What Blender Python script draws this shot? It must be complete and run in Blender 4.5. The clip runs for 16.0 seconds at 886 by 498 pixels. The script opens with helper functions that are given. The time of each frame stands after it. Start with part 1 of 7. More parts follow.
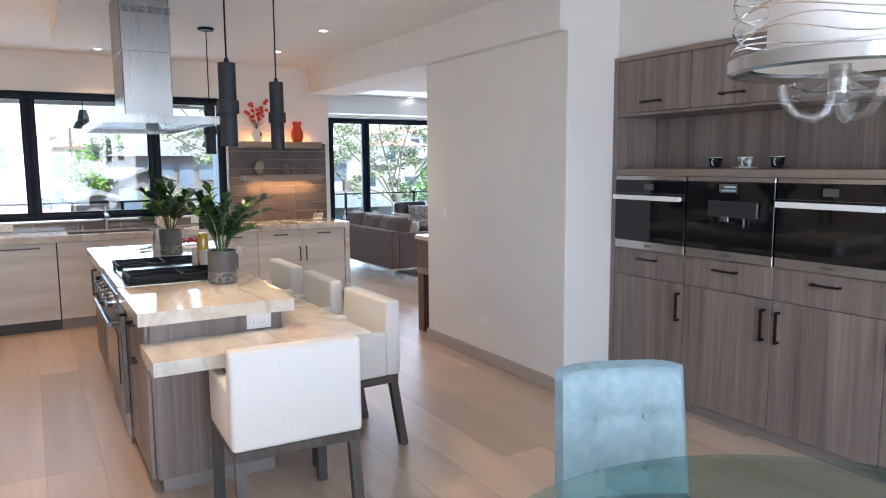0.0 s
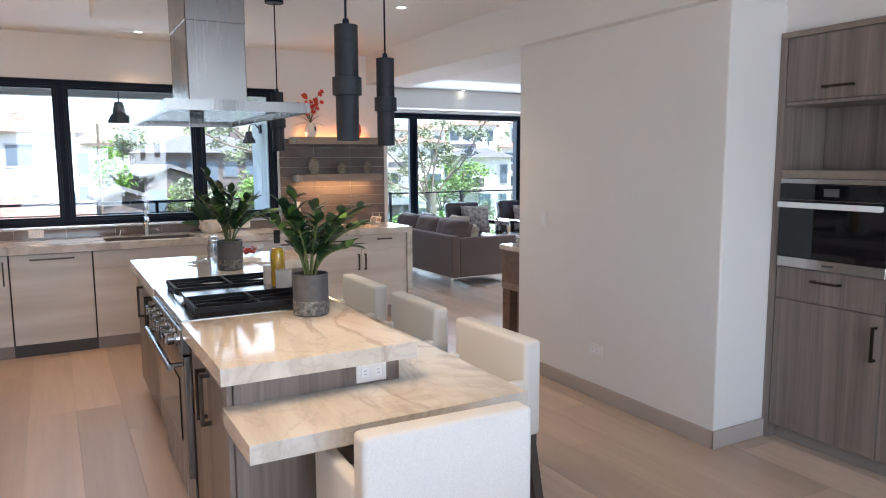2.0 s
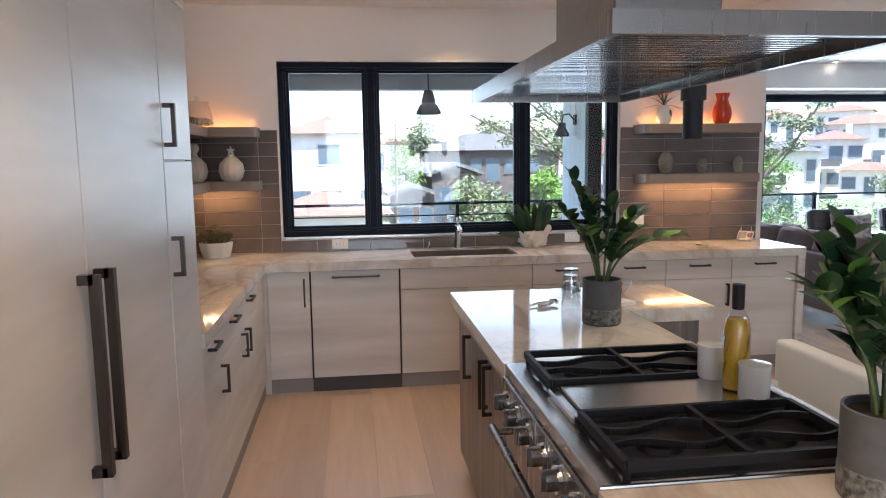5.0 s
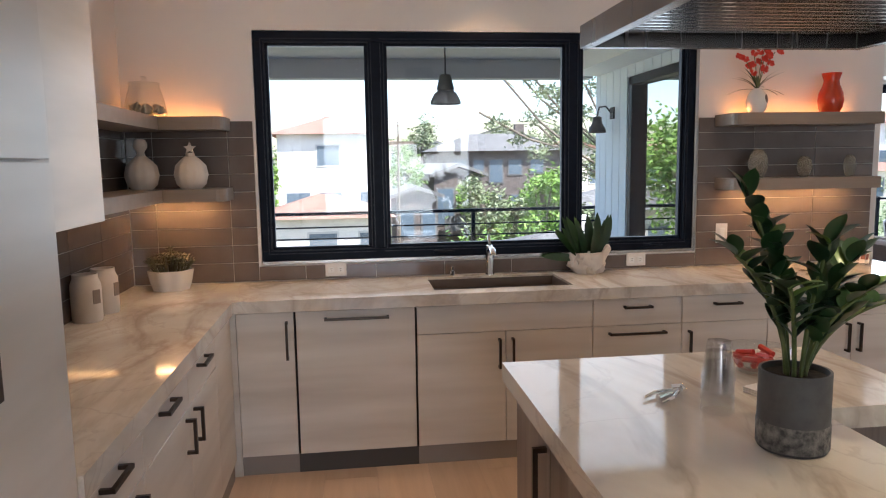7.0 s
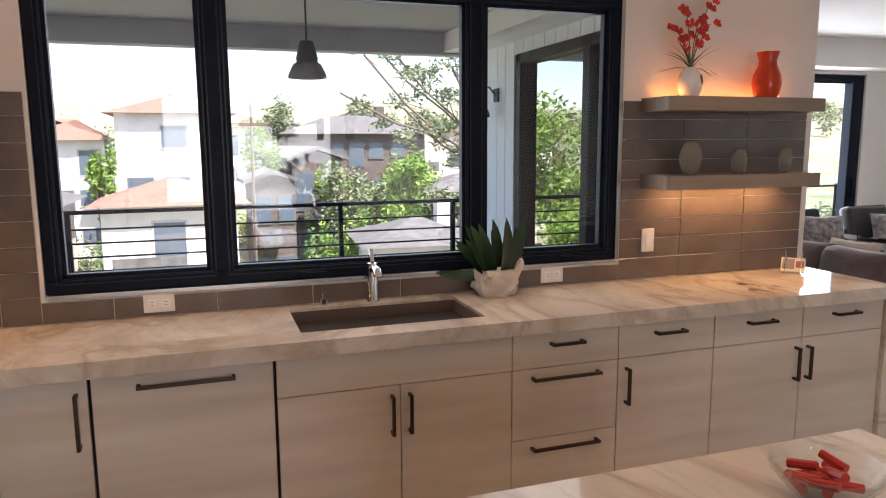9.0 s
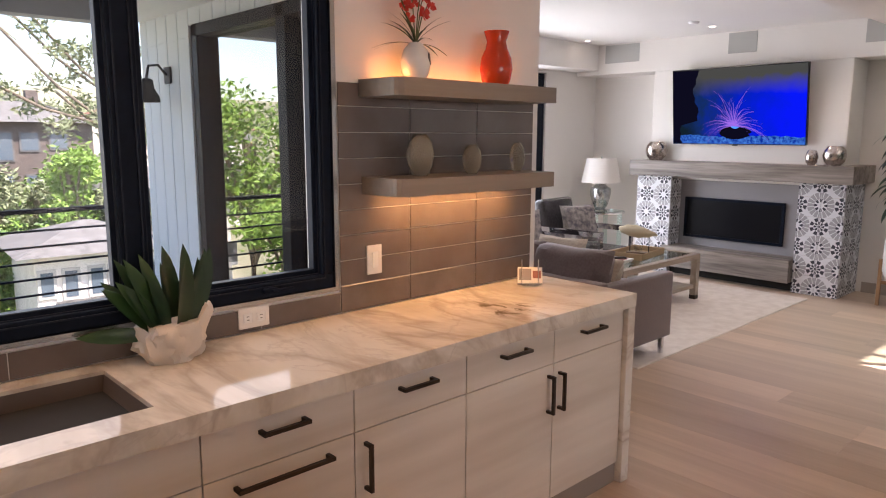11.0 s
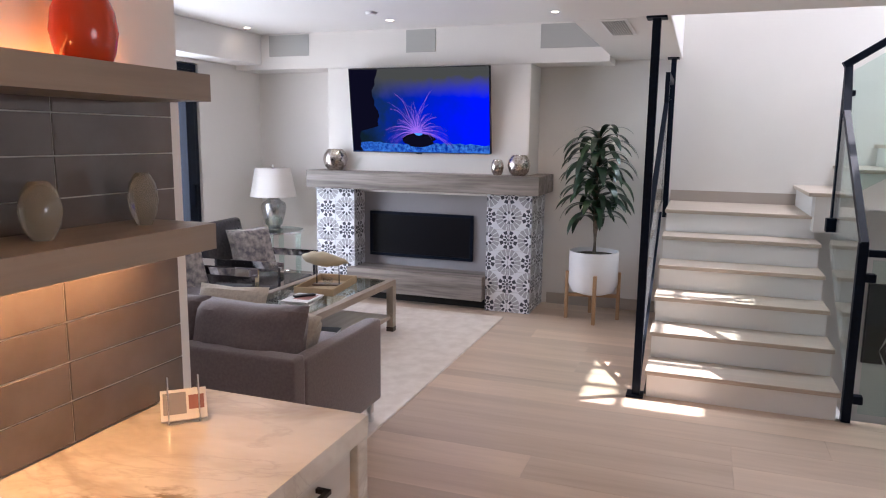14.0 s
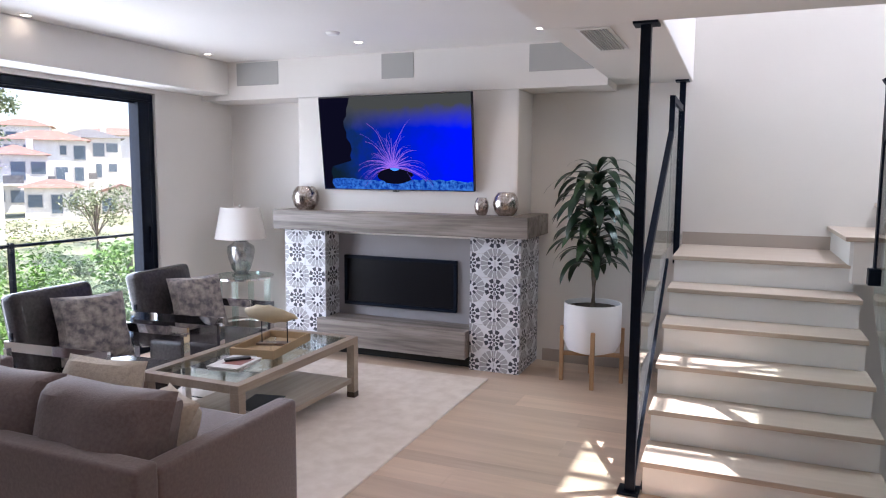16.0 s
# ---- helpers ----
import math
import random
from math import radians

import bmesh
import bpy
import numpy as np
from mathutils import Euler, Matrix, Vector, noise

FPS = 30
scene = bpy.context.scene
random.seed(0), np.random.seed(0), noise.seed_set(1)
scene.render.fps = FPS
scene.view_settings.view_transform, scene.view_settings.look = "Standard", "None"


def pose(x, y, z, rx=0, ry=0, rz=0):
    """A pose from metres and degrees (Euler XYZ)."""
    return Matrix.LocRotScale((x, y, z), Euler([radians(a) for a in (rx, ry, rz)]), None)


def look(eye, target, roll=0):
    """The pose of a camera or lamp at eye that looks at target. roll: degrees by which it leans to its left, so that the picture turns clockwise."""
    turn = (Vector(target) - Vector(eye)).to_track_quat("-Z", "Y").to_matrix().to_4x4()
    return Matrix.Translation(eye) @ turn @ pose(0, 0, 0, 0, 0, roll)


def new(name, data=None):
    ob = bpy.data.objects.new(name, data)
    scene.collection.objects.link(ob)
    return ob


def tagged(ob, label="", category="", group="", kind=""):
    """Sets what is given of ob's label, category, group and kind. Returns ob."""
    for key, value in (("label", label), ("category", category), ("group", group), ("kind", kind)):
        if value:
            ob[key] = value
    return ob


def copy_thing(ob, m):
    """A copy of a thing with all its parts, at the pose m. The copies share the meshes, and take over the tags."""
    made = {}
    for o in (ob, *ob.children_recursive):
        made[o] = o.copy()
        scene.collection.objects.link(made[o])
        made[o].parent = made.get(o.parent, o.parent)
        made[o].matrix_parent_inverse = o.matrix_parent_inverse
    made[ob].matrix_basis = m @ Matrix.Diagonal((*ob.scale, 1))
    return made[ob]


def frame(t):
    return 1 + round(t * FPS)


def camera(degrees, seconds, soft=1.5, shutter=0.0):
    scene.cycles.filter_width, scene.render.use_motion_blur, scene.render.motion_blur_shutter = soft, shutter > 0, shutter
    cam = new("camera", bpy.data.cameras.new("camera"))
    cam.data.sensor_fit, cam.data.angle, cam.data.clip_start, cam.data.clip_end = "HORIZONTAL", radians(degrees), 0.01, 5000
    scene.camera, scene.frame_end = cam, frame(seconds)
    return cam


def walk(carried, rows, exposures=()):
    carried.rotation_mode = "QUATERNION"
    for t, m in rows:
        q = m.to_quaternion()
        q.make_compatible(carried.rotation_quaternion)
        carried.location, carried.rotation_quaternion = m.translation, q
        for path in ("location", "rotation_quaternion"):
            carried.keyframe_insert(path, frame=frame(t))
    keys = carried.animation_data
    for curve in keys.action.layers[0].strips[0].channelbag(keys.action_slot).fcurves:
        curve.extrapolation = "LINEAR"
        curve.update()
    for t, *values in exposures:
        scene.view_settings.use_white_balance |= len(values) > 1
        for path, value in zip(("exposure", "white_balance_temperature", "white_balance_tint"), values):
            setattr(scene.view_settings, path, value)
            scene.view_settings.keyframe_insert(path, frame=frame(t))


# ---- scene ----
cam = camera(64.4, 16.0, 1.1)
PATH = [
    (0, (-0.05, 0.068, 1.549), (0.958, 1.779, 1.309), -0.4),
    (0.5, (-0.11, 0.285, 1.565), (0.896, 1.996, 1.321), -0.4),
    (1, (-0.125, 0.515, 1.557), (0.876, 2.229, 1.314), -0.3),
    (1.5, (-0.097, 0.786, 1.555), (0.891, 2.507, 1.308), -0.4),
    (2, (-0.107, 1.092, 1.566), (0.855, 2.828, 1.318), -0.3),
    (2.5, (-0.143, 1.433, 1.564), (0.749, 3.205, 1.312), -0.3),
    (3, (-0.153, 1.756, 1.56), (0.623, 3.582, 1.307), -0.4),
    (3.5, (-0.113, 2.055, 1.578), (0.508, 3.939, 1.326), -0.6),
    (4, (-0.101, 2.284, 1.574), (0.338, 4.219, 1.323), -0.8),
    (4.5, (-0.124, 2.566, 1.574), (0.169, 4.529, 1.322), -0.9),
    (5, (-0.14, 2.861, 1.564), (0.108, 4.83, 1.314), -0.8),
    (7.3, (-0.138, 4.269, 1.562), (0.111, 6.238, 1.315), -0.9),
    (7.5, (-0.114, 4.358, 1.572), (0.139, 6.326, 1.319), -0.9),
    (8, (-0.105, 4.616, 1.581), (0.215, 6.572, 1.315), -0.8),
    (8.2, (-0.115, 4.729, 1.592), (0.26, 6.673, 1.315), -0.7),
    (10.3, (0.224, 5.636, 1.603), (1.342, 7.264, 1.287), 0.2),
    (10.5, (0.265, 5.727, 1.599), (1.461, 7.297, 1.278), 0.3),
    (11, (0.364, 5.913, 1.603), (1.715, 7.352, 1.282), 0.2),
    (11.5, (0.443, 6.096, 1.606), (1.932, 7.392, 1.286), 0.4),
    (12, (0.523, 6.287, 1.613), (2.124, 7.442, 1.294), 0.6),
    (12.5, (0.651, 6.438, 1.624), (2.359, 7.428, 1.303), 0.7),
    (13, (0.888, 6.565, 1.644), (2.669, 7.416, 1.323), 0.7),
    (13.5, (1.158, 6.674, 1.642), (2.987, 7.418, 1.325), 0.7),
    (14, (1.448, 6.75, 1.664), (3.304, 7.425, 1.35), 0.7),
    (14.5, (1.716, 6.753, 1.668), (3.587, 7.39, 1.363), 0.7),
    (15, (1.996, 6.704, 1.688), (3.87, 7.343, 1.405), 0.6),
    (15.5, (2.22, 6.661, 1.676), (4.082, 7.35, 1.432), 0.5),
    (16, (2.398, 6.61, 1.659), (4.233, 7.375, 1.445), 0.4),
]
EXPOSURES = [(0.0, 2.0, 5480, 11), (2.0, 1.88, 5530, 11), (3.5, 1.68, 5530, 11), (5.0, 1.7, 5580, 12), (8.0, 1.52, 6200, 15), (10.3, 1.5, 6750, 24), (11.2, 1.7, 6750, 24), (12.5, 1.68, 6530, 23), (15.0, 1.65, 6080, 22), (16.0, 1.63, 6100, 22)]
walk(cam, [(t, look(eye, target, roll)) for t, eye, target, roll in PATH], EXPOSURES)

# ---- world and sun ----
SUN_DIR = Vector((-0.27, 0.46, -0.85)).normalized()
SUN_EL = math.asin(-SUN_DIR.z)
world = bpy.data.worlds.new("sky")
scene.world = world
world.use_nodes = True
wn = world.node_tree.nodes
sky = wn.new("ShaderNodeTexSky")
sky.sky_type = "NISHITA"
sky.sun_disc = False
sky.sun_elevation = SUN_EL
sky.sun_rotation = math.atan2(-SUN_DIR.x, -SUN_DIR.y)
world.node_tree.links.new(sky.outputs[0], wn["Background"].inputs[0])
wn["Background"].inputs[1].default_value = 0.15
sun = new("sun", bpy.data.lights.new("sun", "SUN"))
sun.data.energy, sun.data.angle, sun.data.color = 5.0, radians(0.5), (1.0, 0.95, 0.88)
sun.matrix_world = look((0, 0, 30), Vector((0, 0, 30)) + SUN_DIR)


def area_lamp(name, loc, target, w, h, power, colour):
    lamp = new(name, bpy.data.lights.new(name, "AREA"))
    lamp.data.shape, lamp.data.size, lamp.data.size_y = "RECTANGLE", w, h
    lamp.data.energy, lamp.data.color = power, colour
    lamp.matrix_world = look(loc, target)
    return lamp


def spot_lamp(name, loc, power, colour, cone=110.0, target=None):
    lamp = new(name, bpy.data.lights.new(name, "SPOT"))
    lamp.data.energy, lamp.data.color = power, colour
    lamp.data.spot_size, lamp.data.spot_blend, lamp.data.shadow_soft_size = radians(cone), 0.8, 0.04
    lamp.matrix_world = look(loc, target or (loc[0], loc[1] + 0.001, loc[2] - 1))
    return lamp


DAY = (0.86, 0.93, 1.0)
WARM = (1.0, 0.60, 0.30)
area_lamp("window_daylight", (0.62, 8.44, 1.65), (0.62, 0.0, 0.9), 2.5, 1.25, 7, DAY)
area_lamp("terrace_door_daylight", (5.95, 11.80, 1.25), (5.95, 4.0, 0.7), 2.8, 2.2, 48, DAY)
# added fill lamp high in the stairwell, out of view
area_lamp("stairwell_fill", (7.7, 4.6, 5.0), (7.2, 5.6, 0.0), 1.5, 1.2, 42, DAY)
# added fill lamp behind the start point, before an assumed window
area_lamp("dining_fill", (0.8, -2.35, 1.5), (1.2, 4.0, 1.0), 3.0, 1.9, 32, DAY)

# ---- helpers ----
MATS = {}


def nodes_of(m):
    nt = m.node_tree
    return nt, nt.nodes, nt.links, nt.nodes["Principled BSDF"]


def base(name, colour, rough=0.5, metal=0.0, **kw):
    m = bpy.data.materials.new(name)
    m.use_nodes = True
    nt, n, l, b = nodes_of(m)
    b.inputs["Base Color"].default_value = (*colour, 1)
    b.inputs["Roughness"].default_value = rough
    b.inputs["Metallic"].default_value = metal
    for key, value in kw.items():
        b.inputs[key.replace("_", " ")].default_value = value
    MATS[name] = m
    return m


def coords(nt, scale=(1, 1, 1), rot=(0, 0, 0), kind="Object"):
    tc = nt.nodes.new("ShaderNodeTexCoord")
    mp = nt.nodes.new("ShaderNodeMapping")
    mp.inputs["Scale"].default_value = scale
    mp.inputs["Rotation"].default_value = rot
    nt.links.new(tc.outputs[kind], mp.inputs[0])
    return mp.outputs[0]


def world_coords(nt, scale=(1, 1, 1)):
    g = nt.nodes.new("ShaderNodeNewGeometry")
    mp = nt.nodes.new("ShaderNodeMapping")
    mp.inputs["Scale"].default_value = scale
    nt.links.new(g.outputs["Position"], mp.inputs[0])
    return mp.outputs[0]


def noise_tex(nt, vec, scale, detail=4.0, rough=0.55, distort=0.0):
    t = nt.nodes.new("ShaderNodeTexNoise")
    t.inputs["Scale"].default_value = scale
    t.inputs["Detail"].default_value = detail
    t.inputs["Roughness"].default_value = rough
    t.inputs["Distortion"].default_value = distort
    if vec is not None:
        nt.links.new(vec, t.inputs["Vector"])
    return t.outputs["Fac"]


def ramp(nt, fac, stops):
    r = nt.nodes.new("ShaderNodeValToRGB")
    while len(r.color_ramp.elements) < len(stops):
        r.color_ramp.elements.new(0.5)
    for e, (p, c) in zip(r.color_ramp.elements, stops):
        e.position, e.color = p, (*c, 1) if len(c) == 3 else c
    nt.links.new(fac, r.inputs[0])
    return r.outputs[0]


def mix(nt, fac, a, b, kind="MIX"):
    m = nt.nodes.new("ShaderNodeMix")
    m.data_type, m.blend_type = "RGBA", kind
    for sock, v in ((m.inputs[0], fac), (m.inputs[6], a), (m.inputs[7], b)):
        if hasattr(v, "is_linked"):
            nt.links.new(v, sock)
        elif isinstance(v, (int, float)):
            sock.default_value = v
        else:
            sock.default_value = (*v, 1)
    return m.outputs[2]


def maths(nt, op, a, b=0.0, c=0.0):
    m = nt.nodes.new("ShaderNodeMath")
    m.operation = op
    for sock, v in zip(m.inputs, (a, b, c)):
        if hasattr(v, "is_linked"):
            nt.links.new(v, sock)
        else:
            sock.default_value = v
    return m.outputs[0]


def bump(nt, height, strength=0.1, distance=0.01):
    bp = nt.nodes.new("ShaderNodeBump")
    bp.inputs["Strength"].default_value = strength
    bp.inputs["Distance"].default_value = distance
    nt.links.new(height, bp.inputs["Height"])
    nt.links.new(bp.outputs[0], nt.nodes["Principled BSDF"].inputs["Normal"])


def plaster(name, colour, amount=0.06):
    m = base(name, colour, 0.75)
    nt, n, l, b = nodes_of(m)
    v = world_coords(nt)
    f = noise_tex(nt, v, 0.9, 5)
    dark = tuple(c * (1 - amount) for c in colour)
    l.new(ramp(nt, f, [(0.3, dark), (0.7, colour)]), b.inputs["Base Color"])
    bump(nt, noise_tex(nt, v, 90, 3), 0.06, 0.004)
    return m


def wood(name, dark, light, axis, freq=14.0, rough=0.45, stretch=0.05, per_piece=0.0, world_space=True, contrast=(0.3, 0.7), distort=0.4, detail=6, relief=0.08, knots=False):
    """Streaked timber or laminate whose grain runs along axis."""
    m = base(name, light, rough)
    nt, n, l, b = nodes_of(m)
    sc = [1.0, 1.0, 1.0]
    sc["xyz".index(axis)] = stretch
    info = n.new("ShaderNodeObjectInfo")
    src = world_coords(nt, sc) if world_space else coords(nt, sc)
    shift = n.new("ShaderNodeVectorMath")
    shift.operation = "ADD"
    comb = n.new("ShaderNodeCombineXYZ")
    r7 = maths(nt, "MULTIPLY", info.outputs["Random"], 37.0)
    for i in range(3):
        l.new(r7, comb.inputs[i])
    l.new(src, shift.inputs[0])
    l.new(comb.outputs[0], shift.inputs[1])
    v = shift.outputs[0]
    a = noise_tex(nt, v, freq, detail, 0.6, distort)
    c = noise_tex(nt, v, freq * 4.3, min(detail, 4), 0.6)
    f = maths(nt, "ADD", maths(nt, "MULTIPLY", a, 0.7), maths(nt, "MULTIPLY", c, 0.3))
    col = ramp(nt, f, [(contrast[0], dark), (contrast[1], light)])
    if knots:
        vo = n.new("ShaderNodeTexVoronoi")
        vo.inputs["Scale"].default_value = 1.7
        wob = world_coords(nt, (1.0, 0.55, 1.0)) if axis == "y" else world_coords(nt)
        l.new(wob, vo.inputs["Vector"])
        near = maths(nt, "ADD", vo.outputs["Distance"], maths(nt, "MULTIPLY", c, 0.045))
        col = mix(nt, ramp(nt, near, [(0.030, (0.85, 0.85, 0.85)), (0.062, (0, 0, 0))]), col, tuple(q * 0.42 for q in dark))
    if per_piece:
        tone = maths(nt, "ADD", maths(nt, "MULTIPLY", info.outputs["Random"], per_piece), 1 - per_piece)
        hsv = n.new("ShaderNodeHueSaturation")
        l.new(col, hsv.inputs["Color"])
        l.new(tone, hsv.inputs["Value"])
        col = hsv.outputs[0]
    l.new(col, b.inputs["Base Color"])
    l.new(maths(nt, "ADD", maths(nt, "MULTIPLY", c, 0.18), rough - 0.09), b.inputs["Roughness"])
    if relief:
        bump(nt, f, relief, 0.003)
    return m


def laminate(name, dark, light, scale):
    """Pale board with soft broad grain; scale gives the grain's stretch per axis."""
    m = base(name, light, 0.33)
    nt, n, l, b = nodes_of(m)
    f = noise_tex(nt, world_coords(nt, scale), 1.0, 3, 0.5)
    l.new(ramp(nt, f, [(0.25, dark), (0.75, light)]), b.inputs["Base Color"])
    return m


def speckled(name, a, b_, scale, rough, metal=0.0, bump_s=0.0, **kw):
    m = base(name, a, rough, metal, **kw)
    nt, n, l, b = nodes_of(m)
    f = noise_tex(nt, coords(nt), scale, 4)
    l.new(ramp(nt, f, [(0.35, a), (0.65, b_)]), b.inputs["Base Color"])
    if bump_s:
        bump(nt, noise_tex(nt, coords(nt), scale * 2, 3), bump_s, 0.004)
    return m


def clear_glass(name, tint, rough=0.0, shine=0.045):
    m = bpy.data.materials.new(name)
    m.use_nodes = True
    nt = m.node_tree
    nt.nodes.remove(nt.nodes["Principled BSDF"])
    tr = nt.nodes.new("ShaderNodeBsdfTransparent")
    tr.inputs[0].default_value = (*tint, 1)
    gl = nt.nodes.new("ShaderNodeBsdfGlossy")
    gl.inputs["Roughness"].default_value = rough
    lw = nt.nodes.new("ShaderNodeLayerWeight")
    lw.inputs[0].default_value = 0.5
    gloss = maths(nt, "ADD", maths(nt, "MULTIPLY", maths(nt, "POWER", lw.outputs["Facing"], 4.0), 0.8), shine)
    mx = nt.nodes.new("ShaderNodeMixShader")
    nt.links.new(gloss, mx.inputs[0])
    nt.links.new(tr.outputs[0], mx.inputs[1])
    nt.links.new(gl.outputs[0], mx.inputs[2])
    nt.links.new(mx.outputs[0], nt.nodes["Material Output"].inputs[0])
    MATS[name] = m
    return m


def glow(name, colour, strength):
    m = bpy.data.materials.new(name)
    m.use_nodes = True
    nt = m.node_tree
    nt.nodes.remove(nt.nodes["Principled BSDF"])
    e = nt.nodes.new("ShaderNodeEmission")
    e.inputs[0].default_value, e.inputs[1].default_value = (*colour, 1), strength
    nt.links.new(e.outputs[0], nt.nodes["Material Output"].inputs[0])
    MATS[name] = m
    return m


def marble_mat():
    m = base("marble", (0.78, 0.75, 0.70), 0.07)
    nt, n, l, b = nodes_of(m)
    v = world_coords(nt, (1.0, 0.55, 1.0))
    warp = noise_tex(nt, v, 1.3, 5, 0.6, 1.2)
    veins = []
    for s, w, d in ((0.8, 0.03, 1.4), (1.9, 0.018, 1.8)):
        f = noise_tex(nt, v, s, 6, 0.55, d)
        veins.append(maths(nt, "SUBTRACT", 1.0, maths(nt, "MULTIPLY", maths(nt, "ABSOLUTE", maths(nt, "SUBTRACT", f, 0.5)), 1 / w)))
    v1 = maths(nt, "MAXIMUM", veins[0], 0.0)
    v2 = maths(nt, "MULTIPLY", maths(nt, "MAXIMUM", veins[1], 0.0), 0.5)
    cloud = ramp(nt, warp, [(0.32, (0.57, 0.52, 0.44)), (0.55, (0.70, 0.665, 0.60))])
    broad = maths(nt, "MAXIMUM", maths(nt, "SUBTRACT", 1.0, maths(nt, "MULTIPLY", maths(nt, "ABSOLUTE", maths(nt, "SUBTRACT", noise_tex(nt, world_coords(nt, (1.6, 0.7, 1.6)), 1.1, 5, 0.62, 1.0), 0.46)), 14.0)), 0.0)
    smear = maths(nt, "MULTIPLY", broad, noise_tex(nt, world_coords(nt, (14, 4, 14)), 1.0, 4, 0.6))
    cloud = mix(nt, maths(nt, "MULTIPLY", smear, 0.75), cloud, (0.44, 0.38, 0.31))
    c1 = mix(nt, maths(nt, "MULTIPLY", v1, 0.5), cloud, (0.32, 0.25, 0.19))
    c2 = mix(nt, maths(nt, "MULTIPLY", v2, 0.7), c1, (0.42, 0.37, 0.33))
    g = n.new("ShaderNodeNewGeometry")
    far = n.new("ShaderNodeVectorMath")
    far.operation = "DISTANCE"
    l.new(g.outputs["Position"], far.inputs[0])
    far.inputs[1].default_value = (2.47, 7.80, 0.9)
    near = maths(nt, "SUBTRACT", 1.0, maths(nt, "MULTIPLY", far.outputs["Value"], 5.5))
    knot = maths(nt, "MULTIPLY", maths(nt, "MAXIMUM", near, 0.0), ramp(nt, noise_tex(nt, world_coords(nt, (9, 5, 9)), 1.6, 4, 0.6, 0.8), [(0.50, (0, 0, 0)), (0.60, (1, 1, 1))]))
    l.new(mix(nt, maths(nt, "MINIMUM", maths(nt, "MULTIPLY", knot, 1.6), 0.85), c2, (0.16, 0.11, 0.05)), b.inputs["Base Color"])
    return m


def brushed(name, colour, rough, axis="z"):
    m = base(name, colour, rough, 1.0)
    nt, n, l, b = nodes_of(m)
    sc = [60.0, 60.0, 60.0]
    sc["xyz".index(axis)] = 2.0
    f = noise_tex(nt, coords(nt, sc), 1.0, 3)
    l.new(maths(nt, "ADD", maths(nt, "MULTIPLY", f, 0.03), rough - 0.015), b.inputs["Roughness"])
    return m


plaster("wall_paint", (0.80, 0.77, 0.73))
plaster("ceiling_paint", (0.84, 0.82, 0.79), 0.03)
plaster("siding_paint", (0.72, 0.77, 0.82))
plaster("grey_panel", (0.33, 0.32, 0.33), 0.12)
base("trim_paint", (0.42, 0.365, 0.32), 0.5)
base("white_trim", (0.85, 0.85, 0.84), 0.45)
wood("oak_floor", (0.55, 0.405, 0.295), (0.745, 0.575, 0.435), "y", 7.0, 0.36, 0.07, 0.28, contrast=(0.30, 0.68), knots=True)
wood("oak_tread", (0.50, 0.41, 0.33), (0.62, 0.53, 0.44), "y", 11.0, 0.4, 0.06, 0.1)
laminate("pale_laminate", (0.55, 0.495, 0.43), (0.74, 0.695, 0.63), (1.0, 6.0, 10.0))
laminate("pale_laminate_y", (0.55, 0.495, 0.43), (0.74, 0.695, 0.63), (6.0, 1.0, 10.0))
laminate("pale_laminate_tall", (0.56, 0.52, 0.46), (0.82, 0.78, 0.72), (3.0, 0.9, 5.5))
wood("zebra_wood", (0.125, 0.095, 0.08), (0.30, 0.25, 0.215), "z", 16.0, 0.38, 0.03, 0.08, contrast=(0.32, 0.68))
wood("shelf_wood", (0.21, 0.165, 0.13), (0.29, 0.235, 0.19), "x", 14.0, 0.42, 0.05, 0.05)
wood("mantel_wood", (0.11, 0.088, 0.075), (0.36, 0.315, 0.28), "y", 12.0, 0.5, 0.05, 0.12, contrast=(0.34, 0.58))
wood("table_wood", (0.27, 0.21, 0.16), (0.42, 0.34, 0.27), "x", 16.0, 0.5, 0.06)
wood("stand_wood", (0.30, 0.17, 0.08), (0.45, 0.27, 0.14), "z", 20.0, 0.45, 0.06)
wood("console_wood", (0.09, 0.055, 0.04), (0.20, 0.13, 0.09), "x", 14.0, 0.4, 0.06)
wood("leg_wood", (0.05, 0.042, 0.036), (0.10, 0.085, 0.075), "z", 30.0, 0.45, 0.06)
marble_mat()
speckled("tile_glaze", (0.125, 0.10, 0.088), (0.16, 0.13, 0.115), 6.0, 0.09)
base("grout", (0.58, 0.54, 0.49), 0.8)
# the blue tinge puts the sky's reflection into the black base colour
speckled("black_metal", (0.003, 0.006, 0.014), (0.005, 0.009, 0.020), 30.0, 0.45, Specular_IOR_Level=0.12)
# lighter frame metal, painting the highlights along the track ridges
speckled("frame_highlight", (0.006, 0.010, 0.020), (0.010, 0.014, 0.026), 30.0, 0.35, Specular_IOR_Level=0.3)
speckled("pendant_black", (0.008, 0.011, 0.016), (0.014, 0.018, 0.025), 60.0, 0.65, 0.0, 0.1)
base("bronze", (0.07, 0.055, 0.045), 0.35, 1.0)
brushed("steel", (0.21, 0.205, 0.20), 0.27)
brushed("steel_flat", (0.50, 0.49, 0.48), 0.24, "y")
base("hood_mirror", (0.60, 0.60, 0.60), 0.10, 1.0)
base("chrome", (0.82, 0.83, 0.85), 0.06, 1.0)
base("iron", (0.008, 0.008, 0.010), 0.6, 0.0, Specular_IOR_Level=0.25)
base("firebox_black", (0.006, 0.006, 0.008), 0.3, 0.0, Specular_IOR_Level=0.2)
base("black_glass", (0.006, 0.006, 0.008), 0.04)
base("screen_bezel", (0.01, 0.01, 0.01), 0.3)
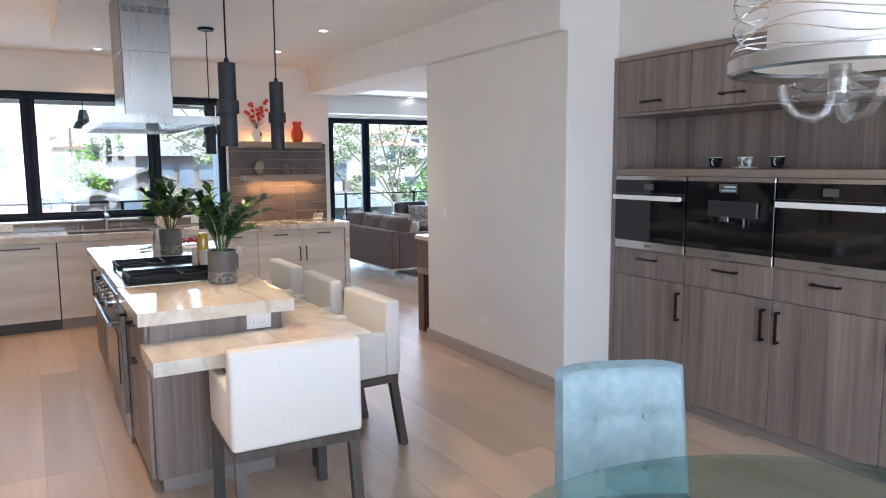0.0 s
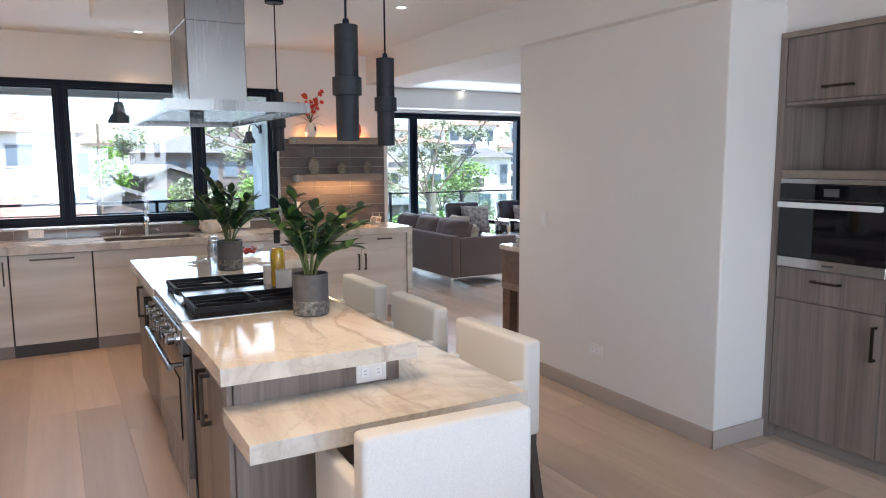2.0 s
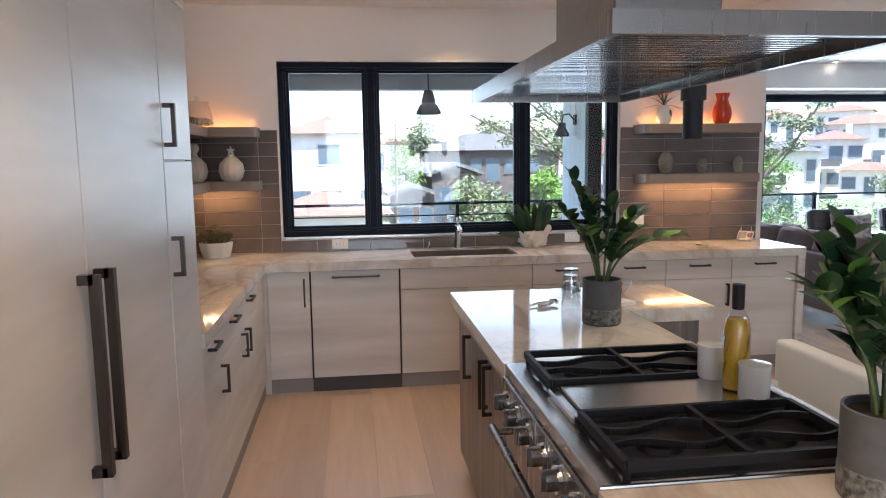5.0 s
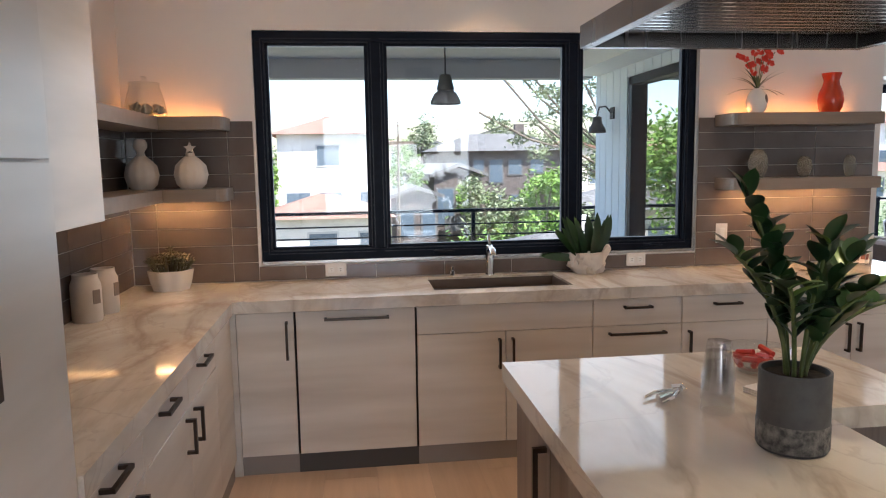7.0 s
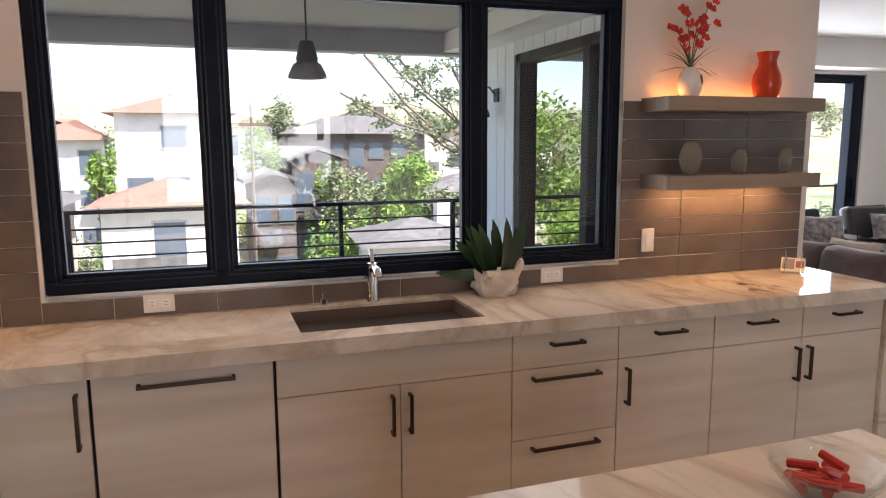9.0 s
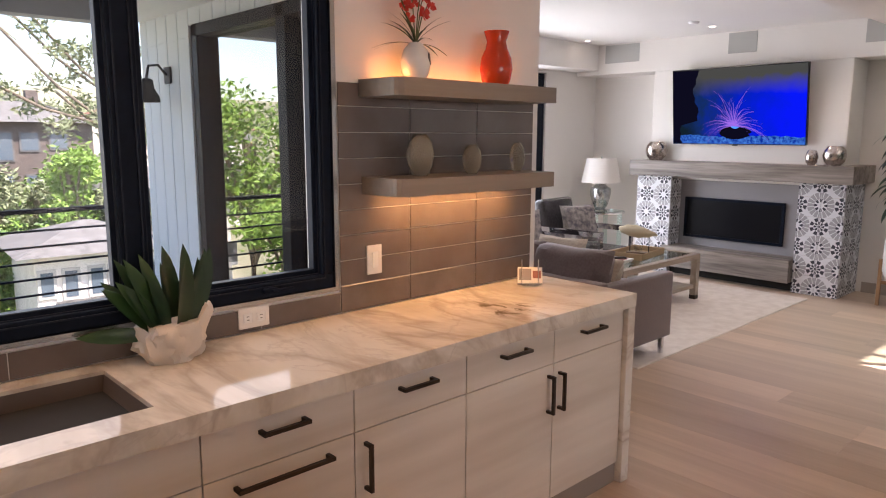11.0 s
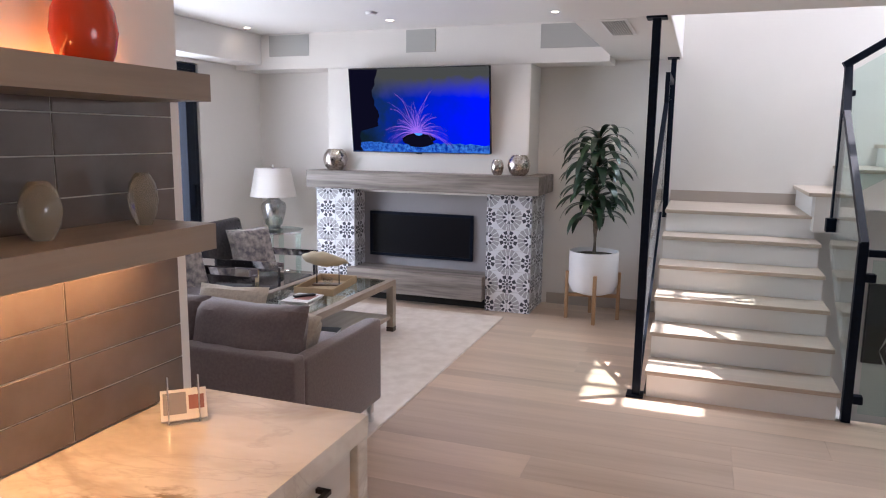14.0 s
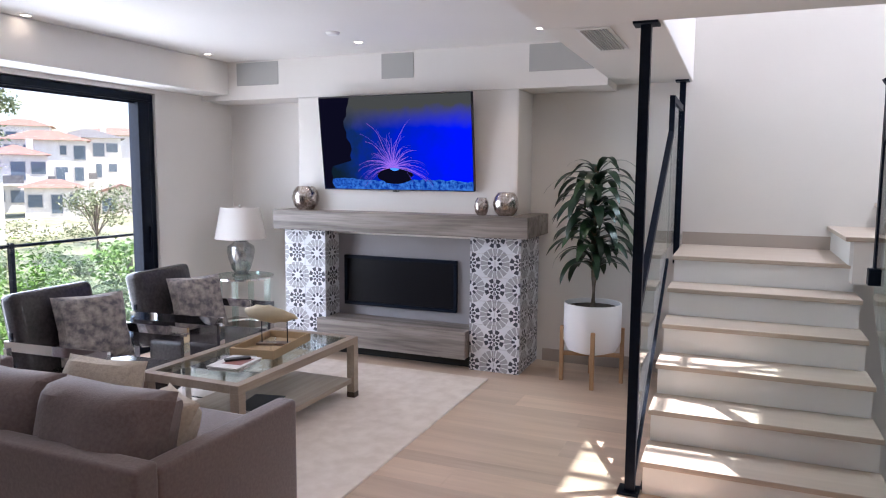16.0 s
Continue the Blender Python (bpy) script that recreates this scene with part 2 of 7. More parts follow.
base("display_text", (0.45, 0.62, 0.75), 0.4)
base("dark_gap", (0.02, 0.018, 0.016), 0.8)
base("toe_kick", (0.27, 0.235, 0.21), 0.5)
base("dark_plinth", (0.06, 0.055, 0.052), 0.5)
speckled("white_fabric", (0.70, 0.67, 0.63), (0.77, 0.75, 0.71), 220.0, 0.9, 0.0, 0.25)
speckled("grey_fabric", (0.145, 0.105, 0.100), (0.185, 0.138, 0.132), 70.0, 0.92, 0.0, 0.3, Sheen_Weight=0.4)
speckled("dark_leather", (0.035, 0.030, 0.032), (0.055, 0.048, 0.05), 50.0, 0.27, 0.0, 0.12)
speckled("aqua_leather", (0.20, 0.285, 0.305), (0.245, 0.33, 0.35), 30.0, 0.42, 0.0, 0.1)
speckled("cream_fur", (0.50, 0.43, 0.35), (0.60, 0.53, 0.44), 60.0, 0.95, 0.0, 0.6)
speckled("patterned_cushion", (0.13, 0.12, 0.14), (0.48, 0.43, 0.39), 19.0, 0.85, 0.0, 0.2)
speckled("rug_pile", (0.63, 0.545, 0.47), (0.72, 0.64, 0.565), 9.0, 0.95, 0.0, 0.2)
speckled("pot_grey", (0.075, 0.075, 0.078), (0.10, 0.10, 0.10), 25.0, 0.6)
speckled("pot_band", (0.05, 0.05, 0.05), (0.24, 0.23, 0.21), 55.0, 0.5, 0.0, 0.8)
speckled("white_ceramic", (0.76, 0.74, 0.70), (0.80, 0.78, 0.75), 12.0, 0.25)
speckled("matt_ceramic", (0.62, 0.56, 0.49), (0.68, 0.62, 0.55), 12.0, 0.6)
base("white_pot", (0.82, 0.82, 0.82), 0.3)
base("orange_glass", (0.55, 0.055, 0.015), 0.12, 0.0, Subsurface_Weight=0.2)
speckled("coral_petal", (0.55, 0.02, 0.015), (0.68, 0.06, 0.03), 30.0, 0.6)
# mottled smoky glass of the lower shelf vases
speckled("stone_vase", (0.42, 0.38, 0.29), (0.68, 0.64, 0.54), 16.0, 0.16, Transmission_Weight=0.72)
speckled("mercury_glass", (0.35, 0.29, 0.25), (0.75, 0.70, 0.66), 60.0, 0.12, 1.0, 0.4)
speckled("silver_leaf", (0.34, 0.35, 0.35), (0.55, 0.56, 0.56), 14.0, 0.25, 1.0, 0.1)
speckled("lamp_shade", (0.78, 0.74, 0.70), (0.82, 0.79, 0.75), 200.0, 0.9)
speckled("leaf", (0.013, 0.042, 0.014), (0.035, 0.085, 0.024), 7.0, 0.32)
speckled("leaf_dark", (0.008, 0.028, 0.013), (0.022, 0.055, 0.02), 7.0, 0.32)
speckled("leaf_young", (0.10, 0.20, 0.03), (0.16, 0.28, 0.05), 9.0, 0.35)
speckled("succulent", (0.10, 0.085, 0.05), (0.17, 0.15, 0.08), 30.0, 0.6)
speckled("stem", (0.07, 0.11, 0.03), (0.12, 0.15, 0.05), 20.0, 0.5)
speckled("bark", (0.09, 0.07, 0.05), (0.2, 0.16, 0.12), 18.0, 0.9, 0.0, 0.6)
speckled("soil", (0.03, 0.022, 0.015), (0.06, 0.045, 0.03), 60.0, 0.95, 0.0, 0.5)
base("sink_composite", (0.10, 0.075, 0.062), 0.55)
base("plate_white", (0.80, 0.78, 0.75), 0.35)
base("slot_dark", (0.08, 0.08, 0.08), 0.6)
base("cup_black", (0.01, 0.01, 0.012), 0.12)
speckled("cup_pattern", (0.05, 0.05, 0.05), (0.8, 0.8, 0.78), 40.0, 0.15)
base("oil", (0.80, 0.50, 0.015), 0.1, 0.0, Transmission_Weight=0.35, Subsurface_Weight=0.3)
base("herbs", (0.12, 0.09, 0.02), 0.7)
base("cork_black", (0.012, 0.012, 0.012), 0.5)
base("wax", (0.75, 0.73, 0.68), 0.5)
base("red_candy", (0.45, 0.03, 0.02), 0.3)
base("paper", (0.70, 0.68, 0.66), 0.7)
base("print_grey", (0.25, 0.24, 0.25), 0.6)
base("print_red", (0.30, 0.12, 0.10), 0.6)
base("print_black", (0.02, 0.02, 0.024), 0.4)
base("wicker", (0.42, 0.30, 0.17), 0.7)
base("shell", (0.52, 0.44, 0.30), 0.5)
base("speaker_cloth", (0.44, 0.44, 0.42), 0.9)
base("gold_frame", (0.55, 0.33, 0.10), 0.35, 1.0)
clear_glass("window_glass", (0.97, 0.985, 0.98))
clear_glass("rail_glass", (0.88, 0.95, 0.93))
clear_glass("table_glass", (0.78, 0.89, 0.88))
clear_glass("thin_glass", (0.95, 0.96, 0.96), 0.02)
clear_glass("plastic_clear", (0.93, 0.94, 0.95), 0.14, 0.17)
clear_glass("coated_glass", (0.25, 0.30, 0.30), 0.0, 0.55)
glow("bulb", (1.0, 0.86, 0.66), 7.0)
glow("led_warm", (1.0, 0.52, 0.19), 19.0)
glow("puck_warm", (1.0, 0.37, 0.10), 12.0)
glow("strip_warm", (1.0, 0.34, 0.075), 4.6)


def box(bm, x0, x1, y0, y1, z0, z1, bevel=0.0, seg=1):
    r = bmesh.ops.create_cube(bm, size=1.0)
    m = Matrix.Translation(((x0 + x1) / 2, (y0 + y1) / 2, (z0 + z1) / 2)) @ Matrix.Diagonal((abs(x1 - x0), abs(y1 - y0), abs(z1 - z0), 1))
    bmesh.ops.transform(bm, matrix=m, verts=r["verts"])
    if bevel:
        es = list({e for v in r["verts"] for e in v.link_edges})
        bmesh.ops.bevel(bm, geom=es, offset=bevel, segments=seg, profile=0.6, affect="EDGES")
    return bm


def bx(x0, x1, y0, y1, z0, z1, bevel=0.0, seg=1):
    return box(bmesh.new(), x0, x1, y0, y1, z0, z1, bevel, seg)


def rod(bm, a, b, r, n=10, r2=None):
    a, b = Vector(a), Vector(b)
    d = b - a
    q = bmesh.ops.create_cone(bm, cap_ends=True, cap_tris=False, segments=n, radius1=r, radius2=r if r2 is None else r2, depth=d.length)
    m = Matrix.Translation((a + b) / 2) @ d.to_track_quat("Z", "Y").to_matrix().to_4x4()
    bmesh.ops.transform(bm, matrix=m, verts=q["verts"])
    return bm


def cyl(a, b, r, n=16, r2=None):
    return rod(bmesh.new(), a, b, r, n, r2)


def beam(bm, a, b, w, h, up=(0, 0, 1)):
    """A rectangular bar from a to b, w across and h high."""
    a, b = Vector(a), Vector(b)
    d = (b - a).normalized()
    s = d.cross(Vector(up))
    s = s.normalized() if s.length > 1e-5 else Vector((1, 0, 0))
    u = s.cross(d)
    v = []
    for p in (a, b):
        for i, j in ((-1, -1), (1, -1), (1, 1), (-1, 1)):
            v.append(bm.verts.new(p + s * (w / 2 * i) + u * (h / 2 * j)))
    for f in ((3, 2, 1, 0), (4, 5, 6, 7), (0, 1, 5, 4), (1, 2, 6, 5), (2, 3, 7, 6), (3, 0, 4, 7)):
        bm.faces.new([v[i] for i in f])
    return bm


def lathe(profile, n=28, at=(0, 0, 0), bm=None, ribs=0, rib_depth=0.0):
    """A turned solid from (radius, height) pairs."""
    bm = bm or bmesh.new()
    rings = []
    for r, z in profile:
        if r <= 1e-5:
            rings.append([bm.verts.new((at[0], at[1], at[2] + z))])
        else:
            ring = []
            for i in range(n):
                a = 2 * math.pi * i / n
                rr = r * (1 + rib_depth * math.cos(ribs * a)) if ribs else r
                ring.append(bm.verts.new((at[0] + rr * math.cos(a), at[1] + rr * math.sin(a), at[2] + z)))
            rings.append(ring)
    for p, q in zip(rings, rings[1:]):
        for i in range(n):
            j = (i + 1) % n
            if len(p) == 1 and len(q) == 1:
                continue
            if len(p) == 1:
                bm.faces.new((p[0], q[j], q[i]))
            elif len(q) == 1:
                bm.faces.new((p[i], p[j], q[0]))
            else:
                bm.faces.new((p[i], p[j], q[j], q[i]))
    return bm


def tube(pts, r, n=8, bm=None):
    """A round bar along a bent line."""
    bm = bm or bmesh.new()
    pts = [Vector(p) for p in pts]
    rings = []
    for i, p in enumerate(pts):
        d = (pts[min(i + 1, len(pts) - 1)] - pts[max(i - 1, 0)]).normalized()
        s = d.cross(Vector((0, 0, 1)))
        s = s.normalized() if s.length > 1e-3 else Vector((1, 0, 0))
        u = s.cross(d)
        rings.append([bm.verts.new(p + (s * math.cos(2 * math.pi * k / n) + u * math.sin(2 * math.pi * k / n)) * r) for k in range(n)])
    for a, b in zip(rings, rings[1:]):
        for k in range(n):
            bm.faces.new((a[k], a[(k + 1) % n], b[(k + 1) % n], b[k]))
    bm.faces.new(rings[0][::-1])
    bm.faces.new(rings[-1])
    return bm


def pillow_bm(w, h, d, crumple=0.012, seed=0):
    """A stuffed cushion lying in the xz plane, w wide, h high, d thick."""
    bm = bmesh.new()
    n = 12
    grid = {}
    for s in (-1, 1):
        for i in range(n + 1):
            for j in range(n + 1):
                u, v = 2 * i / n - 1, 2 * j / n - 1
                edge = max(0.0, (1 - u ** 4)) * max(0.0, (1 - v ** 4))
                if s == 1 and edge == 0:
                    grid[s, i, j] = grid[-1, i, j]
                    continue
                pinch = 1 - 0.06 * (1 - abs(u * v)) * (abs(u) ** 6 + abs(v) ** 6)
                off = crumple * noise.noise((u * 2 + seed, v * 2, s))
                grid[s, i, j] = bm.verts.new((u * w / 2 * pinch, s * d / 2 * edge ** 0.5 + off * edge, v * h / 2 * pinch))
    for s in (-1, 1):
        for i in range(n):
            for j in range(n):
                f = [grid[s, i, j], grid[s, i + 1, j], grid[s, i + 1, j + 1], grid[s, i, j + 1]]
                bm.faces.new(f if s == -1 else f[::-1])
    return bm


def slab(xs, ys, gaps, z0, z1, bevel=0.003):
    """One connected slab over the cells of a grid, without the cells named in gaps."""
    bm = bmesh.new()
    on = {(i, j) for i in range(len(xs) - 1) for j in range(len(ys) - 1)} - set(gaps)
    vs = {}

    def v(i, j, k):
        if (i, j, k) not in vs:
            vs[i, j, k] = bm.verts.new((xs[i], ys[j], (z0, z1)[k]))
        return vs[i, j, k]

    for i, j in on:
        bm.faces.new((v(i, j, 1), v(i + 1, j, 1), v(i + 1, j + 1, 1), v(i, j + 1, 1)))
        bm.faces.new((v(i, j + 1, 0), v(i + 1, j + 1, 0), v(i + 1, j, 0), v(i, j, 0)))
        for di, dj, a, b in ((-1, 0, (i, j + 1), (i, j)), (1, 0, (i + 1, j), (i + 1, j + 1)), (0, -1, (i, j), (i + 1, j)), (0, 1, (i + 1, j + 1), (i, j + 1))):
            if (i + di, j + dj) not in on:
                bm.faces.new((v(*a, 0), v(*b, 0), v(*b, 1), v(*a, 1)))
    if bevel:
        es = [e for e in bm.edges if len(e.link_faces) == 2 and e.calc_face_angle() > 1.0]
        bmesh.ops.bevel(bm, geom=es, offset=bevel, segments=1, affect="EDGES")
    return bm


def finish(name, bm, material, smooth=False):
    bmesh.ops.recalc_face_normals(bm, faces=bm.faces)
    me = bpy.data.meshes.new(name)
    bm.to_mesh(me)
    bm.free()
    me.materials.append(MATS[material])
    if smooth:
        me.polygons.foreach_set("use_smooth", [True] * len(me.polygons))
        me.set_sharp_from_angle(angle=radians(38))
    return me


def part(name, bm, material, parent, label="", smooth=False):
    ob = new(name, finish(name, bm, material, smooth))
    ob.parent = parent
    if label:
        tagged(ob, label)
    return ob


def thing(name, label, category, at=(0, 0, 0), turn=0.0, group="", kind=""):
    ob = new(name)
    ob.empty_display_size = 0.1
    ob.matrix_basis = pose(*at, 0, 0, turn)
    return tagged(ob, label, category, group, kind)


def solid(name, bm, material, label, category="", kind="", smooth=False, group="", at=None, turn=0.0):
    ob = new(name, finish(name, bm, material, smooth))
    if at is not None:
        ob.matrix_basis = pose(*at, 0, 0, turn)
    return tagged(ob, label, category, group, kind)


def structure(name, bm, material, label, smooth=False):
    return solid(name, bm, material, label, "", "structure", smooth)

# ---- the setting ----
CEIL, DROP, LIVCEIL = 2.68, 2.40, 2.71
WX, NY = -1.37, 8.18          # kitchen's west and north wall faces
EX = 8.45                     # far east wall face
LNY = 11.55                   # terrace door wall of the living area

sub = structure("floor", bx(-1.6, 6.10, -2.6, 11.8, -0.22, -0.012), "dark_gap", "pale wide-plank oak floor over a dark underlay")
structure("floor_east", bx(6.10, 8.65, 5.84, 11.8, -0.22, -0.012), "dark_gap", "pale oak floor beside the stairs")

# kitchen north wall round the window
WL, WR, WB, WT = -0.665, 1.915, 1.0, 2.29
bm = bmesh.new()
box(bm, WX - 0.2, WL, NY, NY + 0.2, 0, CEIL + 0.2)
box(bm, WR, 3.13, NY, NY + 0.2, 0, CEIL + 0.2)
box(bm, WL, WR, NY, NY + 0.2, 0, WB)
box(bm, WL, WR, NY, NY + 0.2, WT, CEIL + 0.2)
structure("wall_north", bm, "wall_paint", "white plaster kitchen wall with a wide window opening")
structure("wall_west", bx(WX - 0.2, WX, -2.5, NY, 0, CEIL + 0.2), "wall_paint", "white plaster wall behind the kitchen cabinets")
# unseen wall; its window opening is assumed
bm = bmesh.new()
box(bm, WX - 0.2, -0.7, -2.7, -2.5, 0, 3.0)
box(bm, 2.3, 4.2, -2.7, -2.5, 0, 3.0)
box(bm, -0.7, 2.3, -2.7, -2.5, 0, 0.5)
box(bm, -0.7, 2.3, -2.7, -2.5, 2.45, 3.0)
structure("wall_south", bm, "wall_paint", "unseen white plaster wall of the dining area with an assumed window opening")
bm = bmesh.new()
box(bm, 3.40, 3.52, 1.2, 3.60, 2.23, CEIL + 0.2)
box(bm, 3.99, 4.15, 1.0, 3.60, 0, 2.5)
box(bm, 3.38, 4.15, -2.5, 1.18, 0, CEIL + 0.2)
structure("wall_oven", bm, "wall_paint", "white plaster wall round the built-in oven cabinets")
bm = bx(2.96, 3.46, 3.60, 5.44, 0, DROP - 0.01, 0.012, 2)
structure("wall_pier", bm, "wall_paint", "white plaster partition with rounded corners")
structure("beam", bx(2.89, 3.40, 3.60, NY, DROP - 0.02, CEIL + 0.2, 0.01, 2), "wall_paint", "white plaster ceiling beam")
structure("beam_oven", bx(3.40, 4.15, 3.601, 3.8, DROP, CEIL + 0.2), "wall_paint", "white plaster lintel")
structure("ceiling", bx(WX - 0.2, 2.89, -2.7, NY, CEIL, CEIL + 0.2), "ceiling_paint", "white painted kitchen ceiling")
structure("ceiling_dining", bx(2.89, 4.15, -2.7, 3.60, CEIL, CEIL + 0.2), "ceiling_paint", "white painted ceiling")
structure("ceiling_island", bx(0.19, 1.55, 2.7, 6.49, 2.53, CEIL, 0.006), "ceiling_paint", "dropped white ceiling panel over the island")
structure("ceiling_living", bx(3.40, EX + 0.2, 7.58, 11.8, LIVCEIL, LIVCEIL + 0.2), "ceiling_paint", "white painted living room ceiling")
bm = bmesh.new()
box(bm, 3.40, 6.03, 3.8, 7.58, DROP, LIVCEIL + 0.4, 0.006)
box(bm, 6.03, EX, 6.98, 7.58, DROP, LIVCEIL + 0.4, 0.006)
structure("ceiling_hall", bm, "ceiling_paint", "lowered white ceiling beside the stairwell")
structure("ceiling_soffit", bx(3.40, 8.02, 11.22, LNY, DROP, LIVCEIL, 0.006), "ceiling_paint", "white soffit above the terrace door")

# living area walls
LX0, LX1 = 4.46, 7.40
bm = bmesh.new()
box(bm, 2.57, LX0, LNY, LNY + 0.2, -0.2, LIVCEIL + 0.2)
box(bm, LX1, EX + 0.2, LNY, LNY + 0.2, -0.2, LIVCEIL + 0.2)
box(bm, LX0, LX1, LNY, LNY + 0.2, 2.36, LIVCEIL + 0.2)
structure("wall_terrace", bm, "wall_paint", "white plaster wall with a terrace door opening")
SW0, SW1, SWB, SWT = 9.05, 10.74, 0.12, 2.34
bm = bmesh.new()
box(bm, 2.75, 2.93, NY + 0.2, SW0, -0.2, LIVCEIL + 0.2)
box(bm, 2.75, 2.93, SW1, LNY, -0.2, LIVCEIL + 0.2)
box(bm, 2.75, 2.93, SW0, SW1, -0.2, SWB)
box(bm, 2.75, 2.93, SW0, SW1, SWT, LIVCEIL + 0.2)
structure("wall_side", bm, "wall_paint", "white plaster living room side wall")
structure("ceiling_west", bx(2.75, 3.40, NY + 0.2, LNY + 0.2, LIVCEIL, LIVCEIL + 0.2), "ceiling_paint", "white painted ceiling strip")
structure("wall_hall", bx(3.52, 3.99, 3.60, 3.80, 0, DROP), "wall_paint", "white plaster wall behind the ovens")
structure("wall_hall_south", bx(4.0, 6.03, 3.60, 3.80, 0, LIVCEIL), "wall_paint", "white plaster hall wall")
BR0, BR1, BRX = 8.29, 10.43, 8.02
bm = bmesh.new()
box(bm, EX, EX + 0.2, 3.5, LNY + 0.2, -2.9, 5.3)
box(bm, BRX, EX, BR0, BR1, 1.1, DROP - 0.05, 0.015, 2)
box(bm, 8.2, EX, BR0, BR1, 0, 1.1)
box(bm, BRX, EX, 7.58, LNY, DROP - 0.05, LIVCEIL)
structure("wall_east", bm, "wall_paint", "white plaster wall with a chimney breast and two niches")
structure("chimney_panel", bx(8.12, 8.20, 8.62, 10.14, 0, 1.12), "grey_panel", "smooth grey plaster panel round the fireplace")

# stairwell shaft
bm = bmesh.new()
box(bm, 5.83, 6.03, 3.5, 6.98, LIVCEIL + 0.4, 5.3)
box(bm, 5.83, EX, 6.98, 7.18, LIVCEIL + 0.4, 5.3)
box(bm, 5.83, EX, 3.3, 3.5, -2.9, 5.3)
structure("wall_stairwell", bm, "wall_paint", "tall white stairwell walls")
# unseen roof opening, placed so sun patches land on the stairs
bm = bmesh.new()
S0, S1, T0, T1 = 7.44, 8.38, 3.78, 4.64
box(bm, 5.83, S0, 3.3, 7.18, 5.1, 5.3)
box(bm, S1, EX + 0.2, 3.3, 7.18, 5.1, 5.3)
box(bm, S0, S1, 3.3, T0, 5.1, 5.3)
box(bm, S0, S1, T1, 7.18, 5.1, 5.3)
structure("ceiling_stairwell", bm, "ceiling_paint", "unseen white stairwell ceiling with an opening placed to let the sun in")
# unseen bars that shape those sun patches
bm = bmesh.new()
for x in (S0 + 0.36, S0 + 0.74):
    box(bm, x - 0.03, x + 0.03, T0, T1, 5.16, 5.22)
box(bm, S0, S1, 4.32, 4.37, 5.17, 5.21)
structure("window_4", bm, "black_metal", "unseen dark bars added to split the sunlight from the skylight")
structure("floor_lower", bx(5.8, EX, 3.5, 5.84, -2.9, -2.7), "oak_tread", "pale oak floor of the lower level")
structure("wall_lower", bx(5.86, 6.06, 3.5, 5.84, -2.7, -0.22), "wall_paint", "white plaster wall of the lower level")
structure("wall_under_stair", bx(6.06, EX, 5.84, 5.90, -2.9, 0.0), "wall_paint", "white plaster wall under the stairs")


def board(name, x0, x1, y0, y1, z0, z1):
    return structure(name, bx(x0, x1, y0, y1, z0, z1, 0.003), "trim_paint", "greige painted baseboard")


board("baseboard", 2.945, 2.958, 3.585, 5.45, 0.0, 0.10)
board("baseboard", 2.945, 3.38, 3.583, 3.597, 0.0, 0.10)
board("baseboard", 8.436, 8.449, 7.1, 8.16, 0.0, 0.11)
board("baseboard", 8.436, 8.449, 10.7, 11.54, 0.0, 0.11)
board("baseboard", 7.45, 8.43, 11.535, 11.549, 0.0, 0.11)


# ---- windows ----
def window_unit(name, label, x0, x1, z0, z1, y, splits, bar=0.075, deep=0.09, mull=0.11):
    w = thing(name, label, "window", kind="structure")
    for n, q in (("window_frame", (x0, x1, z1 - bar, z1)), ("window_sill", (x0, x1, z0, z0 + bar)),
                 ("window_frame", (x0, x0 + bar, z0 + bar, z1 - bar)), ("window_frame", (x1 - bar, x1, z0 + bar, z1 - bar))):
        part(n, bx(q[0], q[1], y, y + deep, q[2], q[3], 0.006, 2), "black_metal", w)
    for s in splits:
        part("mullion", bx(s - mull / 2, s + mull / 2, y + 0.004, y + deep - 0.004, z0 + bar, z1 - bar, 0.006, 2), "black_metal", w)
    edges = [x0 + bar] + [q for s in splits for q in (s - mull / 2, s + mull / 2)] + [x1 - bar]
    for a, b in zip(edges[::2], edges[1::2]):
        bm = bmesh.new()
        for q in ((a, b, z1 - bar - 0.022, z1 - bar), (a, b, z0 + bar, z0 + bar + 0.022), (a, a + 0.022, z0 + bar, z1 - bar), (b - 0.022, b, z0 + bar, z1 - bar)):
            box(bm, q[0], q[1], y + 0.02, y + 0.06, q[2], q[3], 0.003)
        part("sash", bm, "black_metal", w)
        bm = bmesh.new()
        for k, (g, yy) in enumerate(((0.0, 0.022), (-0.018, 0.006))):
            for q in ((a + g, b - g, z1 - bar - g - 0.005, z1 - bar - g), (a + g, b - g, z0 + bar + g, z0 + bar + g + 0.005), (a + g, a + g + 0.005, z0 + bar + g, z1 - bar - g), (b - g - 0.005, b - g, z0 + bar + g, z1 - bar - g)):
                box(bm, q[0], q[1], y - 0.004 + k * 0.0 + (0.0 if k else 0.018), y + 0.002 + (0.0 if k else 0.018), q[2], q[3])
        part("glazing_bead", bm, "frame_highlight", w)
        g = part("pane", bx(a + 0.01, b - 0.01, y + 0.038, y + 0.044, z0 + bar + 0.01, z1 - bar - 0.01), "window_glass", w)
        g.visible_shadow = False
    return w


win = window_unit("window_1", "wide black metal kitchen window in three panes", WL + 0.003, WR - 0.012, WB + 0.012, WT - 0.003, NY - 0.003, (0.008, 1.155), 0.055, 0.09, 0.084)
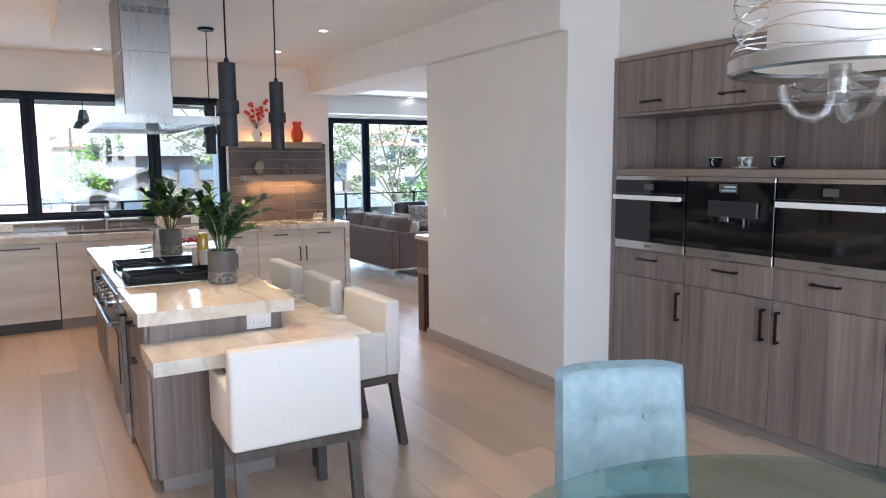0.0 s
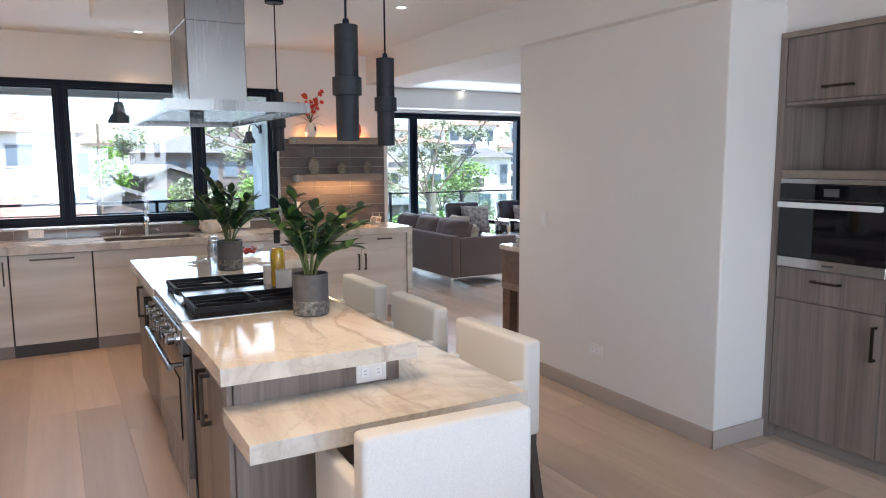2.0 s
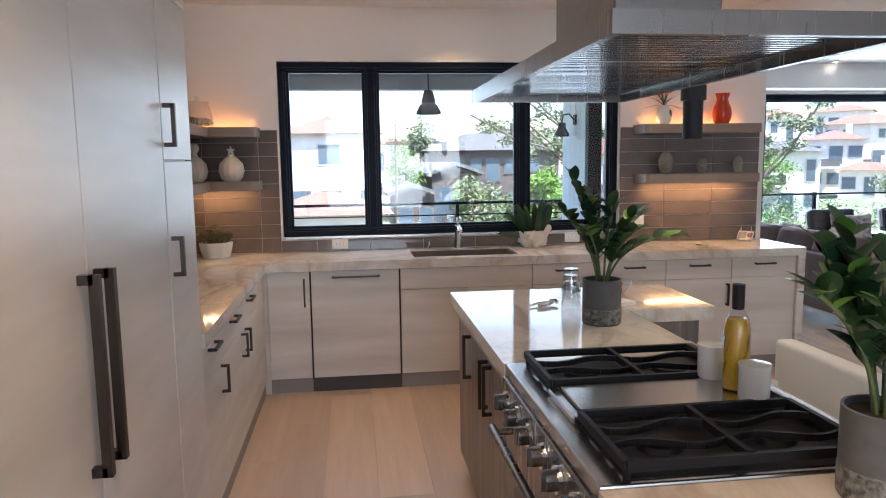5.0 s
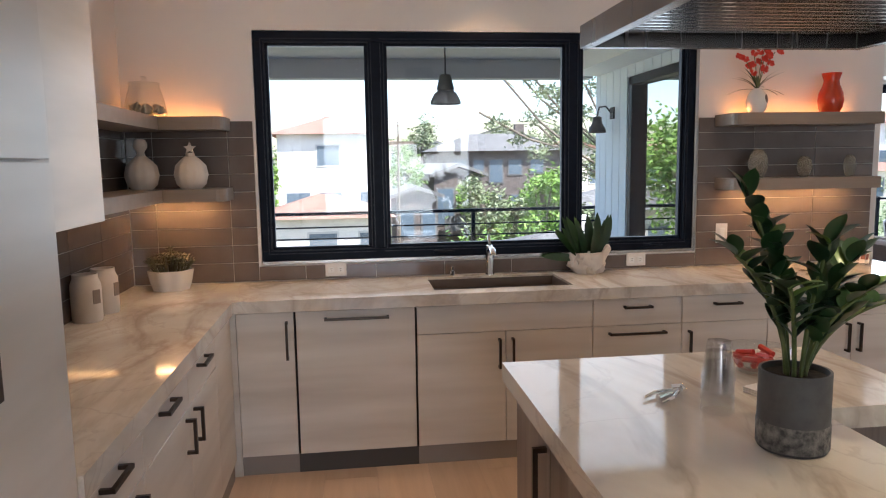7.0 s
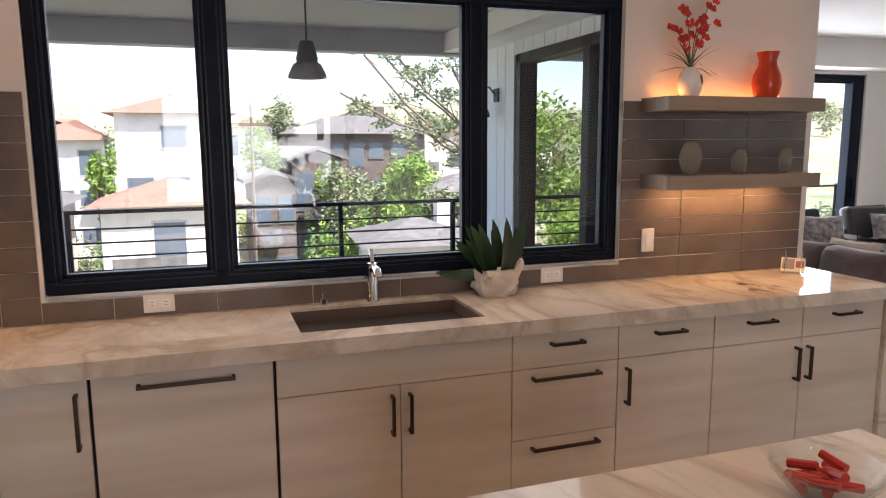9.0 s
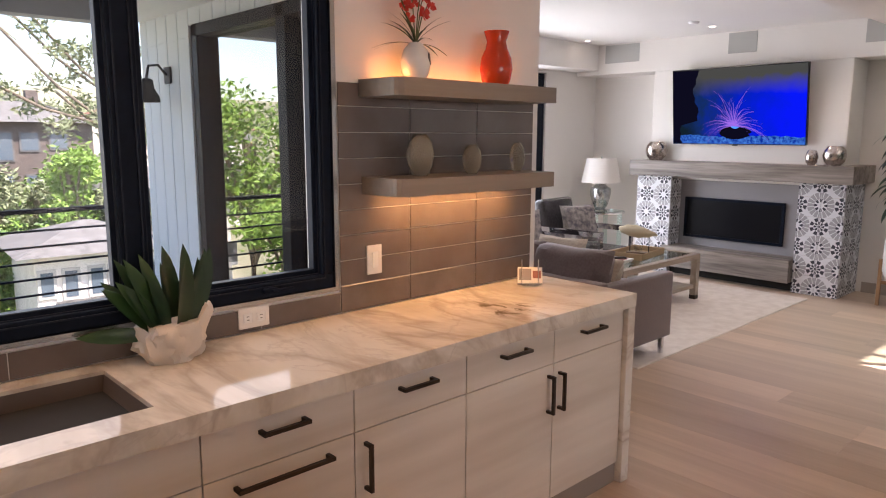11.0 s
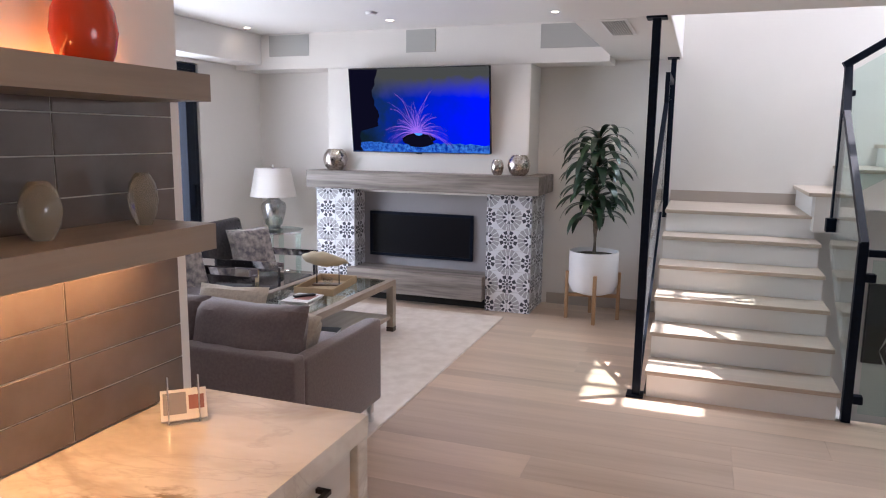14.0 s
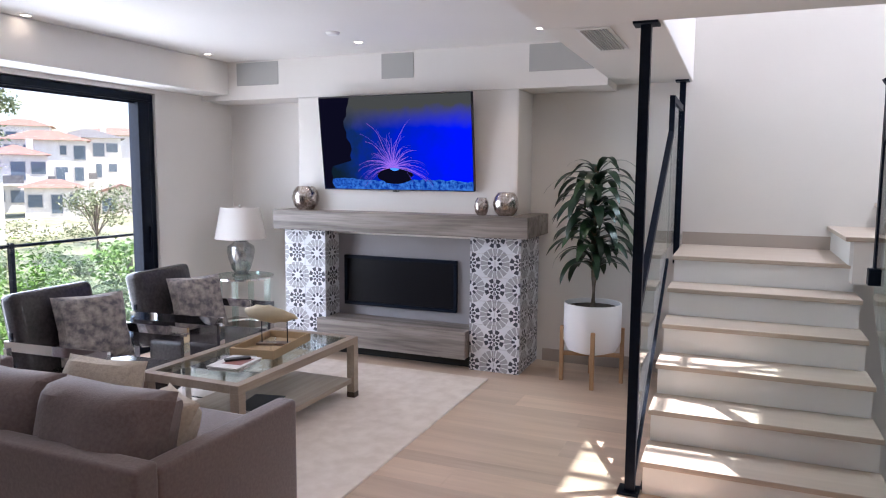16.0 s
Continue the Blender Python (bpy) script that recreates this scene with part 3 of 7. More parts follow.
for x in (0.35, 1.62):
    part("latch", box(bx(x - 0.03, x + 0.03, NY - 0.02, NY - 0.0035, WB + 0.03, WB + 0.05, 0.004), x, x + 0.09, NY - 0.03, NY - 0.021, WB + 0.036, WB + 0.046, 0.003), "black_metal", win)
bm = bmesh.new()
for q in ((WR - 0.012, WR + 0.008, WB - 0.004, WT),):
    box(bm, q[0], q[1], NY - 0.014, NY + 0.044, q[2], q[3])
box(bm, WL + 0.012, WR - 0.012, NY - 0.014, NY + 0.044, WB - 0.004, WB + 0.012)
structure("trim", bm, "steel_flat", "thin pale metal edge round the kitchen window")

w3 = window_unit("window_3", "large black terrace sliding door with tall panes", LX0 + 0.01, LX1 - 0.01, 0.0, 2.35, LNY + 0.02, (5.17,), 0.07, 0.14, 0.10)
part("jamb", bx(LX1 - 0.20, LX1 - 0.082, LNY + 0.0, LNY + 0.12, 0.072, 2.27, 0.004), "black_metal", w3)
part("door_handle", bx(LX1 - 0.125, LX1 - 0.10, LNY - 0.02, LNY - 0.002, 0.92, 1.16, 0.006, 2), "black_metal", w3)

# side window in the clad outer wall
w = thing("window_2", "black framed sliding window in the clad terrace wall", "window", kind="structure")
for q in ((SW0, SW1, SWT - 0.08, SWT), (SW0, SW1, SWB, SWB + 0.08), (SW0, SW0 + 0.08, SWB, SWT), (SW1 - 0.08, SW1, SWB, SWT), (9.52, 9.62, SWB, SWT)):
    part("window_frame", bx(2.52, 2.66, q[0], q[1], q[2], q[3], 0.004), "black_metal", w)
part("pane", bx(2.60, 2.606, SW0 + 0.05, SW1 - 0.05, SWB + 0.05, SWT - 0.05), "coated_glass", w).visible_shadow = False
# dark sheet standing in for the dim room behind the pane
part("blind", bx(2.70, 2.71, SW0, SW1, SWB, SWT), "dark_gap", w)

cl = thing("wall_cladding", "pale blue-grey vertical board cladding on the terrace wall", "cladding", kind="structure")
y = NY + 0.205
while y < LNY + 0.2:
    y1 = min(y + 0.19, LNY + 0.2)
    if y1 <= SW0 or y >= SW1:
        part("board", bx(2.55, 2.57, y, y1 - 0.008, -0.1, 2.62, 0.003), "siding_paint", cl)
    else:
        part("board", bx(2.55, 2.57, y, y1 - 0.008, SWT + 0.005, 2.62, 0.003), "siding_paint", cl)
    y = y1
part("backing", bx(2.572, 2.748, NY + 0.2, SW0, -0.2, 2.62), "dark_gap", cl)
part("backing", bx(2.572, 2.748, SW1, LNY - 0.002, -0.2, 2.62), "dark_gap", cl)

# ---- kitchen ----
def pull(parent, a, b, out, r=0.006, standoff=0.032):
    """A square bronze bar pull between a and b, standing off along out."""
    a, b, o = Vector(a), Vector(b), Vector(out) * standoff
    bm = bmesh.new()
    up = Vector(out)
    beam(bm, a + o, b + o, r * 2, r * 2, up)
    d = (b - a).normalized() * r
    beam(bm, a + d, a + d + o, r * 2, r * 2, (b - a))
    beam(bm, b - d, b - d + o, r * 2, r * 2, (b - a))
    return part("handle", bm, "bronze", parent)


FY = 7.60      # front plane of the sink run
CT = 0.90      # worktop height


def base_unit(x0, x1, fronts, handles, label, mat="pale_laminate", plinth="toe_kick"):
    """A base cabinet of the sink run; fronts as (x0, x1, z0, z1), handles as ends of the pulls."""
    u = thing("base_cabinet", label, "cabinet", (0, 0, 0), group="kitchen base cabinets")
    part("body", bx(x0 + 0.001, x1 - 0.001, FY + 0.022, NY - 0.03, 0.0, CT - 0.062), "dark_gap", u)
    part("toe_kick", bx(x0, x1, FY + 0.012, FY + 0.021, 0.0, 0.098), plinth, u)
    for f in fronts:
        n = "drawer" if f[3] - f[2] < 0.35 else "door"
        d = part(n, bx(f[0] + 0.0018, f[1] - 0.0018, FY, FY + 0.02, f[2] + 0.0015, f[3] - 0.0015, 0.0015), mat, u)
        for h in handles:
            if f[0] <= h[0] <= f[1] and f[2] <= h[1] <= f[3]:
                pull(d, (h[0], FY, h[1]), (h[2], FY, h[3]), (0, -1, 0))
    return u


cu = base_unit(-0.73, -0.45, [(-0.73, -0.45, 0.10, 0.835)], [(-0.485, 0.60, -0.485, 0.79)], "pale wood-grain base cabinet with one door")
part("filler_strip", bx(-0.774, -0.7305, FY + 0.001, FY + 0.018, 0.0, 0.836), "pale_laminate", cu)
base_unit(-0.45, 0.16, [(-0.442, 0.152, 0.10, 0.835)], [(-0.30, 0.795, 0.02, 0.795)], "pale wood-grain dishwasher front with a long bar handle", plinth="dark_plinth")
base_unit(0.16, 1.085, [(0.16, 1.085, 0.69, 0.835), (0.16, 0.62, 0.10, 0.69), (0.62, 1.085, 0.10, 0.69)],
          [(0.585, 0.50, 0.585, 0.655), (0.655, 0.50, 0.655, 0.655)], "pale wood-grain sink cabinet with two doors")
base_unit(1.085, 1.575, [(1.085, 1.575, 0.69, 0.835), (1.085, 1.575, 0.39, 0.69), (1.085, 1.575, 0.10, 0.39)],
          [(1.25, 0.79, 1.40, 0.79), (1.17, 0.65, 1.48, 0.65), (1.17, 0.35, 1.48, 0.35)], "pale wood-grain drawer cabinet")
base_unit(1.575, 2.065, [(1.575, 2.065, 0.69, 0.835), (1.575, 2.065, 0.10, 0.69)],
          [(1.75, 0.79, 1.90, 0.79), (1.615, 0.49, 1.615, 0.65)], "pale wood-grain cabinet with a drawer over a door")
base_unit(2.065, 3.065, [(2.065, 2.565, 0.69, 0.835), (2.565, 3.065, 0.69, 0.835), (2.065, 2.565, 0.10, 0.69), (2.565, 3.065, 0.10, 0.69)],
          [(2.24, 0.79, 2.39, 0.79), (2.74, 0.79, 2.89, 0.79), (2.53, 0.49, 2.53, 0.65), (2.60, 0.49, 2.60, 0.65)], "pale wood-grain cabinet with two drawers and two doors")

# side run along the west wall
FX = -0.755
for y0, y1, hinge in ((6.69, 7.20, 0.065), (6.13, 6.69, -0.06), (5.65, 6.13, -0.085)):
    u = thing("base_cabinet", "pale wood-grain side cabinet with a drawer over a door", "cabinet", group="kitchen base cabinets")
    part("body", bx(WX + 0.01, FX - 0.022, y0 + 0.001, y1 - 0.001, 0, CT - 0.062), "dark_gap", u)
    part("toe_kick", bx(FX - 0.021, FX - 0.012, y0, y1, 0, 0.095), "toe_kick", u)
    d = part("drawer", bx(FX - 0.02, FX, y0 + 0.002, y1 - 0.002, 0.692, 0.834, 0.0015), "pale_laminate_y", u)
    m = (y0 + y1) / 2 - 0.03
    pull(d, (FX, m - 0.075, 0.80), (FX, m + 0.075, 0.80), (1, 0, 0))
    d = part("door", bx(FX - 0.02, FX, y0 + 0.002, y1 - 0.002, 0.097, 0.688, 0.0015), "pale_laminate_y", u)
    h = y0 + hinge if hinge > 0 else y1 + hinge
    pull(d, (FX, h, 0.535), (FX, h, 0.665), (1, 0, 0))
u = thing("corner_filler", "pale wood-grain panel closing the cabinet corner", "panel")
part("panel", bx(FX - 0.02, FX, 7.202, 7.578, 0.097, 0.834, 0.0015), "pale_laminate_y", u)
part("toe_kick", bx(FX - 0.021, FX - 0.012, 7.202, 7.578, 0, 0.095), "toe_kick", u)

# worktop with a sink cut-out
SX0, SX1, SY0, SY1 = 0.265, 1.01, 7.70, 8.09
T = CT - 0.06
bm = slab((WX + 0.002, -0.735, SX0, SX1, 3.125), (5.655, 7.575, SY0, SY1, NY - 0.014), {(1, 0), (2, 0), (3, 0), (2, 2)}, T, CT)
wt = thing("worktop", "polished cream marble worktop with brown veins and a waterfall end", "worktop")
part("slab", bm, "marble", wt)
part("waterfall_panel", bx(3.068, 3.125, 7.577, NY - 0.016, 0.0, T - 0.0005, 0.003), "marble", wt)

sk = thing("sink", "brown composite undermount sink with a sloping rim", "sink")
bm = bmesh.new()
a = [(SX0 + 0.002, SY0 + 0.002), (SX1 - 0.002, SY0 + 0.002), (SX1 - 0.002, SY1 - 0.002), (SX0 + 0.002, SY1 - 0.002)]
b = [(SX0 + 0.03, SY0 + 0.02), (SX1 - 0.03, SY0 + 0.02), (SX1 - 0.03, SY1 - 0.02), (SX0 + 0.03, SY1 - 0.02)]
va = [bm.verts.new((x, y, CT - 0.012)) for x, y in a]
vb = [bm.verts.new((x, y, CT - 0.21)) for x, y in b]
vo = [bm.verts.new((x, y, CT - 0.23)) for x, y in a]
for i in range(4):
    j = (i + 1) % 4
    bm.faces.new((va[i], va[j], vb[j], vb[i]))
    bm.faces.new((va[i], vo[i], vo[j], va[j]))
bm.faces.new(vb)
bm.faces.new(vo[::-1])
part("basin", bm, "sink_composite", sk)
part("drain", lathe([(0, 0), (0.045, 0), (0.04, 0.006), (0, 0.004)], 20, ((SX0 + SX1) / 2, 7.9, CT - 0.209)), "chrome", sk, "chrome drain")

tap = thing("tap", "chrome single-lever kitchen tap", "tap", (0.64, 8.125, CT))
part("body", lathe([(0, 0), (0.027, 0), (0.027, 0.008), (0.024, 0.012), (0.024, 0.165), (0.022, 0.175), (0, 0.178)], 20), "chrome", tap, smooth=True)
part("spout", tube([(0, 0, 0.14), (0, -0.05, 0.155), (0, -0.09, 0.152), (0, -0.10, 0.135)], 0.019, 12), "chrome", tap, smooth=True)
part("lever", beam(bmesh.new(), (0, 0.0, 0.178), (0.0, 0.03, 0.232), 0.016, 0.008), "chrome", tap)
solid("soap_dispenser", lathe([(0, 0), (0.017, 0), (0.017, 0.03), (0.008, 0.034), (0.008, 0.055), (0, 0.057)], 16, (0.42, 8.13, CT)), "chrome", "small chrome push dispenser on the worktop", "dispenser", smooth=True)

# tall units
TX = -0.745


def tall(y0, y1, splits, label):
    u = thing("tall_cabinet", label, "cabinet", group="tall kitchen cabinets")
    part("body", bx(WX + 0.01, TX - 0.023, y0, y1, 0, 2.13), "pale_laminate_tall", u)
    part("toe_kick", bx(TX - 0.022, TX - 0.014, y0, y1, 0, 0.085), "toe_kick", u)
    ds = []
    for a, b, c, d in splits:
        ds.append(part("door", bx(TX - 0.021, TX, a + 0.002, b - 0.002, c + 0.002, d - 0.002, 0.002), "pale_laminate_tall", u))
    return ds


d = tall(3.55, 4.038, [(3.55, 4.036, 0.085, 1.576), (3.55, 4.036, 1.576, 2.12)], "narrow pale pantry cabinet with two doors")
pull(d[0], (TX, 3.935, 1.205), (TX, 3.935, 1.33), (1, 0, 0), 0.007)
pull(d[1], (TX, 3.935, 1.62), (TX, 3.935, 1.755), (1, 0, 0), 0.007)
d = tall(4.04, 5.244, [(4.042, 4.53, 0.085, 2.12), (4.53, 5.242, 0.085, 2.12)], "pale panelled refrigerator with two tall doors")
for q, h in ((d[0], 4.475), (d[1], 4.575)):
    pull(q, (TX, h, 0.86), (TX, h, 1.325), (1, 0, 0), 0.011, 0.034)
d = tall(5.247, 5.65, [(5.248, 5.648, 0.085, 1.576), (5.248, 5.648, 1.576, 2.12)], "narrow pale pantry cabinet with two doors")
pull(d[0], (TX, 5.29, 1.19), (TX, 5.29, 1.325), (1, 0, 0), 0.007)
pull(d[1], (TX, 5.275, 1.62), (TX, 5.275, 1.76), (1, 0, 0), 0.007)
solid("cabinet_cornice", bx(WX + 0.012, TX + 0.004, 3.54, 5.652, 2.131, 2.16, 0.003), "pale_laminate_tall", "pale cornice board along the top of the tall cabinets", "cornice")
u = thing("wall_cabinet", "pale wood-grain wall cabinet over the side worktop", "cabinet")
part("body", bx(WX + 0.012, -1.052, 5.655, 6.79, 1.365, 2.13, 0.002), "pale_laminate_tall", u)
part("door", bx(-1.050, -1.03, 5.657, 6.22, 1.367, 2.128, 0.002), "pale_laminate_tall", u)
part("door", bx(-1.050, -1.03, 6.224, 6.788, 1.367, 2.128, 0.002), "pale_laminate_tall", u)


cl_ = thing("cabinet_top_light", "warm light strip lying on the wall cabinet", "light", (0, 0, 2.13))
part("strip", bx(-1.30, -1.27, 5.8, 6.6, 0.0005, 0.010), "led_warm", cl_)

# floating shelves
def rounded_slab(x0, x1, y0, y1, z0, z1, r, corners):
    """A slab whose named corners (of 'sw se ne nw') are rounded."""
    pts = []
    for name, cx, cy, a0 in (("sw", x0, y0, 180), ("se", x1, y0, 270), ("ne", x1, y1, 0), ("nw", x0, y1, 90)):
        if name in corners:
            ox, oy = (r if cx == x0 else -r), (r if cy == y0 else -r)
            for k in range(5):
                a = radians(a0 + 22.5 * k)
                pts.append((cx + ox + r * math.cos(a), cy + oy + r * math.sin(a)))
        else:
            pts.append((cx, cy))
    bm = bmesh.new()
    lo = [bm.verts.new((x, y, z0)) for x, y in pts]
    hi = [bm.verts.new((x, y, z1)) for x, y in pts]
    bm.faces.new(lo[::-1])
    bm.faces.new(hi)
    for i in range(len(pts)):
        j = (i + 1) % len(pts)
        bm.faces.new((lo[i], lo[j], hi[j], hi[i]))
    return bm


TY = NY - 0.012      # face of the wall tiles
for z in (1.745, 1.370):
    s = thing("floating_shelf", "brown wood floating shelf on the tiled wall", "shelf", group="shelves beside the window")
    part("board", rounded_slab(2.03 if z > 1.5 else 2.04, 2.95, 7.925, TY, z, z + 0.067, 0.05, "sw"), "shelf_wood", s)
    if z > 1.5:
        part("light_strip", bx(2.10, 2.90, 8.135, 8.155, z + 0.0675, z + 0.071), "strip_warm", s, "glowing warm light strip")
    if z < 1.5:
        part("light_strip", bx(2.12, 2.88, 8.07, 8.10, z - 0.003, z - 0.0005), "led_warm", s, "glowing warm light strip")
    s = thing("floating_shelf", "brown wood corner shelf on the tiled wall", "shelf", group="shelves beside the window")
    part("board", rounded_slab(WX + 0.012, -0.80, 7.93, TY, z, z + 0.067, 0.05, "se"), "shelf_wood", s)
    part("board", bx(WX + 0.012, -1.12, 6.81, 7.929, z, z + 0.067), "shelf_wood", s)
    if z > 1.5:
        part("light_strip", bx(-1.30, -0.84, 8.135, 8.155, z + 0.0675, z + 0.071), "strip_warm", s, "glowing warm light strip")
    if z < 1.5:
        part("light_strip", bx(-1.25, -0.9, 8.07, 8.10, z - 0.003, z - 0.0005), "led_warm", s, "glowing warm light strip")

# ---- island ----
isl = thing("kitchen_island", "grey-brown streaked wood kitchen island with raised and lower tiers", "island")
part("body", bx(0.385, 1.0, 3.44, 4.14, 0.09, 0.838), "zebra_wood", isl)
part("body", bx(0.385, 1.0, 5.07, 6.28, 0.09, 0.838), "zebra_wood", isl)
part("back_panel", bx(0.98, 1.0, 4.14, 5.07, 0.09, 0.838), "zebra_wood", isl)
part("plinth", bx(0.42, 0.96, 3.50, 4.14, 0.0, 0.09), "toe_kick", isl)
part("plinth", bx(0.42, 0.96, 5.07, 6.24, 0.0, 0.09), "toe_kick", isl)
part("end_wing", bx(1.001, 1.40, 5.82, 6.27, 0.0, 0.838), "zebra_wood", isl)
for a, b in ((3.46, 3.80), (3.80, 4.135), (5.08, 5.48), (5.48, 5.88), (5.88, 6.27)):
    d = part("door", bx(0.365, 0.384, a + 0.002, b - 0.002, 0.095, 0.832, 0.0015), "zebra_wood", isl)
    h = b - 0.04 if a in (3.46, 5.08) else a + 0.04
    pull(d, (0.365, h, 0.58), (0.365, h, 0.78), (-1, 0, 0), 0.007)
bm = slab((0.332, 0.985, 1.048, 1.45), (3.378, 4.155, 5.055, 5.77, 6.34), {(0, 1), (2, 0), (2, 1), (2, 2)}, 0.84, 0.90)
part("upper_worktop", bm, "marble", isl, "polished cream marble with brown veins")
bm = slab((0.345, 1.002, 1.332), (3.07, 3.438, 5.768), {(0, 1)}, 0.69, 0.75)
part("lower_worktop", bm, "marble", isl, "polished cream marble with brown veins")


def outlet(at, turn, group=""):
    """A white double socket plate facing -y before the turn."""
    o = thing("wall_outlet", "white double socket plate", "outlet", at, turn, group)
    part("plate", bx(-0.06, 0.06, -0.007, 0, -0.038, 0.038, 0.003, 2), "plate_white", o)
    for x in (-0.026, 0.026):
        s = part("socket", bx(x - 0.017, x + 0.017, -0.010, -0.0072, -0.017, 0.017, 0.003), "white_trim", o)
        bm = bmesh.new()
        for z in (-0.006, 0.006):
            box(bm, x - 0.005, x + 0.005, -0.0108, -0.0102, z - 0.0012, z + 0.0012)
        part("slot", bm, "slot_dark", s)
    return o


def switch(at, turn, label="white rocker switch plate"):
    o = thing("light_switch", label, "switch", at, turn)
    part("plate", bx(-0.037, 0.037, -0.007, 0, -0.06, 0.06, 0.003, 2), "plate_white", o)
    part("rocker", bx(-0.017, 0.017, -0.012, -0.0072, -0.033, 0.033, 0.003), "white_trim", o)
    return o


outlet((0.885, 3.4395, 0.795), 0)
outlet((-0.25, TY - 0.0005, 0.955), 0)
outlet((1.548, TY - 0.0005, 0.955), 0)
switch((2.093, TY - 0.0005, 1.10), 0)
outlet((2.9575, 4.55, 0.33), -90)
switch((2.9575, 5.13, 1.15), -90)
outlet((WX + 0.0125, 6.55, 1.24), 90)

# range
rg = thing("range_cooker", "stainless range with black burner grates, griddle and oven door", "range")
RY0, RY1 = 4.16, 5.05
part("body", bx(0.37, 0.97, RY0, RY1, 0.10, 0.865), "steel_flat", rg)
part("top_plate", bx(0.335, 0.975, RY0, RY1, 0.866, 0.905, 0.006, 2), "steel_flat", rg)
part("burner_well", bx(0.40, 0.95, RY0 + 0.02, RY0 + 0.32, 0.9055, 0.908), "iron", rg)
part("burner_well", bx(0.40, 0.95, RY1 - 0.32, RY1 - 0.02, 0.9055, 0.908), "iron", rg)
part("griddle_cover", bx(0.415, 0.93, RY0 + 0.34, RY1 - 0.34, 0.906, 0.935, 0.006, 2), "steel_flat", rg, "smooth steel griddle cover")
part("griddle_rim", bx(0.385, 0.413, RY0 + 0.33, RY1 - 0.33, 0.906, 0.925, 0.004), "steel_flat", rg)
for y0 in (RY0 + 0.02, RY1 - 0.32):
    y1 = y0 + 0.30
    bm = bmesh.new()
    z = 0.936
    for q in (((0.40, y0, z), (0.95, y0, z)), ((0.40, y1, z), (0.95, y1, z)), ((0.40, y0, z), (0.40, y1, z)), ((0.95, y0, z), (0.95, y1, z)), ((0.675, y0, z), (0.675, y1, z))):
        beam(bm, *q, 0.014, 0.022)
    for k in (0.33, 0.67):
        pts = [(0.40 + 0.55 * t / 16, y0 + 0.30 * k + 0.022 * math.sin(t / 16 * math.pi * 4) * (1 if k < 0.5 else -1), z) for t in range(17)]
        for p, q in zip(pts, pts[1:]):
            beam(bm, p, q, 0.010, 0.016)
    for x in (0.405, 0.945):
        for y in (y0 + 0.01, y1 - 0.01):
            rod(bm, (x, y, 0.907), (x, y, z), 0.009, 8)
    part("grate", bm, "iron", rg, "black cast iron grate")
    for x in (0.535, 0.815):
        part("burner", lathe([(0, 0), (0.055, 0), (0.05, 0.012), (0.036, 0.014), (0.036, 0.02), (0, 0.022)], 20, (x, (y0 + y1) / 2, 0.908)), "iron", rg, smooth=True)
part("control_panel", bx(0.325, 0.369, RY0 + 0.002, RY1 - 0.002, 0.755, 0.865, 0.006, 2), "steel", rg)
for i in range(6):
    y = RY0 + 0.10 + i * 0.138
    k = part("knob", cyl((0.324, y, 0.81), (0.312, y, 0.81), 0.034, 20), "chrome", rg, "chrome control knob")
    part("knob_grip", box(cyl((0.3115, y, 0.81), (0.286, y, 0.81), 0.026, 20), 0.278, 0.29, y - 0.005, y + 0.005, 0.786, 0.834), "steel", k)
part("oven_door", bx(0.335, 0.369, RY0 + 0.005, RY1 - 0.005, 0.20, 0.745, 0.005, 2), "steel", rg)
part("oven_window", bx(0.331, 0.3345, RY0 + 0.14, RY1 - 0.14, 0.33, 0.62, 0.002), "black_glass", rg)
bm = tube([(0.285, RY0 + 0.03, 0.70), (0.285, RY1 - 0.03, 0.70)], 0.014, 12)
for y in (RY0 + 0.07, RY1 - 0.07):
    rod(bm, (0.335, y, 0.70), (0.285, y, 0.70), 0.011, 10)
part("oven_handle", bm, "steel", rg, smooth=True)
part("kick_panel", bx(0.36, 0.369, RY0 + 0.005, RY1 - 0.005, 0.02, 0.195), "steel", rg)
part("back_guard", bx(0.951, 0.974, RY0 + 0.01, RY1 - 0.01, 0.9055, 0.945, 0.003), "steel_flat", rg)
part("foot", bx(0.42, 0.93, RY0 + 0.03, RY1 - 0.03, 0.0, 0.099), "dark_gap", rg)

# hood
hd = thing("range_hood", "stainless island hood with a flat canopy and square chimney", "hood")
HX0, HX1, HY0, HY1, HZ = 0.30, 0.88, 4.035, 5.46, 1.772
bm = bmesh.new()
for q in ((HX0, HX1, HY0, HY0 + 0.02), (HX0, HX1, HY1 - 0.02, HY1), (HX0, HX0 + 0.02, HY0 + 0.02, HY1 - 0.02), (HX1 - 0.02, HX1, HY0 + 0.02, HY1 - 0.02)):
    box(bm, *q, HZ, HZ + 0.042)
box(bm, HX0 + 0.02, HX1 - 0.02, HY0 + 0.02, HY1 - 0.02, HZ + 0.035, HZ + 0.042)
part("canopy", bm, "steel", hd)
for i in range(3):
    a = HY0 + 0.03 + i * 0.445
    f = part("filter", bx(HX0 + 0.022, HX1 - 0.022, a, a + 0.44, HZ + 0.022, HZ + 0.034), "hood_mirror", hd)
    for k in range(16):
        y = a + 0.02 + k * 0.0265
        part("slat", bx(HX0 + 0.05, HX1 - 0.05, y, y + 0.006, HZ + 0.017, HZ + 0.0215), "hood_mirror", f)
CX0, CX1, CY0, CY1 = 0.455, 0.715, 4.44, 4.90
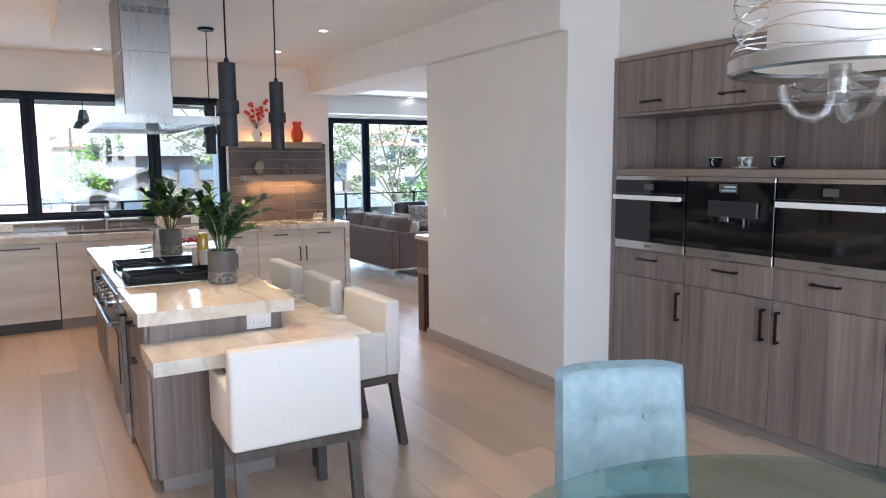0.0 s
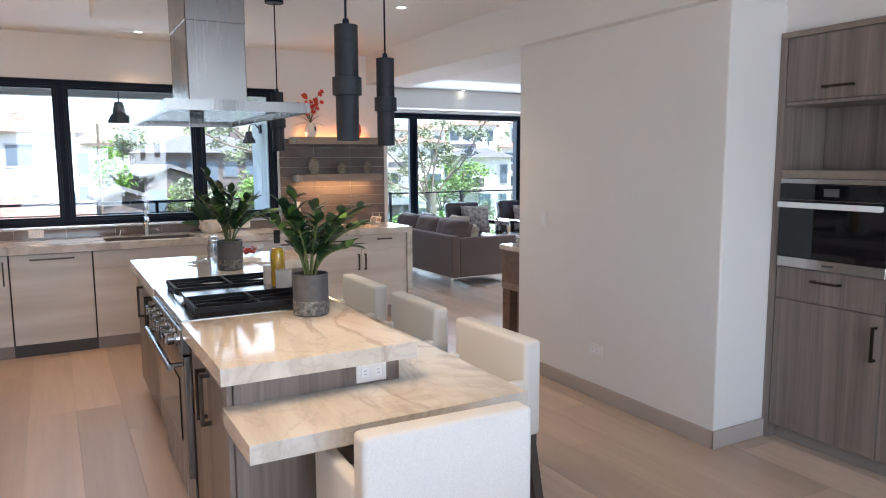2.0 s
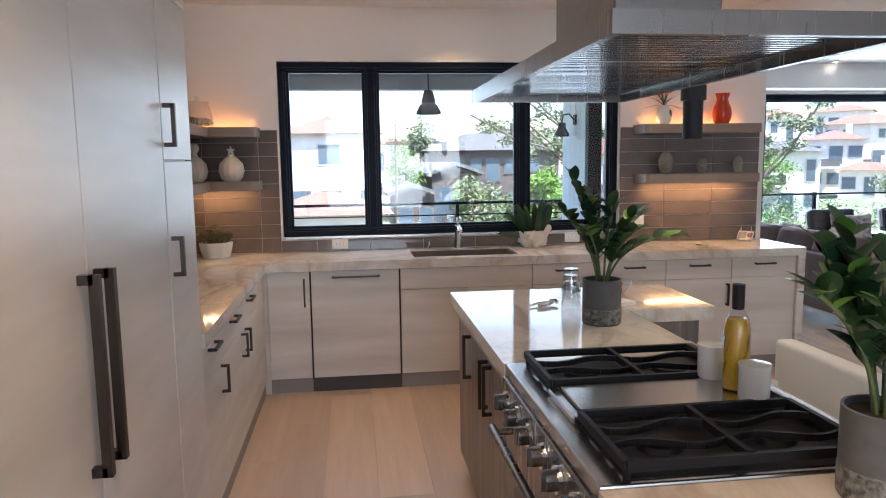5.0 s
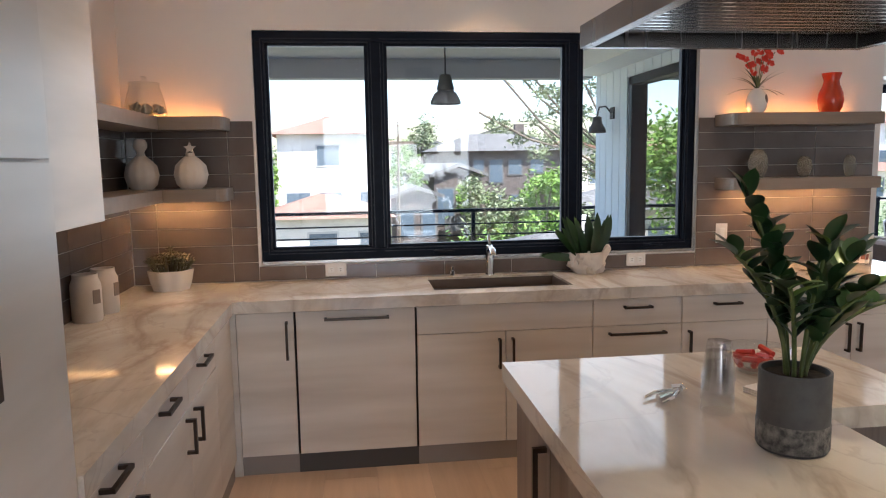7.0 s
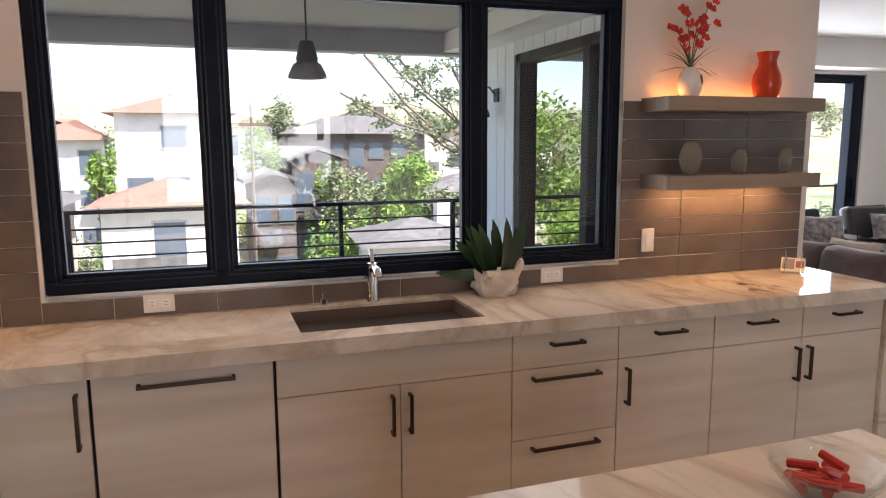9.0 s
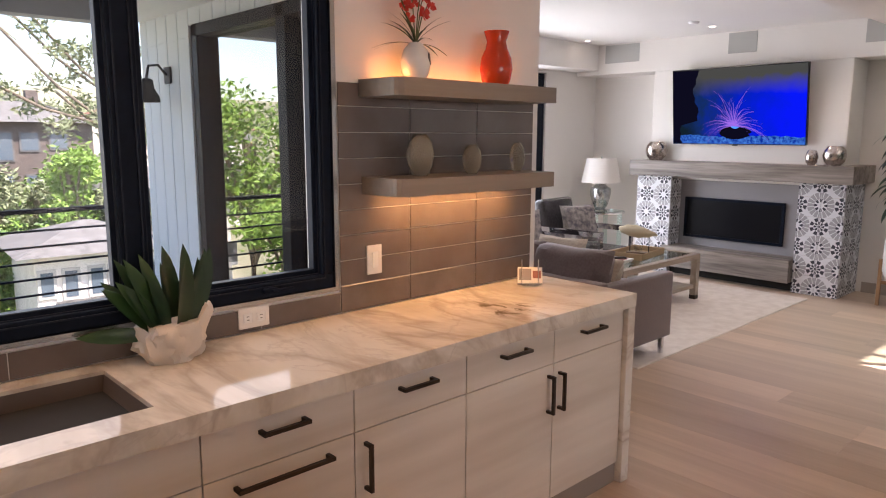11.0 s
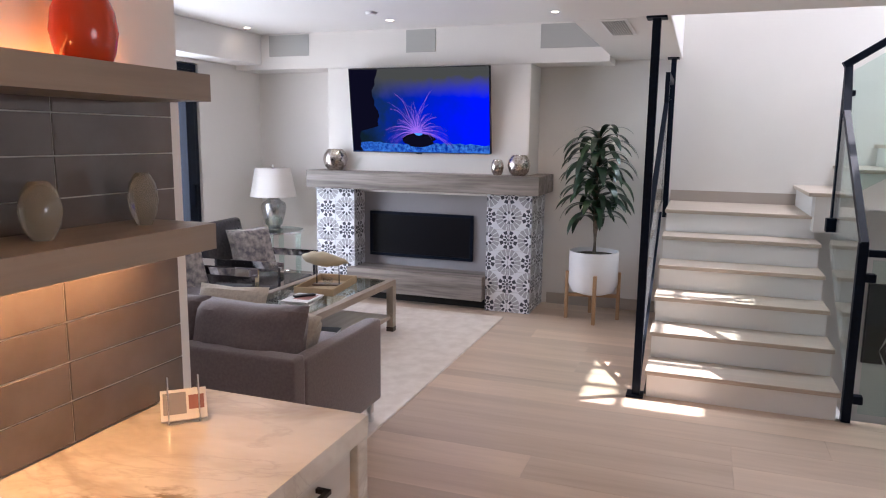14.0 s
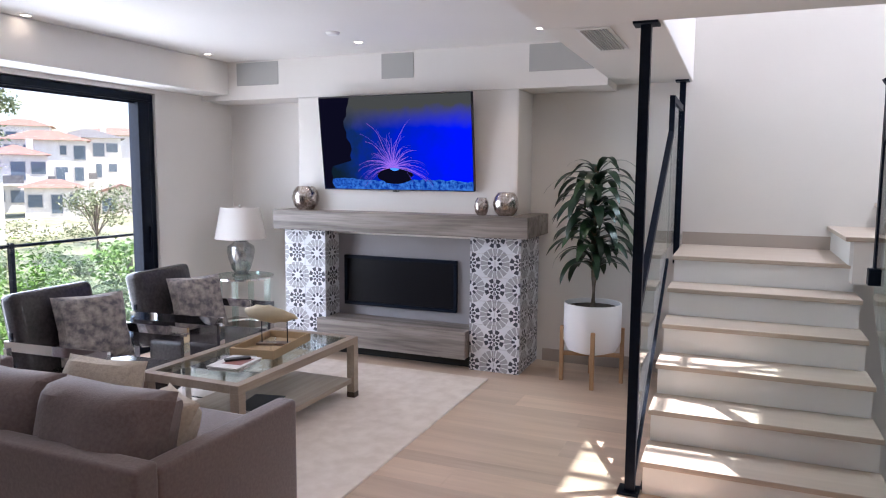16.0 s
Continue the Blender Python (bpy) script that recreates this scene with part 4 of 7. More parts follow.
part("chimney", bx(CX0, CX1, CY0, CY1, HZ + 0.043, 2.52, 0.004), "steel", hd)
part("seam", bx(CX0 - 0.002, CX1 + 0.002, CY0 - 0.002, CY1 + 0.002, 2.19, 2.53, 0.004), "steel", hd)
bm = bmesh.new()
for g in (0, 1):
    for r in range(3):
        for c in range(3):
            x = CX0 + 0.015 + g * 0.135 + c * 0.042
            box(bm, x, x + 0.034, CY0 - 0.0045, CY0 - 0.0022, 2.405 + r * 0.013, 2.412 + r * 0.013)
part("vent_slot", bm, "slot_dark", hd)


# pendants
def pendant(at, top):
    p = thing("pendant_lamp", "slim matt black stacked cylinder pendant lamp", "pendant lamp", at, 0, "island pendants")
    z = 1.632 - at[2]
    part("cord", cyl((0, 0, z + 0.365), (0, 0, top - at[2] - 0.02), 0.004, 8), "black_metal", p)
    part("canopy", lathe([(0, 0), (0.055, 0), (0.055, 0.018), (0, 0.02)], 24, (0, 0, top - at[2] - 0.0205)), "black_metal", p, smooth=True)
    part("cap", lathe([(0, 0), (0.012, 0), (0.009, 0.02), (0, 0.021)], 12, (0, 0, z + 0.355)), "black_metal", p)
    part("upper_tube", lathe([(0.033, 0.19), (0.037, 0.20), (0.037, 0.355), (0.0, 0.356)], 28, (0, 0, z)), "pendant_black", p, smooth=True)
    part("collar", lathe([(0.037, 0.14), (0.046, 0.142), (0.046, 0.196), (0.037, 0.198)], 28, (0, 0, z)), "pendant_black", p, smooth=True)
    part("lower_tube", lathe([(0.030, 0.01), (0.036, 0.0), (0.036, 0.145), (0.03, 0.15)], 28, (0, 0, z)), "pendant_black", p, smooth=True)
    return p


for x, y in ((0.727, 3.215), (1.13, 3.81), (1.131, 5.40)):
    pendant((x, y, 2.53), 2.53)
    spot_lamp("pendant_spot", (x, y, 1.637), 3.8, (1.0, 0.76, 0.46), 130.0)


# ---- upholstered chairs ----
def island_chair():
    """Seat faces +y; the back stands at -y."""
    c = thing("upholstered_chair", "white upholstered armchair with dark wood legs", "chair", group="chairs round the island")
    part("seat", bx(-0.235, 0.235, -0.21, 0.24, 0.42, 0.54, 0.03, 3), "white_fabric", c, smooth=True)
    part("backrest", bx(-0.268, 0.268, -0.285, -0.20, 0.425, 0.85, 0.022, 3), "white_fabric", c, smooth=True)
    for s in (-1, 1):
        part("armrest", bx(min(s * 0.268, s * 0.22), max(s * 0.268, s * 0.22), -0.205, 0.18, 0.425, 0.68, 0.02, 3), "white_fabric", c, smooth=True)
    part("seat_rail", bx(-0.258, 0.258, -0.275, 0.225, 0.38, 0.424, 0.004), "leg_wood", c)
    for x in (-0.235, 0.235):
        for y, f in ((-0.25, -0.06), (0.20, 0.0)):
            bm = bmesh.new()
            beam(bm, (x, y, 0.385), (x * 1.02, y + f, 0.0), 0.042, 0.042, (0, 1, 0))
            part("leg", bm, "leg_wood", c)
    return c


ch = island_chair()
TRIM = Matrix.Diagonal((1.03, 1.0, 0.968, 1.0))
ch.matrix_basis = pose(0.866, 3.06, 0, 0, 0, -2) @ TRIM
for y, turn in ((3.67, 92), (4.45, 89), (5.20, 90)):
    copy_thing(ch, pose(1.35, y, 0, 0, 0, turn))

# ---- oven wall ----
OX = 3.36
OYS = [3.555, 2.965, 2.375, 1.785, 1.20]
tc = thing("oven_cabinet", "tall grey-brown streaked wood cabinet with doors, drawers and an open niche", "cabinet")
part("side_panel", bx(OX - 0.002, 3.98, 3.557, 3.597, 0, 2.20), "zebra_wood", tc)
part("top_panel", bx(OX - 0.006, 3.98, 1.20, 3.597, 2.201, 2.232, 0.003), "shelf_wood", tc)
part("plinth", bx(OX + 0.06, OX + 0.08, 1.20, 3.556, 0, 0.085), "toe_kick", tc)
part("carcase", bx(OX + 0.021, 3.97, 1.20, 3.556, 0.09, 1.465), "dark_gap", tc)
part("niche_shelf", bx(OX, 3.97, 1.20, 3.556, 1.466, 1.508, 0.002), "shelf_wood", tc)
part("niche_back", bx(3.72, 3.74, 1.20, 3.556, 1.509, 1.848), "zebra_wood", tc)
part("niche_top", bx(OX, 3.97, 1.20, 3.556, 1.849, 1.867, 0.002), "zebra_wood", tc)
part("upper_body", bx(OX + 0.021, 3.97, 1.20, 3.556, 1.868, 2.20), "dark_gap", tc)
for y1, y0 in zip(OYS, OYS[1:]):
    m = (y0 + y1) / 2
    d = part("drawer", bx(OX, OX + 0.02, y0 + 0.002, y1 - 0.002, 0.812, 0.985, 0.0015), "zebra_wood", tc)
    pull(d, (OX, m - 0.075, 0.93), (OX, m + 0.075, 0.93), (-1, 0, 0))
    d = part("upper_door", bx(OX, OX + 0.02, y0 + 0.002, y1 - 0.002, 1.870, 2.198, 0.0015), "zebra_wood", tc)
    pull(d, (OX, m - 0.075, 1.93), (OX, m + 0.075, 1.93), (-1, 0, 0))
for a, b, h in ((2.965, 3.555, 3.0), (2.375, 2.965, 2.42), (1.785, 2.375, 2.33), (1.20, 1.785, 1.75)):
    d = part("door", bx(OX, OX + 0.02, a + 0.002, b - 0.002, 0.088, 0.808, 0.0015), "zebra_wood", tc)
    pull(d, (OX, h, 0.58), (OX, h, 0.755), (-1, 0, 0))


def appliance(kind_, label, y0, y1):
    o = thing(kind_, label, "oven" if kind_ == "built_in_oven" else "coffee machine", group="built-in appliances")
    part("front", bx(OX - 0.012, OX + 0.02, y0 + 0.003, y1 - 0.003, 1.047, 1.435, 0.002), "black_glass", o)
    part("lower_strip", bx(OX - 0.010, OX + 0.02, y0 + 0.003, y1 - 0.003, 0.99, 1.045, 0.002), "steel_flat", o)
    part("upper_strip", bx(OX - 0.010, OX + 0.02, y0 + 0.003, y1 - 0.003, 1.437, 1.463, 0.002), "steel_flat", o)
    m = (y0 + y1) / 2
    part("badge", bx(OX - 0.0115, OX - 0.0102, m - 0.03, m + 0.03, 1.012, 1.022), "slot_dark", o)
    if kind_ == "built_in_oven":
        part("door_line", bx(OX - 0.0135, OX - 0.0122, y0 + 0.005, y1 - 0.005, 1.352, 1.355), "slot_dark", o)
        part("display", bx(OX - 0.0135, OX - 0.0122, m - 0.04, m + 0.04, 1.375, 1.415), "slot_dark", o)
        part("handle", box(box(bx(OX - 0.055, OX - 0.038, y0 + 0.02, y1 - 0.02, 1.312, 1.342, 0.004, 2), OX - 0.04, OX - 0.012, y0 + 0.03, y0 + 0.05, 1.315, 1.338), OX - 0.04, OX - 0.012, y1 - 0.05, y1 - 0.03, 1.315, 1.338), "white_trim", o, "satin pale metal bar handle")
    else:
        part("display", bx(OX - 0.0135, OX - 0.0122, m - 0.06, m + 0.06, 1.375, 1.425), "slot_dark", o)
        bm = bmesh.new()
        for r in range(2):
            box(bm, OX - 0.0148, OX - 0.0138, m - 0.05, m + 0.045 - r * 0.02, 1.385 + r * 0.02, 1.393 + r * 0.02)
        part("display_bar", bm, "display_text", o)
        part("spout_block", bx(OX - 0.03, OX - 0.0125, m - 0.2, m + 0.12, 1.24, 1.33, 0.005), "print_black", o)
        part("spout", bx(OX - 0.045, OX - 0.0305, m - 0.03, m + 0.03, 1.215, 1.245, 0.004), "steel", o)
        part("nozzle", cyl((OX - 0.03, m - 0.12, 1.19), (OX - 0.03, m - 0.12, 1.24), 0.007, 10), "steel", o)
    return o


appliance("built_in_oven", "black glass compact oven with a pale bar handle", 2.968, 3.553)
appliance("coffee_machine", "black glass built-in coffee machine", 2.378, 2.962)
appliance("built_in_oven", "black glass compact oven with a pale bar handle", 1.788, 2.372)


def cup(at, mat, label):
    c = thing("cup", label, "cup", at, 200, "cups in the niche")
    part("saucer", lathe([(0, 0), (0.04, 0), (0.068, 0.010), (0.068, 0.013), (0.038, 0.005), (0, 0.005)], 28), "thin_glass" if mat == "cup_black" else "white_ceramic", c, smooth=True)
    part("bowl", lathe([(0, 0.006), (0.026, 0.006), (0.034, 0.03), (0.040, 0.066), (0.037, 0.066), (0.031, 0.03), (0, 0.012)], 28), mat, c, smooth=True)
    part("rim", lathe([(0.0365, 0.0665), (0.0405, 0.0665), (0.0405, 0.069), (0.0365, 0.069)], 28), "white_ceramic", c, smooth=True)
    part("ear", tube([(0.036, 0, 0.056), (0.055, 0, 0.058), (0.064, 0, 0.042), (0.052, 0, 0.026), (0.033, 0, 0.024)], 0.0035, 8), "white_ceramic", c, smooth=True)
    return c


cup((3.47, 2.86, 1.508), "cup_black", "black espresso cup with a white rim on a saucer")
cup((3.47, 2.66, 1.508), "cup_pattern", "black and white marbled cup on a saucer")
cup((3.47, 2.46, 1.508), "cup_black", "black espresso cup with a white rim on a saucer")


# ---- recessed lights ----
def downlight(x, y, z, power, colour, cone=115.0):
    d = thing("recessed_light", "round white recessed ceiling light, switched on", "ceiling light", (x, y, z), 0, "recessed lights")
    part("trim_ring", lathe([(0.032, -0.004), (0.048, -0.004), (0.052, -0.0005), (0.032, -0.0005)], 28), "white_trim", d, smooth=True)
    part("lens", lathe([(0, -0.0015), (0.0315, -0.0015), (0.0315, -0.0006), (0, -0.0006)], 24), "bulb", d, "glowing lamp lens")
    if power:
        spot_lamp("recessed_spot", (x, y, z - 0.02), power, colour, cone)


# the one at y 3.6 is out of view, added to brighten the refrigerator
for x, y in ((0.628, 7.79), (2.21, 7.15), (2.21, 5.88), (-0.40, 7.0), (-0.05, 3.6)):
    downlight(x, y, CEIL, 24 if y < 5 else 9 if x > 0 else 12.5, WARM)
for x, y in ((7.55, 11.06), (7.52, 9.50), (7.50, 7.98), (5.85, 11.14), (5.2, 8.6)):
    downlight(x, y, LIVCEIL, 5.0 if y < 10 else 0, (1.0, 0.8, 0.6))

# ---- fireplace and television ----
def pattern_tile():
    """Encaustic tile: rosettes of grey petals and dark flowers on white, repeating every 0.43 m."""
    m = base("pattern_tile", (0.7, 0.7, 0.72), 0.45)
    nt, n, l, b = nodes_of(m)
    g = n.new("ShaderNodeNewGeometry")
    sep = n.new("ShaderNodeSeparateXYZ")
    l.new(g.outputs["Position"], sep.inputs[0])
    nsep = n.new("ShaderNodeSeparateXYZ")
    l.new(g.outputs["Normal"], nsep.inputs[0])
    side = maths(nt, "GREATER_THAN", maths(nt, "ABSOLUTE", nsep.outputs[1]), 0.5)
    u0 = maths(nt, "ADD", maths(nt, "MULTIPLY", sep.outputs[1], maths(nt, "SUBTRACT", 1.0, side)), maths(nt, "MULTIPLY", maths(nt, "ADD", sep.outputs[0], 0.43), side))
    u0 = maths(nt, "ADD", u0, -8.43 + 0.215)
    v0 = maths(nt, "ADD", sep.outputs[2], -0.06)

    def cell(s, off):
        return maths(nt, "SUBTRACT", maths(nt, "FLOORED_MODULO", maths(nt, "ADD", s, 4.3 + off), 0.43), 0.215)

    def polar(ou, ov):
        u, v = cell(u0, ou), cell(v0, ov)
        r = maths(nt, "SQRT", maths(nt, "ADD", maths(nt, "MULTIPLY", u, u), maths(nt, "MULTIPLY", v, v)))
        return r, maths(nt, "ARCTAN2", v, u)

    def band(r, a, b_):
        return maths(nt, "MULTIPLY", maths(nt, "GREATER_THAN", r, a), maths(nt, "LESS_THAN", r, b_))

    def spokes(th, k, lim, phase=0.0):
        return maths(nt, "GREATER_THAN", maths(nt, "COSINE", maths(nt, "ADD", maths(nt, "MULTIPLY", th, k), phase)), lim)

    col = None
    paint = (0.76, 0.77, 0.80)
    for ou, ov in ((0.215, 0.0), (0.0, 0.215)):
        r, th = polar(ou, ov)
        petals = maths(nt, "MULTIPLY", band(r, 0.062, 0.128), spokes(th, 16, -0.80))
        col = mix(nt, petals, col if col is not None else paint, (0.38, 0.38, 0.40))
        inner = maths(nt, "MULTIPLY", band(r, 0.032, 0.062), spokes(th, 8, -0.25))
        col = mix(nt, inner, col, (0.022, 0.024, 0.045))
    for ou, ov in ((0.215, 0.215), (0.0, 0.0)):
        r, th = polar(ou, ov)
        fl = maths(nt, "MULTIPLY", band(r, 0.020, 0.050), spokes(th, 8, -0.45))
        fl = maths(nt, "MAXIMUM", fl, maths(nt, "MULTIPLY", band(r, 0.054, 0.088), spokes(th, 8, -0.35, math.pi)))
        fl = maths(nt, "MAXIMUM", fl, maths(nt, "LESS_THAN", r, 0.014))
        col = mix(nt, maths(nt, "LESS_THAN", r, 0.090), col, paint)
        col = mix(nt, fl, col, (0.022, 0.024, 0.042))
    f = noise_tex(nt, world_coords(nt), 25, 3)
    col = mix(nt, maths(nt, "MULTIPLY", f, 0.10), col, (0.55, 0.54, 0.55))
    l.new(col, b.inputs["Base Color"])


pattern_tile()
fp = thing("fireplace", "fireplace with patterned tile piers, wood mantel and black glass firebox", "fireplace")
PIERS = ((8.21, 8.65), (10.06, 10.50))
PX = 7.88
for y0, y1 in PIERS:
    pr = part("pier", bx(PX + 0.012, 8.44, y0 + 0.010, y1 - 0.010, 0, 1.138), "grout", fp)
    for r in range(6):
        z0, z1 = r * 0.20, min(r * 0.20 + 0.198, 1.137)
        if z1 - z0 < 0.02:
            continue
        for c in range(2):
            ya, yb = y0 + (y1 - y0) / 2 * c, y0 + (y1 - y0) / 2 * (c + 1)
            part("tile", bx(PX, PX + 0.012, ya + 0.001, yb - 0.001, z0 + 0.001, z1, 0.001), "pattern_tile", pr)
        for xa, xb in ((PX + 0.013, 8.08), (8.08, 8.28), (8.28, 8.44)):
            part("tile", bx(xa + 0.001, xb - 0.001, y0, y0 + 0.010, z0 + 0.001, z1, 0.001), "pattern_tile", pr)
part("mantel", bx(7.78, 8.44, 8.13, 10.56, 1.14, 1.315, 0.004), "mantel_wood", fp, "weathered grey wood mantel beam")
part("hearth_bench", bx(7.80, 8.119, 8.66, 10.11, 0.10, 0.335, 0.004), "mantel_wood", fp, "floating grey wood hearth ledge")
part("hearth_base", bx(7.95, 8.118, 8.66, 10.11, 0.0, 0.098), "dark_gap", fp)
FBY0, FBY1, FBZ0, FBZ1 = 8.85, 9.985, 0.43, 0.895
fb = part("firebox", bx(8.105, 8.118, FBY0 + 0.03, FBY1 - 0.03, FBZ0 + 0.03, FBZ1 - 0.03), "firebox_black", fp, "black glass gas firebox")
for q in ((FBY0, FBY1, FBZ0, FBZ0 + 0.03), (FBY0, FBY1, FBZ1 - 0.03, FBZ1), (FBY0, FBY0 + 0.03, FBZ0 + 0.03, FBZ1 - 0.03), (FBY1 - 0.03, FBY1, FBZ0 + 0.03, FBZ1 - 0.03)):
    part("bezel", bx(8.085, 8.118, *q, 0.003), "black_metal", fb)


def screen_mat():
    m = bpy.data.materials.new("screen_picture")
    m.use_nodes = True
    nt = m.node_tree
    nt.nodes.remove(nt.nodes["Principled BSDF"])
    tc = nt.nodes.new("ShaderNodeTexCoord")
    sep = nt.nodes.new("ShaderNodeSeparateXYZ")
    nt.links.new(tc.outputs["Object"], sep.inputs[0])
    u = maths(nt, "ADD", maths(nt, "MULTIPLY", sep.outputs[1], -1 / 1.44), 0.5)      # 0 at the far-north edge
    v = maths(nt, "DIVIDE", sep.outputs[2], 0.81)
    f = noise_tex(nt, tc.outputs["Object"], 5.0, 5)
    sea = ramp(nt, maths(nt, "ADD", u, maths(nt, "MULTIPLY", maths(nt, "SUBTRACT", f, 0.5), 0.5)), [(0.05, (0.004, 0.012, 0.02)), (0.22, (0.004, 0.02, 0.10)), (0.55, (0.0, 0.012, 0.42)), (0.9, (0.0, 0.008, 0.75))])
    top = ramp(nt, maths(nt, "ADD", v, maths(nt, "MULTIPLY", f, 0.2)), [(0.75, (0, 0, 0)), (1.15, (1, 1, 1))])
    sea = mix(nt, top, sea, (0.05, 0.055, 0.05))
    sand = ramp(nt, noise_tex(nt, tc.outputs["Object"], 30.0, 6, 0.7), [(0.40, (0.0, 0.02, 0.22)), (0.66, (0.05, 0.22, 0.65))])
    bed = maths(nt, "LESS_THAN", maths(nt, "ADD", v, maths(nt, "MULTIPLY", f, 0.10)), 0.17)
    col = mix(nt, bed, sea, sand)
    e = nt.nodes.new("ShaderNodeEmission")
    nt.links.new(col, e.inputs[0])
    e.inputs[1].default_value = SCREEN
    nt.links.new(e.outputs[0], nt.nodes["Material Output"].inputs[0])
    MATS["screen_picture"] = m


SCREEN = 0.40
screen_mat()
glow("tentacle", (0.22, 0.13, 0.75), SCREEN * 0.8)
glow("tentacle_pink", (0.50, 0.20, 0.85), SCREEN * 0.8)
glow("tentacle_core", (0.06, 0.30, 0.95), SCREEN)
glow("rock_dark", (0.003, 0.003, 0.010), SCREEN)
tv = thing("television", "large flat television showing a blue undersea picture", "television", (7.955, 9.377, 1.505))
tv.matrix_basis = pose(7.955, 9.377, 1.505, 0, -7, 0)
part("casing", bx(0.004, 0.045, -0.732, 0.732, 0.0, 0.825, 0.004), "screen_bezel", tv)
scr = part("screen", bx(0.0, 0.003, -0.724, 0.724, 0.009, 0.817), "screen_picture", tv)
part("foot_logo", bx(-0.004, 0.003, -0.03, 0.03, -0.010, 0.0), "screen_bezel", tv)
part("wall_mount", bx(0.046, 0.10, -0.2, 0.2, 0.25, 0.55), "black_metal", tv)
rnd = random.Random(4)
for i in range(72):
    deg = -92 + i * 2.6
    a = radians(deg)
    ln = rnd.uniform(0.22, 0.36) * (1.45 if -38 < deg < 18 and i % 2 else 1.0)
    curl = rnd.uniform(-0.06, 0.10)
    bm = bmesh.new()
    rows = []
    for k in range(13):
        s = k / 12
        p = Vector((-0.0015, 0.02 - (math.sin(a) * ln * s + curl * s ** 3 + 0.012 * math.sin(s * 9 + i) * s), 0.20 + math.cos(a) * ln * s - 0.10 * s * s * abs(math.sin(a)) - 0.06 * s ** 4))
        wd = Vector((0, math.cos(a), math.sin(a))) * (0.0021 - 0.0013 * s)
        rows.append((bm.verts.new(p - wd), bm.verts.new(p + wd)))
    for p, q in zip(rows, rows[1:]):
        bm.faces.new((p[0], p[1], q[1], q[0]))
    part("picture_tentacle", bm, "tentacle" if i % 3 else "tentacle_pink", scr)
bm = bmesh.new()
ring = [(0.724, 0.0)] + [(0.45 + 0.03 * math.sin(k * 0.7) + 0.012 * math.sin(k * 2.3) + (0.16 if k < 5 else 0.0), 0.012 + k * 0.05) for k in range(17)] + [(0.724, 0.815)]
bm.faces.new([bm.verts.new((-0.0006, min(0.722, y), max(0.010, z))) for y, z in ring])
part("picture_reef", bm, "rock_dark", scr)
for name, mat, r, zz, e in (("picture_rock", "rock_dark", 0.17, 0.135, 0.45), ("picture_core", "tentacle_core", 0.045, 0.20, 0.6)):
    bm = bmesh.new()
    bm.faces.new([bm.verts.new((-0.0008 if mat == "rock_dark" else -0.0012, r * math.cos(t * math.pi / 12) * (1 + 0.12 * math.sin(t * 2.3)), zz + r * e * math.sin(t * math.pi / 12))) for t in range(24)])
    part(name, bm, mat, scr)

for y0, y1 in ((10.64, 11.12), (9.24, 9.55), (7.64, 8.21)):
    s = thing("wall_speaker", "grey cloth grille set in the white soffit", "speaker", (8.02, (y0 + y1) / 2, 2.48), 0, "soffit grilles")
    part("grille", bx(-0.006, 0.0, -(y1 - y0) / 2, (y1 - y0) / 2, 0, 0.215, 0.002), "speaker_cloth", s)
vt = thing("ceiling_vent", "white slatted ceiling vent", "vent", (6.40, 7.33, DROP))
part("frame", bx(-0.33, 0.33, -0.09, 0.09, -0.006, -0.0005, 0.002), "white_trim", vt)
for i in range(9):
    part("slat", bx(-0.30, 0.30, -0.068 + i * 0.016, -0.06 + i * 0.016, -0.012, -0.0065), "speaker_cloth", vt)
solid("smoke_detector", lathe([(0, -0.02), (0.04, -0.02), (0.055, -0.004), (0.055, 0)], 24, (7.11, 9.49, LIVCEIL)), "white_trim", "small white ceiling sensor disc", "sensor", smooth=True)


def globe_vase(at, r, h, label):
    v = solid("candle_holder", lathe([(0, 0), (r * 0.55, 0), (r * 0.85, h * 0.2), (r, h * 0.5), (r * 0.88, h * 0.8), (r * 0.62, h), (r * 0.57, h), (r * 0.82, h * 0.78), (r * 0.9, h * 0.5), (0, h * 0.08)], 32, ribs=12, rib_depth=0.02), "mercury_glass", label, "candle holder", smooth=True, group="mantel ornaments", at=at)
    return v


globe_vase((7.95, 10.31, 1.315), 0.125, 0.215, "large round mercury glass candle holder on the mantel")
globe_vase((7.90, 8.56, 1.315), 0.062, 0.145, "small mercury glass candle holder on the mantel")
globe_vase((7.93, 8.36, 1.315), 0.108, 0.19, "round mercury glass candle holder on the mantel")

# ---- rug, sofa, armchairs, tables ----
rug = solid("rug", bx(4.55, 7.66, 8.40, 10.95, -0.0105, 0.012, 0.004), "rug_pile", "cream mottled low-pile rug under the seating", "rug")

so = thing("sofa", "grey-brown fabric sofa with loose back cushions and metal legs", "sofa", (4.08, 8.42, 0.0))
SL, SD, SH = 1.97, 0.94, 0.66
part("base", bx(0.10, SD, 0.10, SL - 0.10, 0.16, 0.40, 0.02, 2), "grey_fabric", so, smooth=True)
part("backrest", bx(0.0, 0.11, 0.0, SL, 0.15, SH, 0.02, 3), "grey_fabric", so, smooth=True)
for y in (0.0, SL - 0.10):
    part("armrest", bx(0.111, SD, y, y + 0.10, 0.15, SH - 0.03, 0.02, 3), "grey_fabric", so, smooth=True)
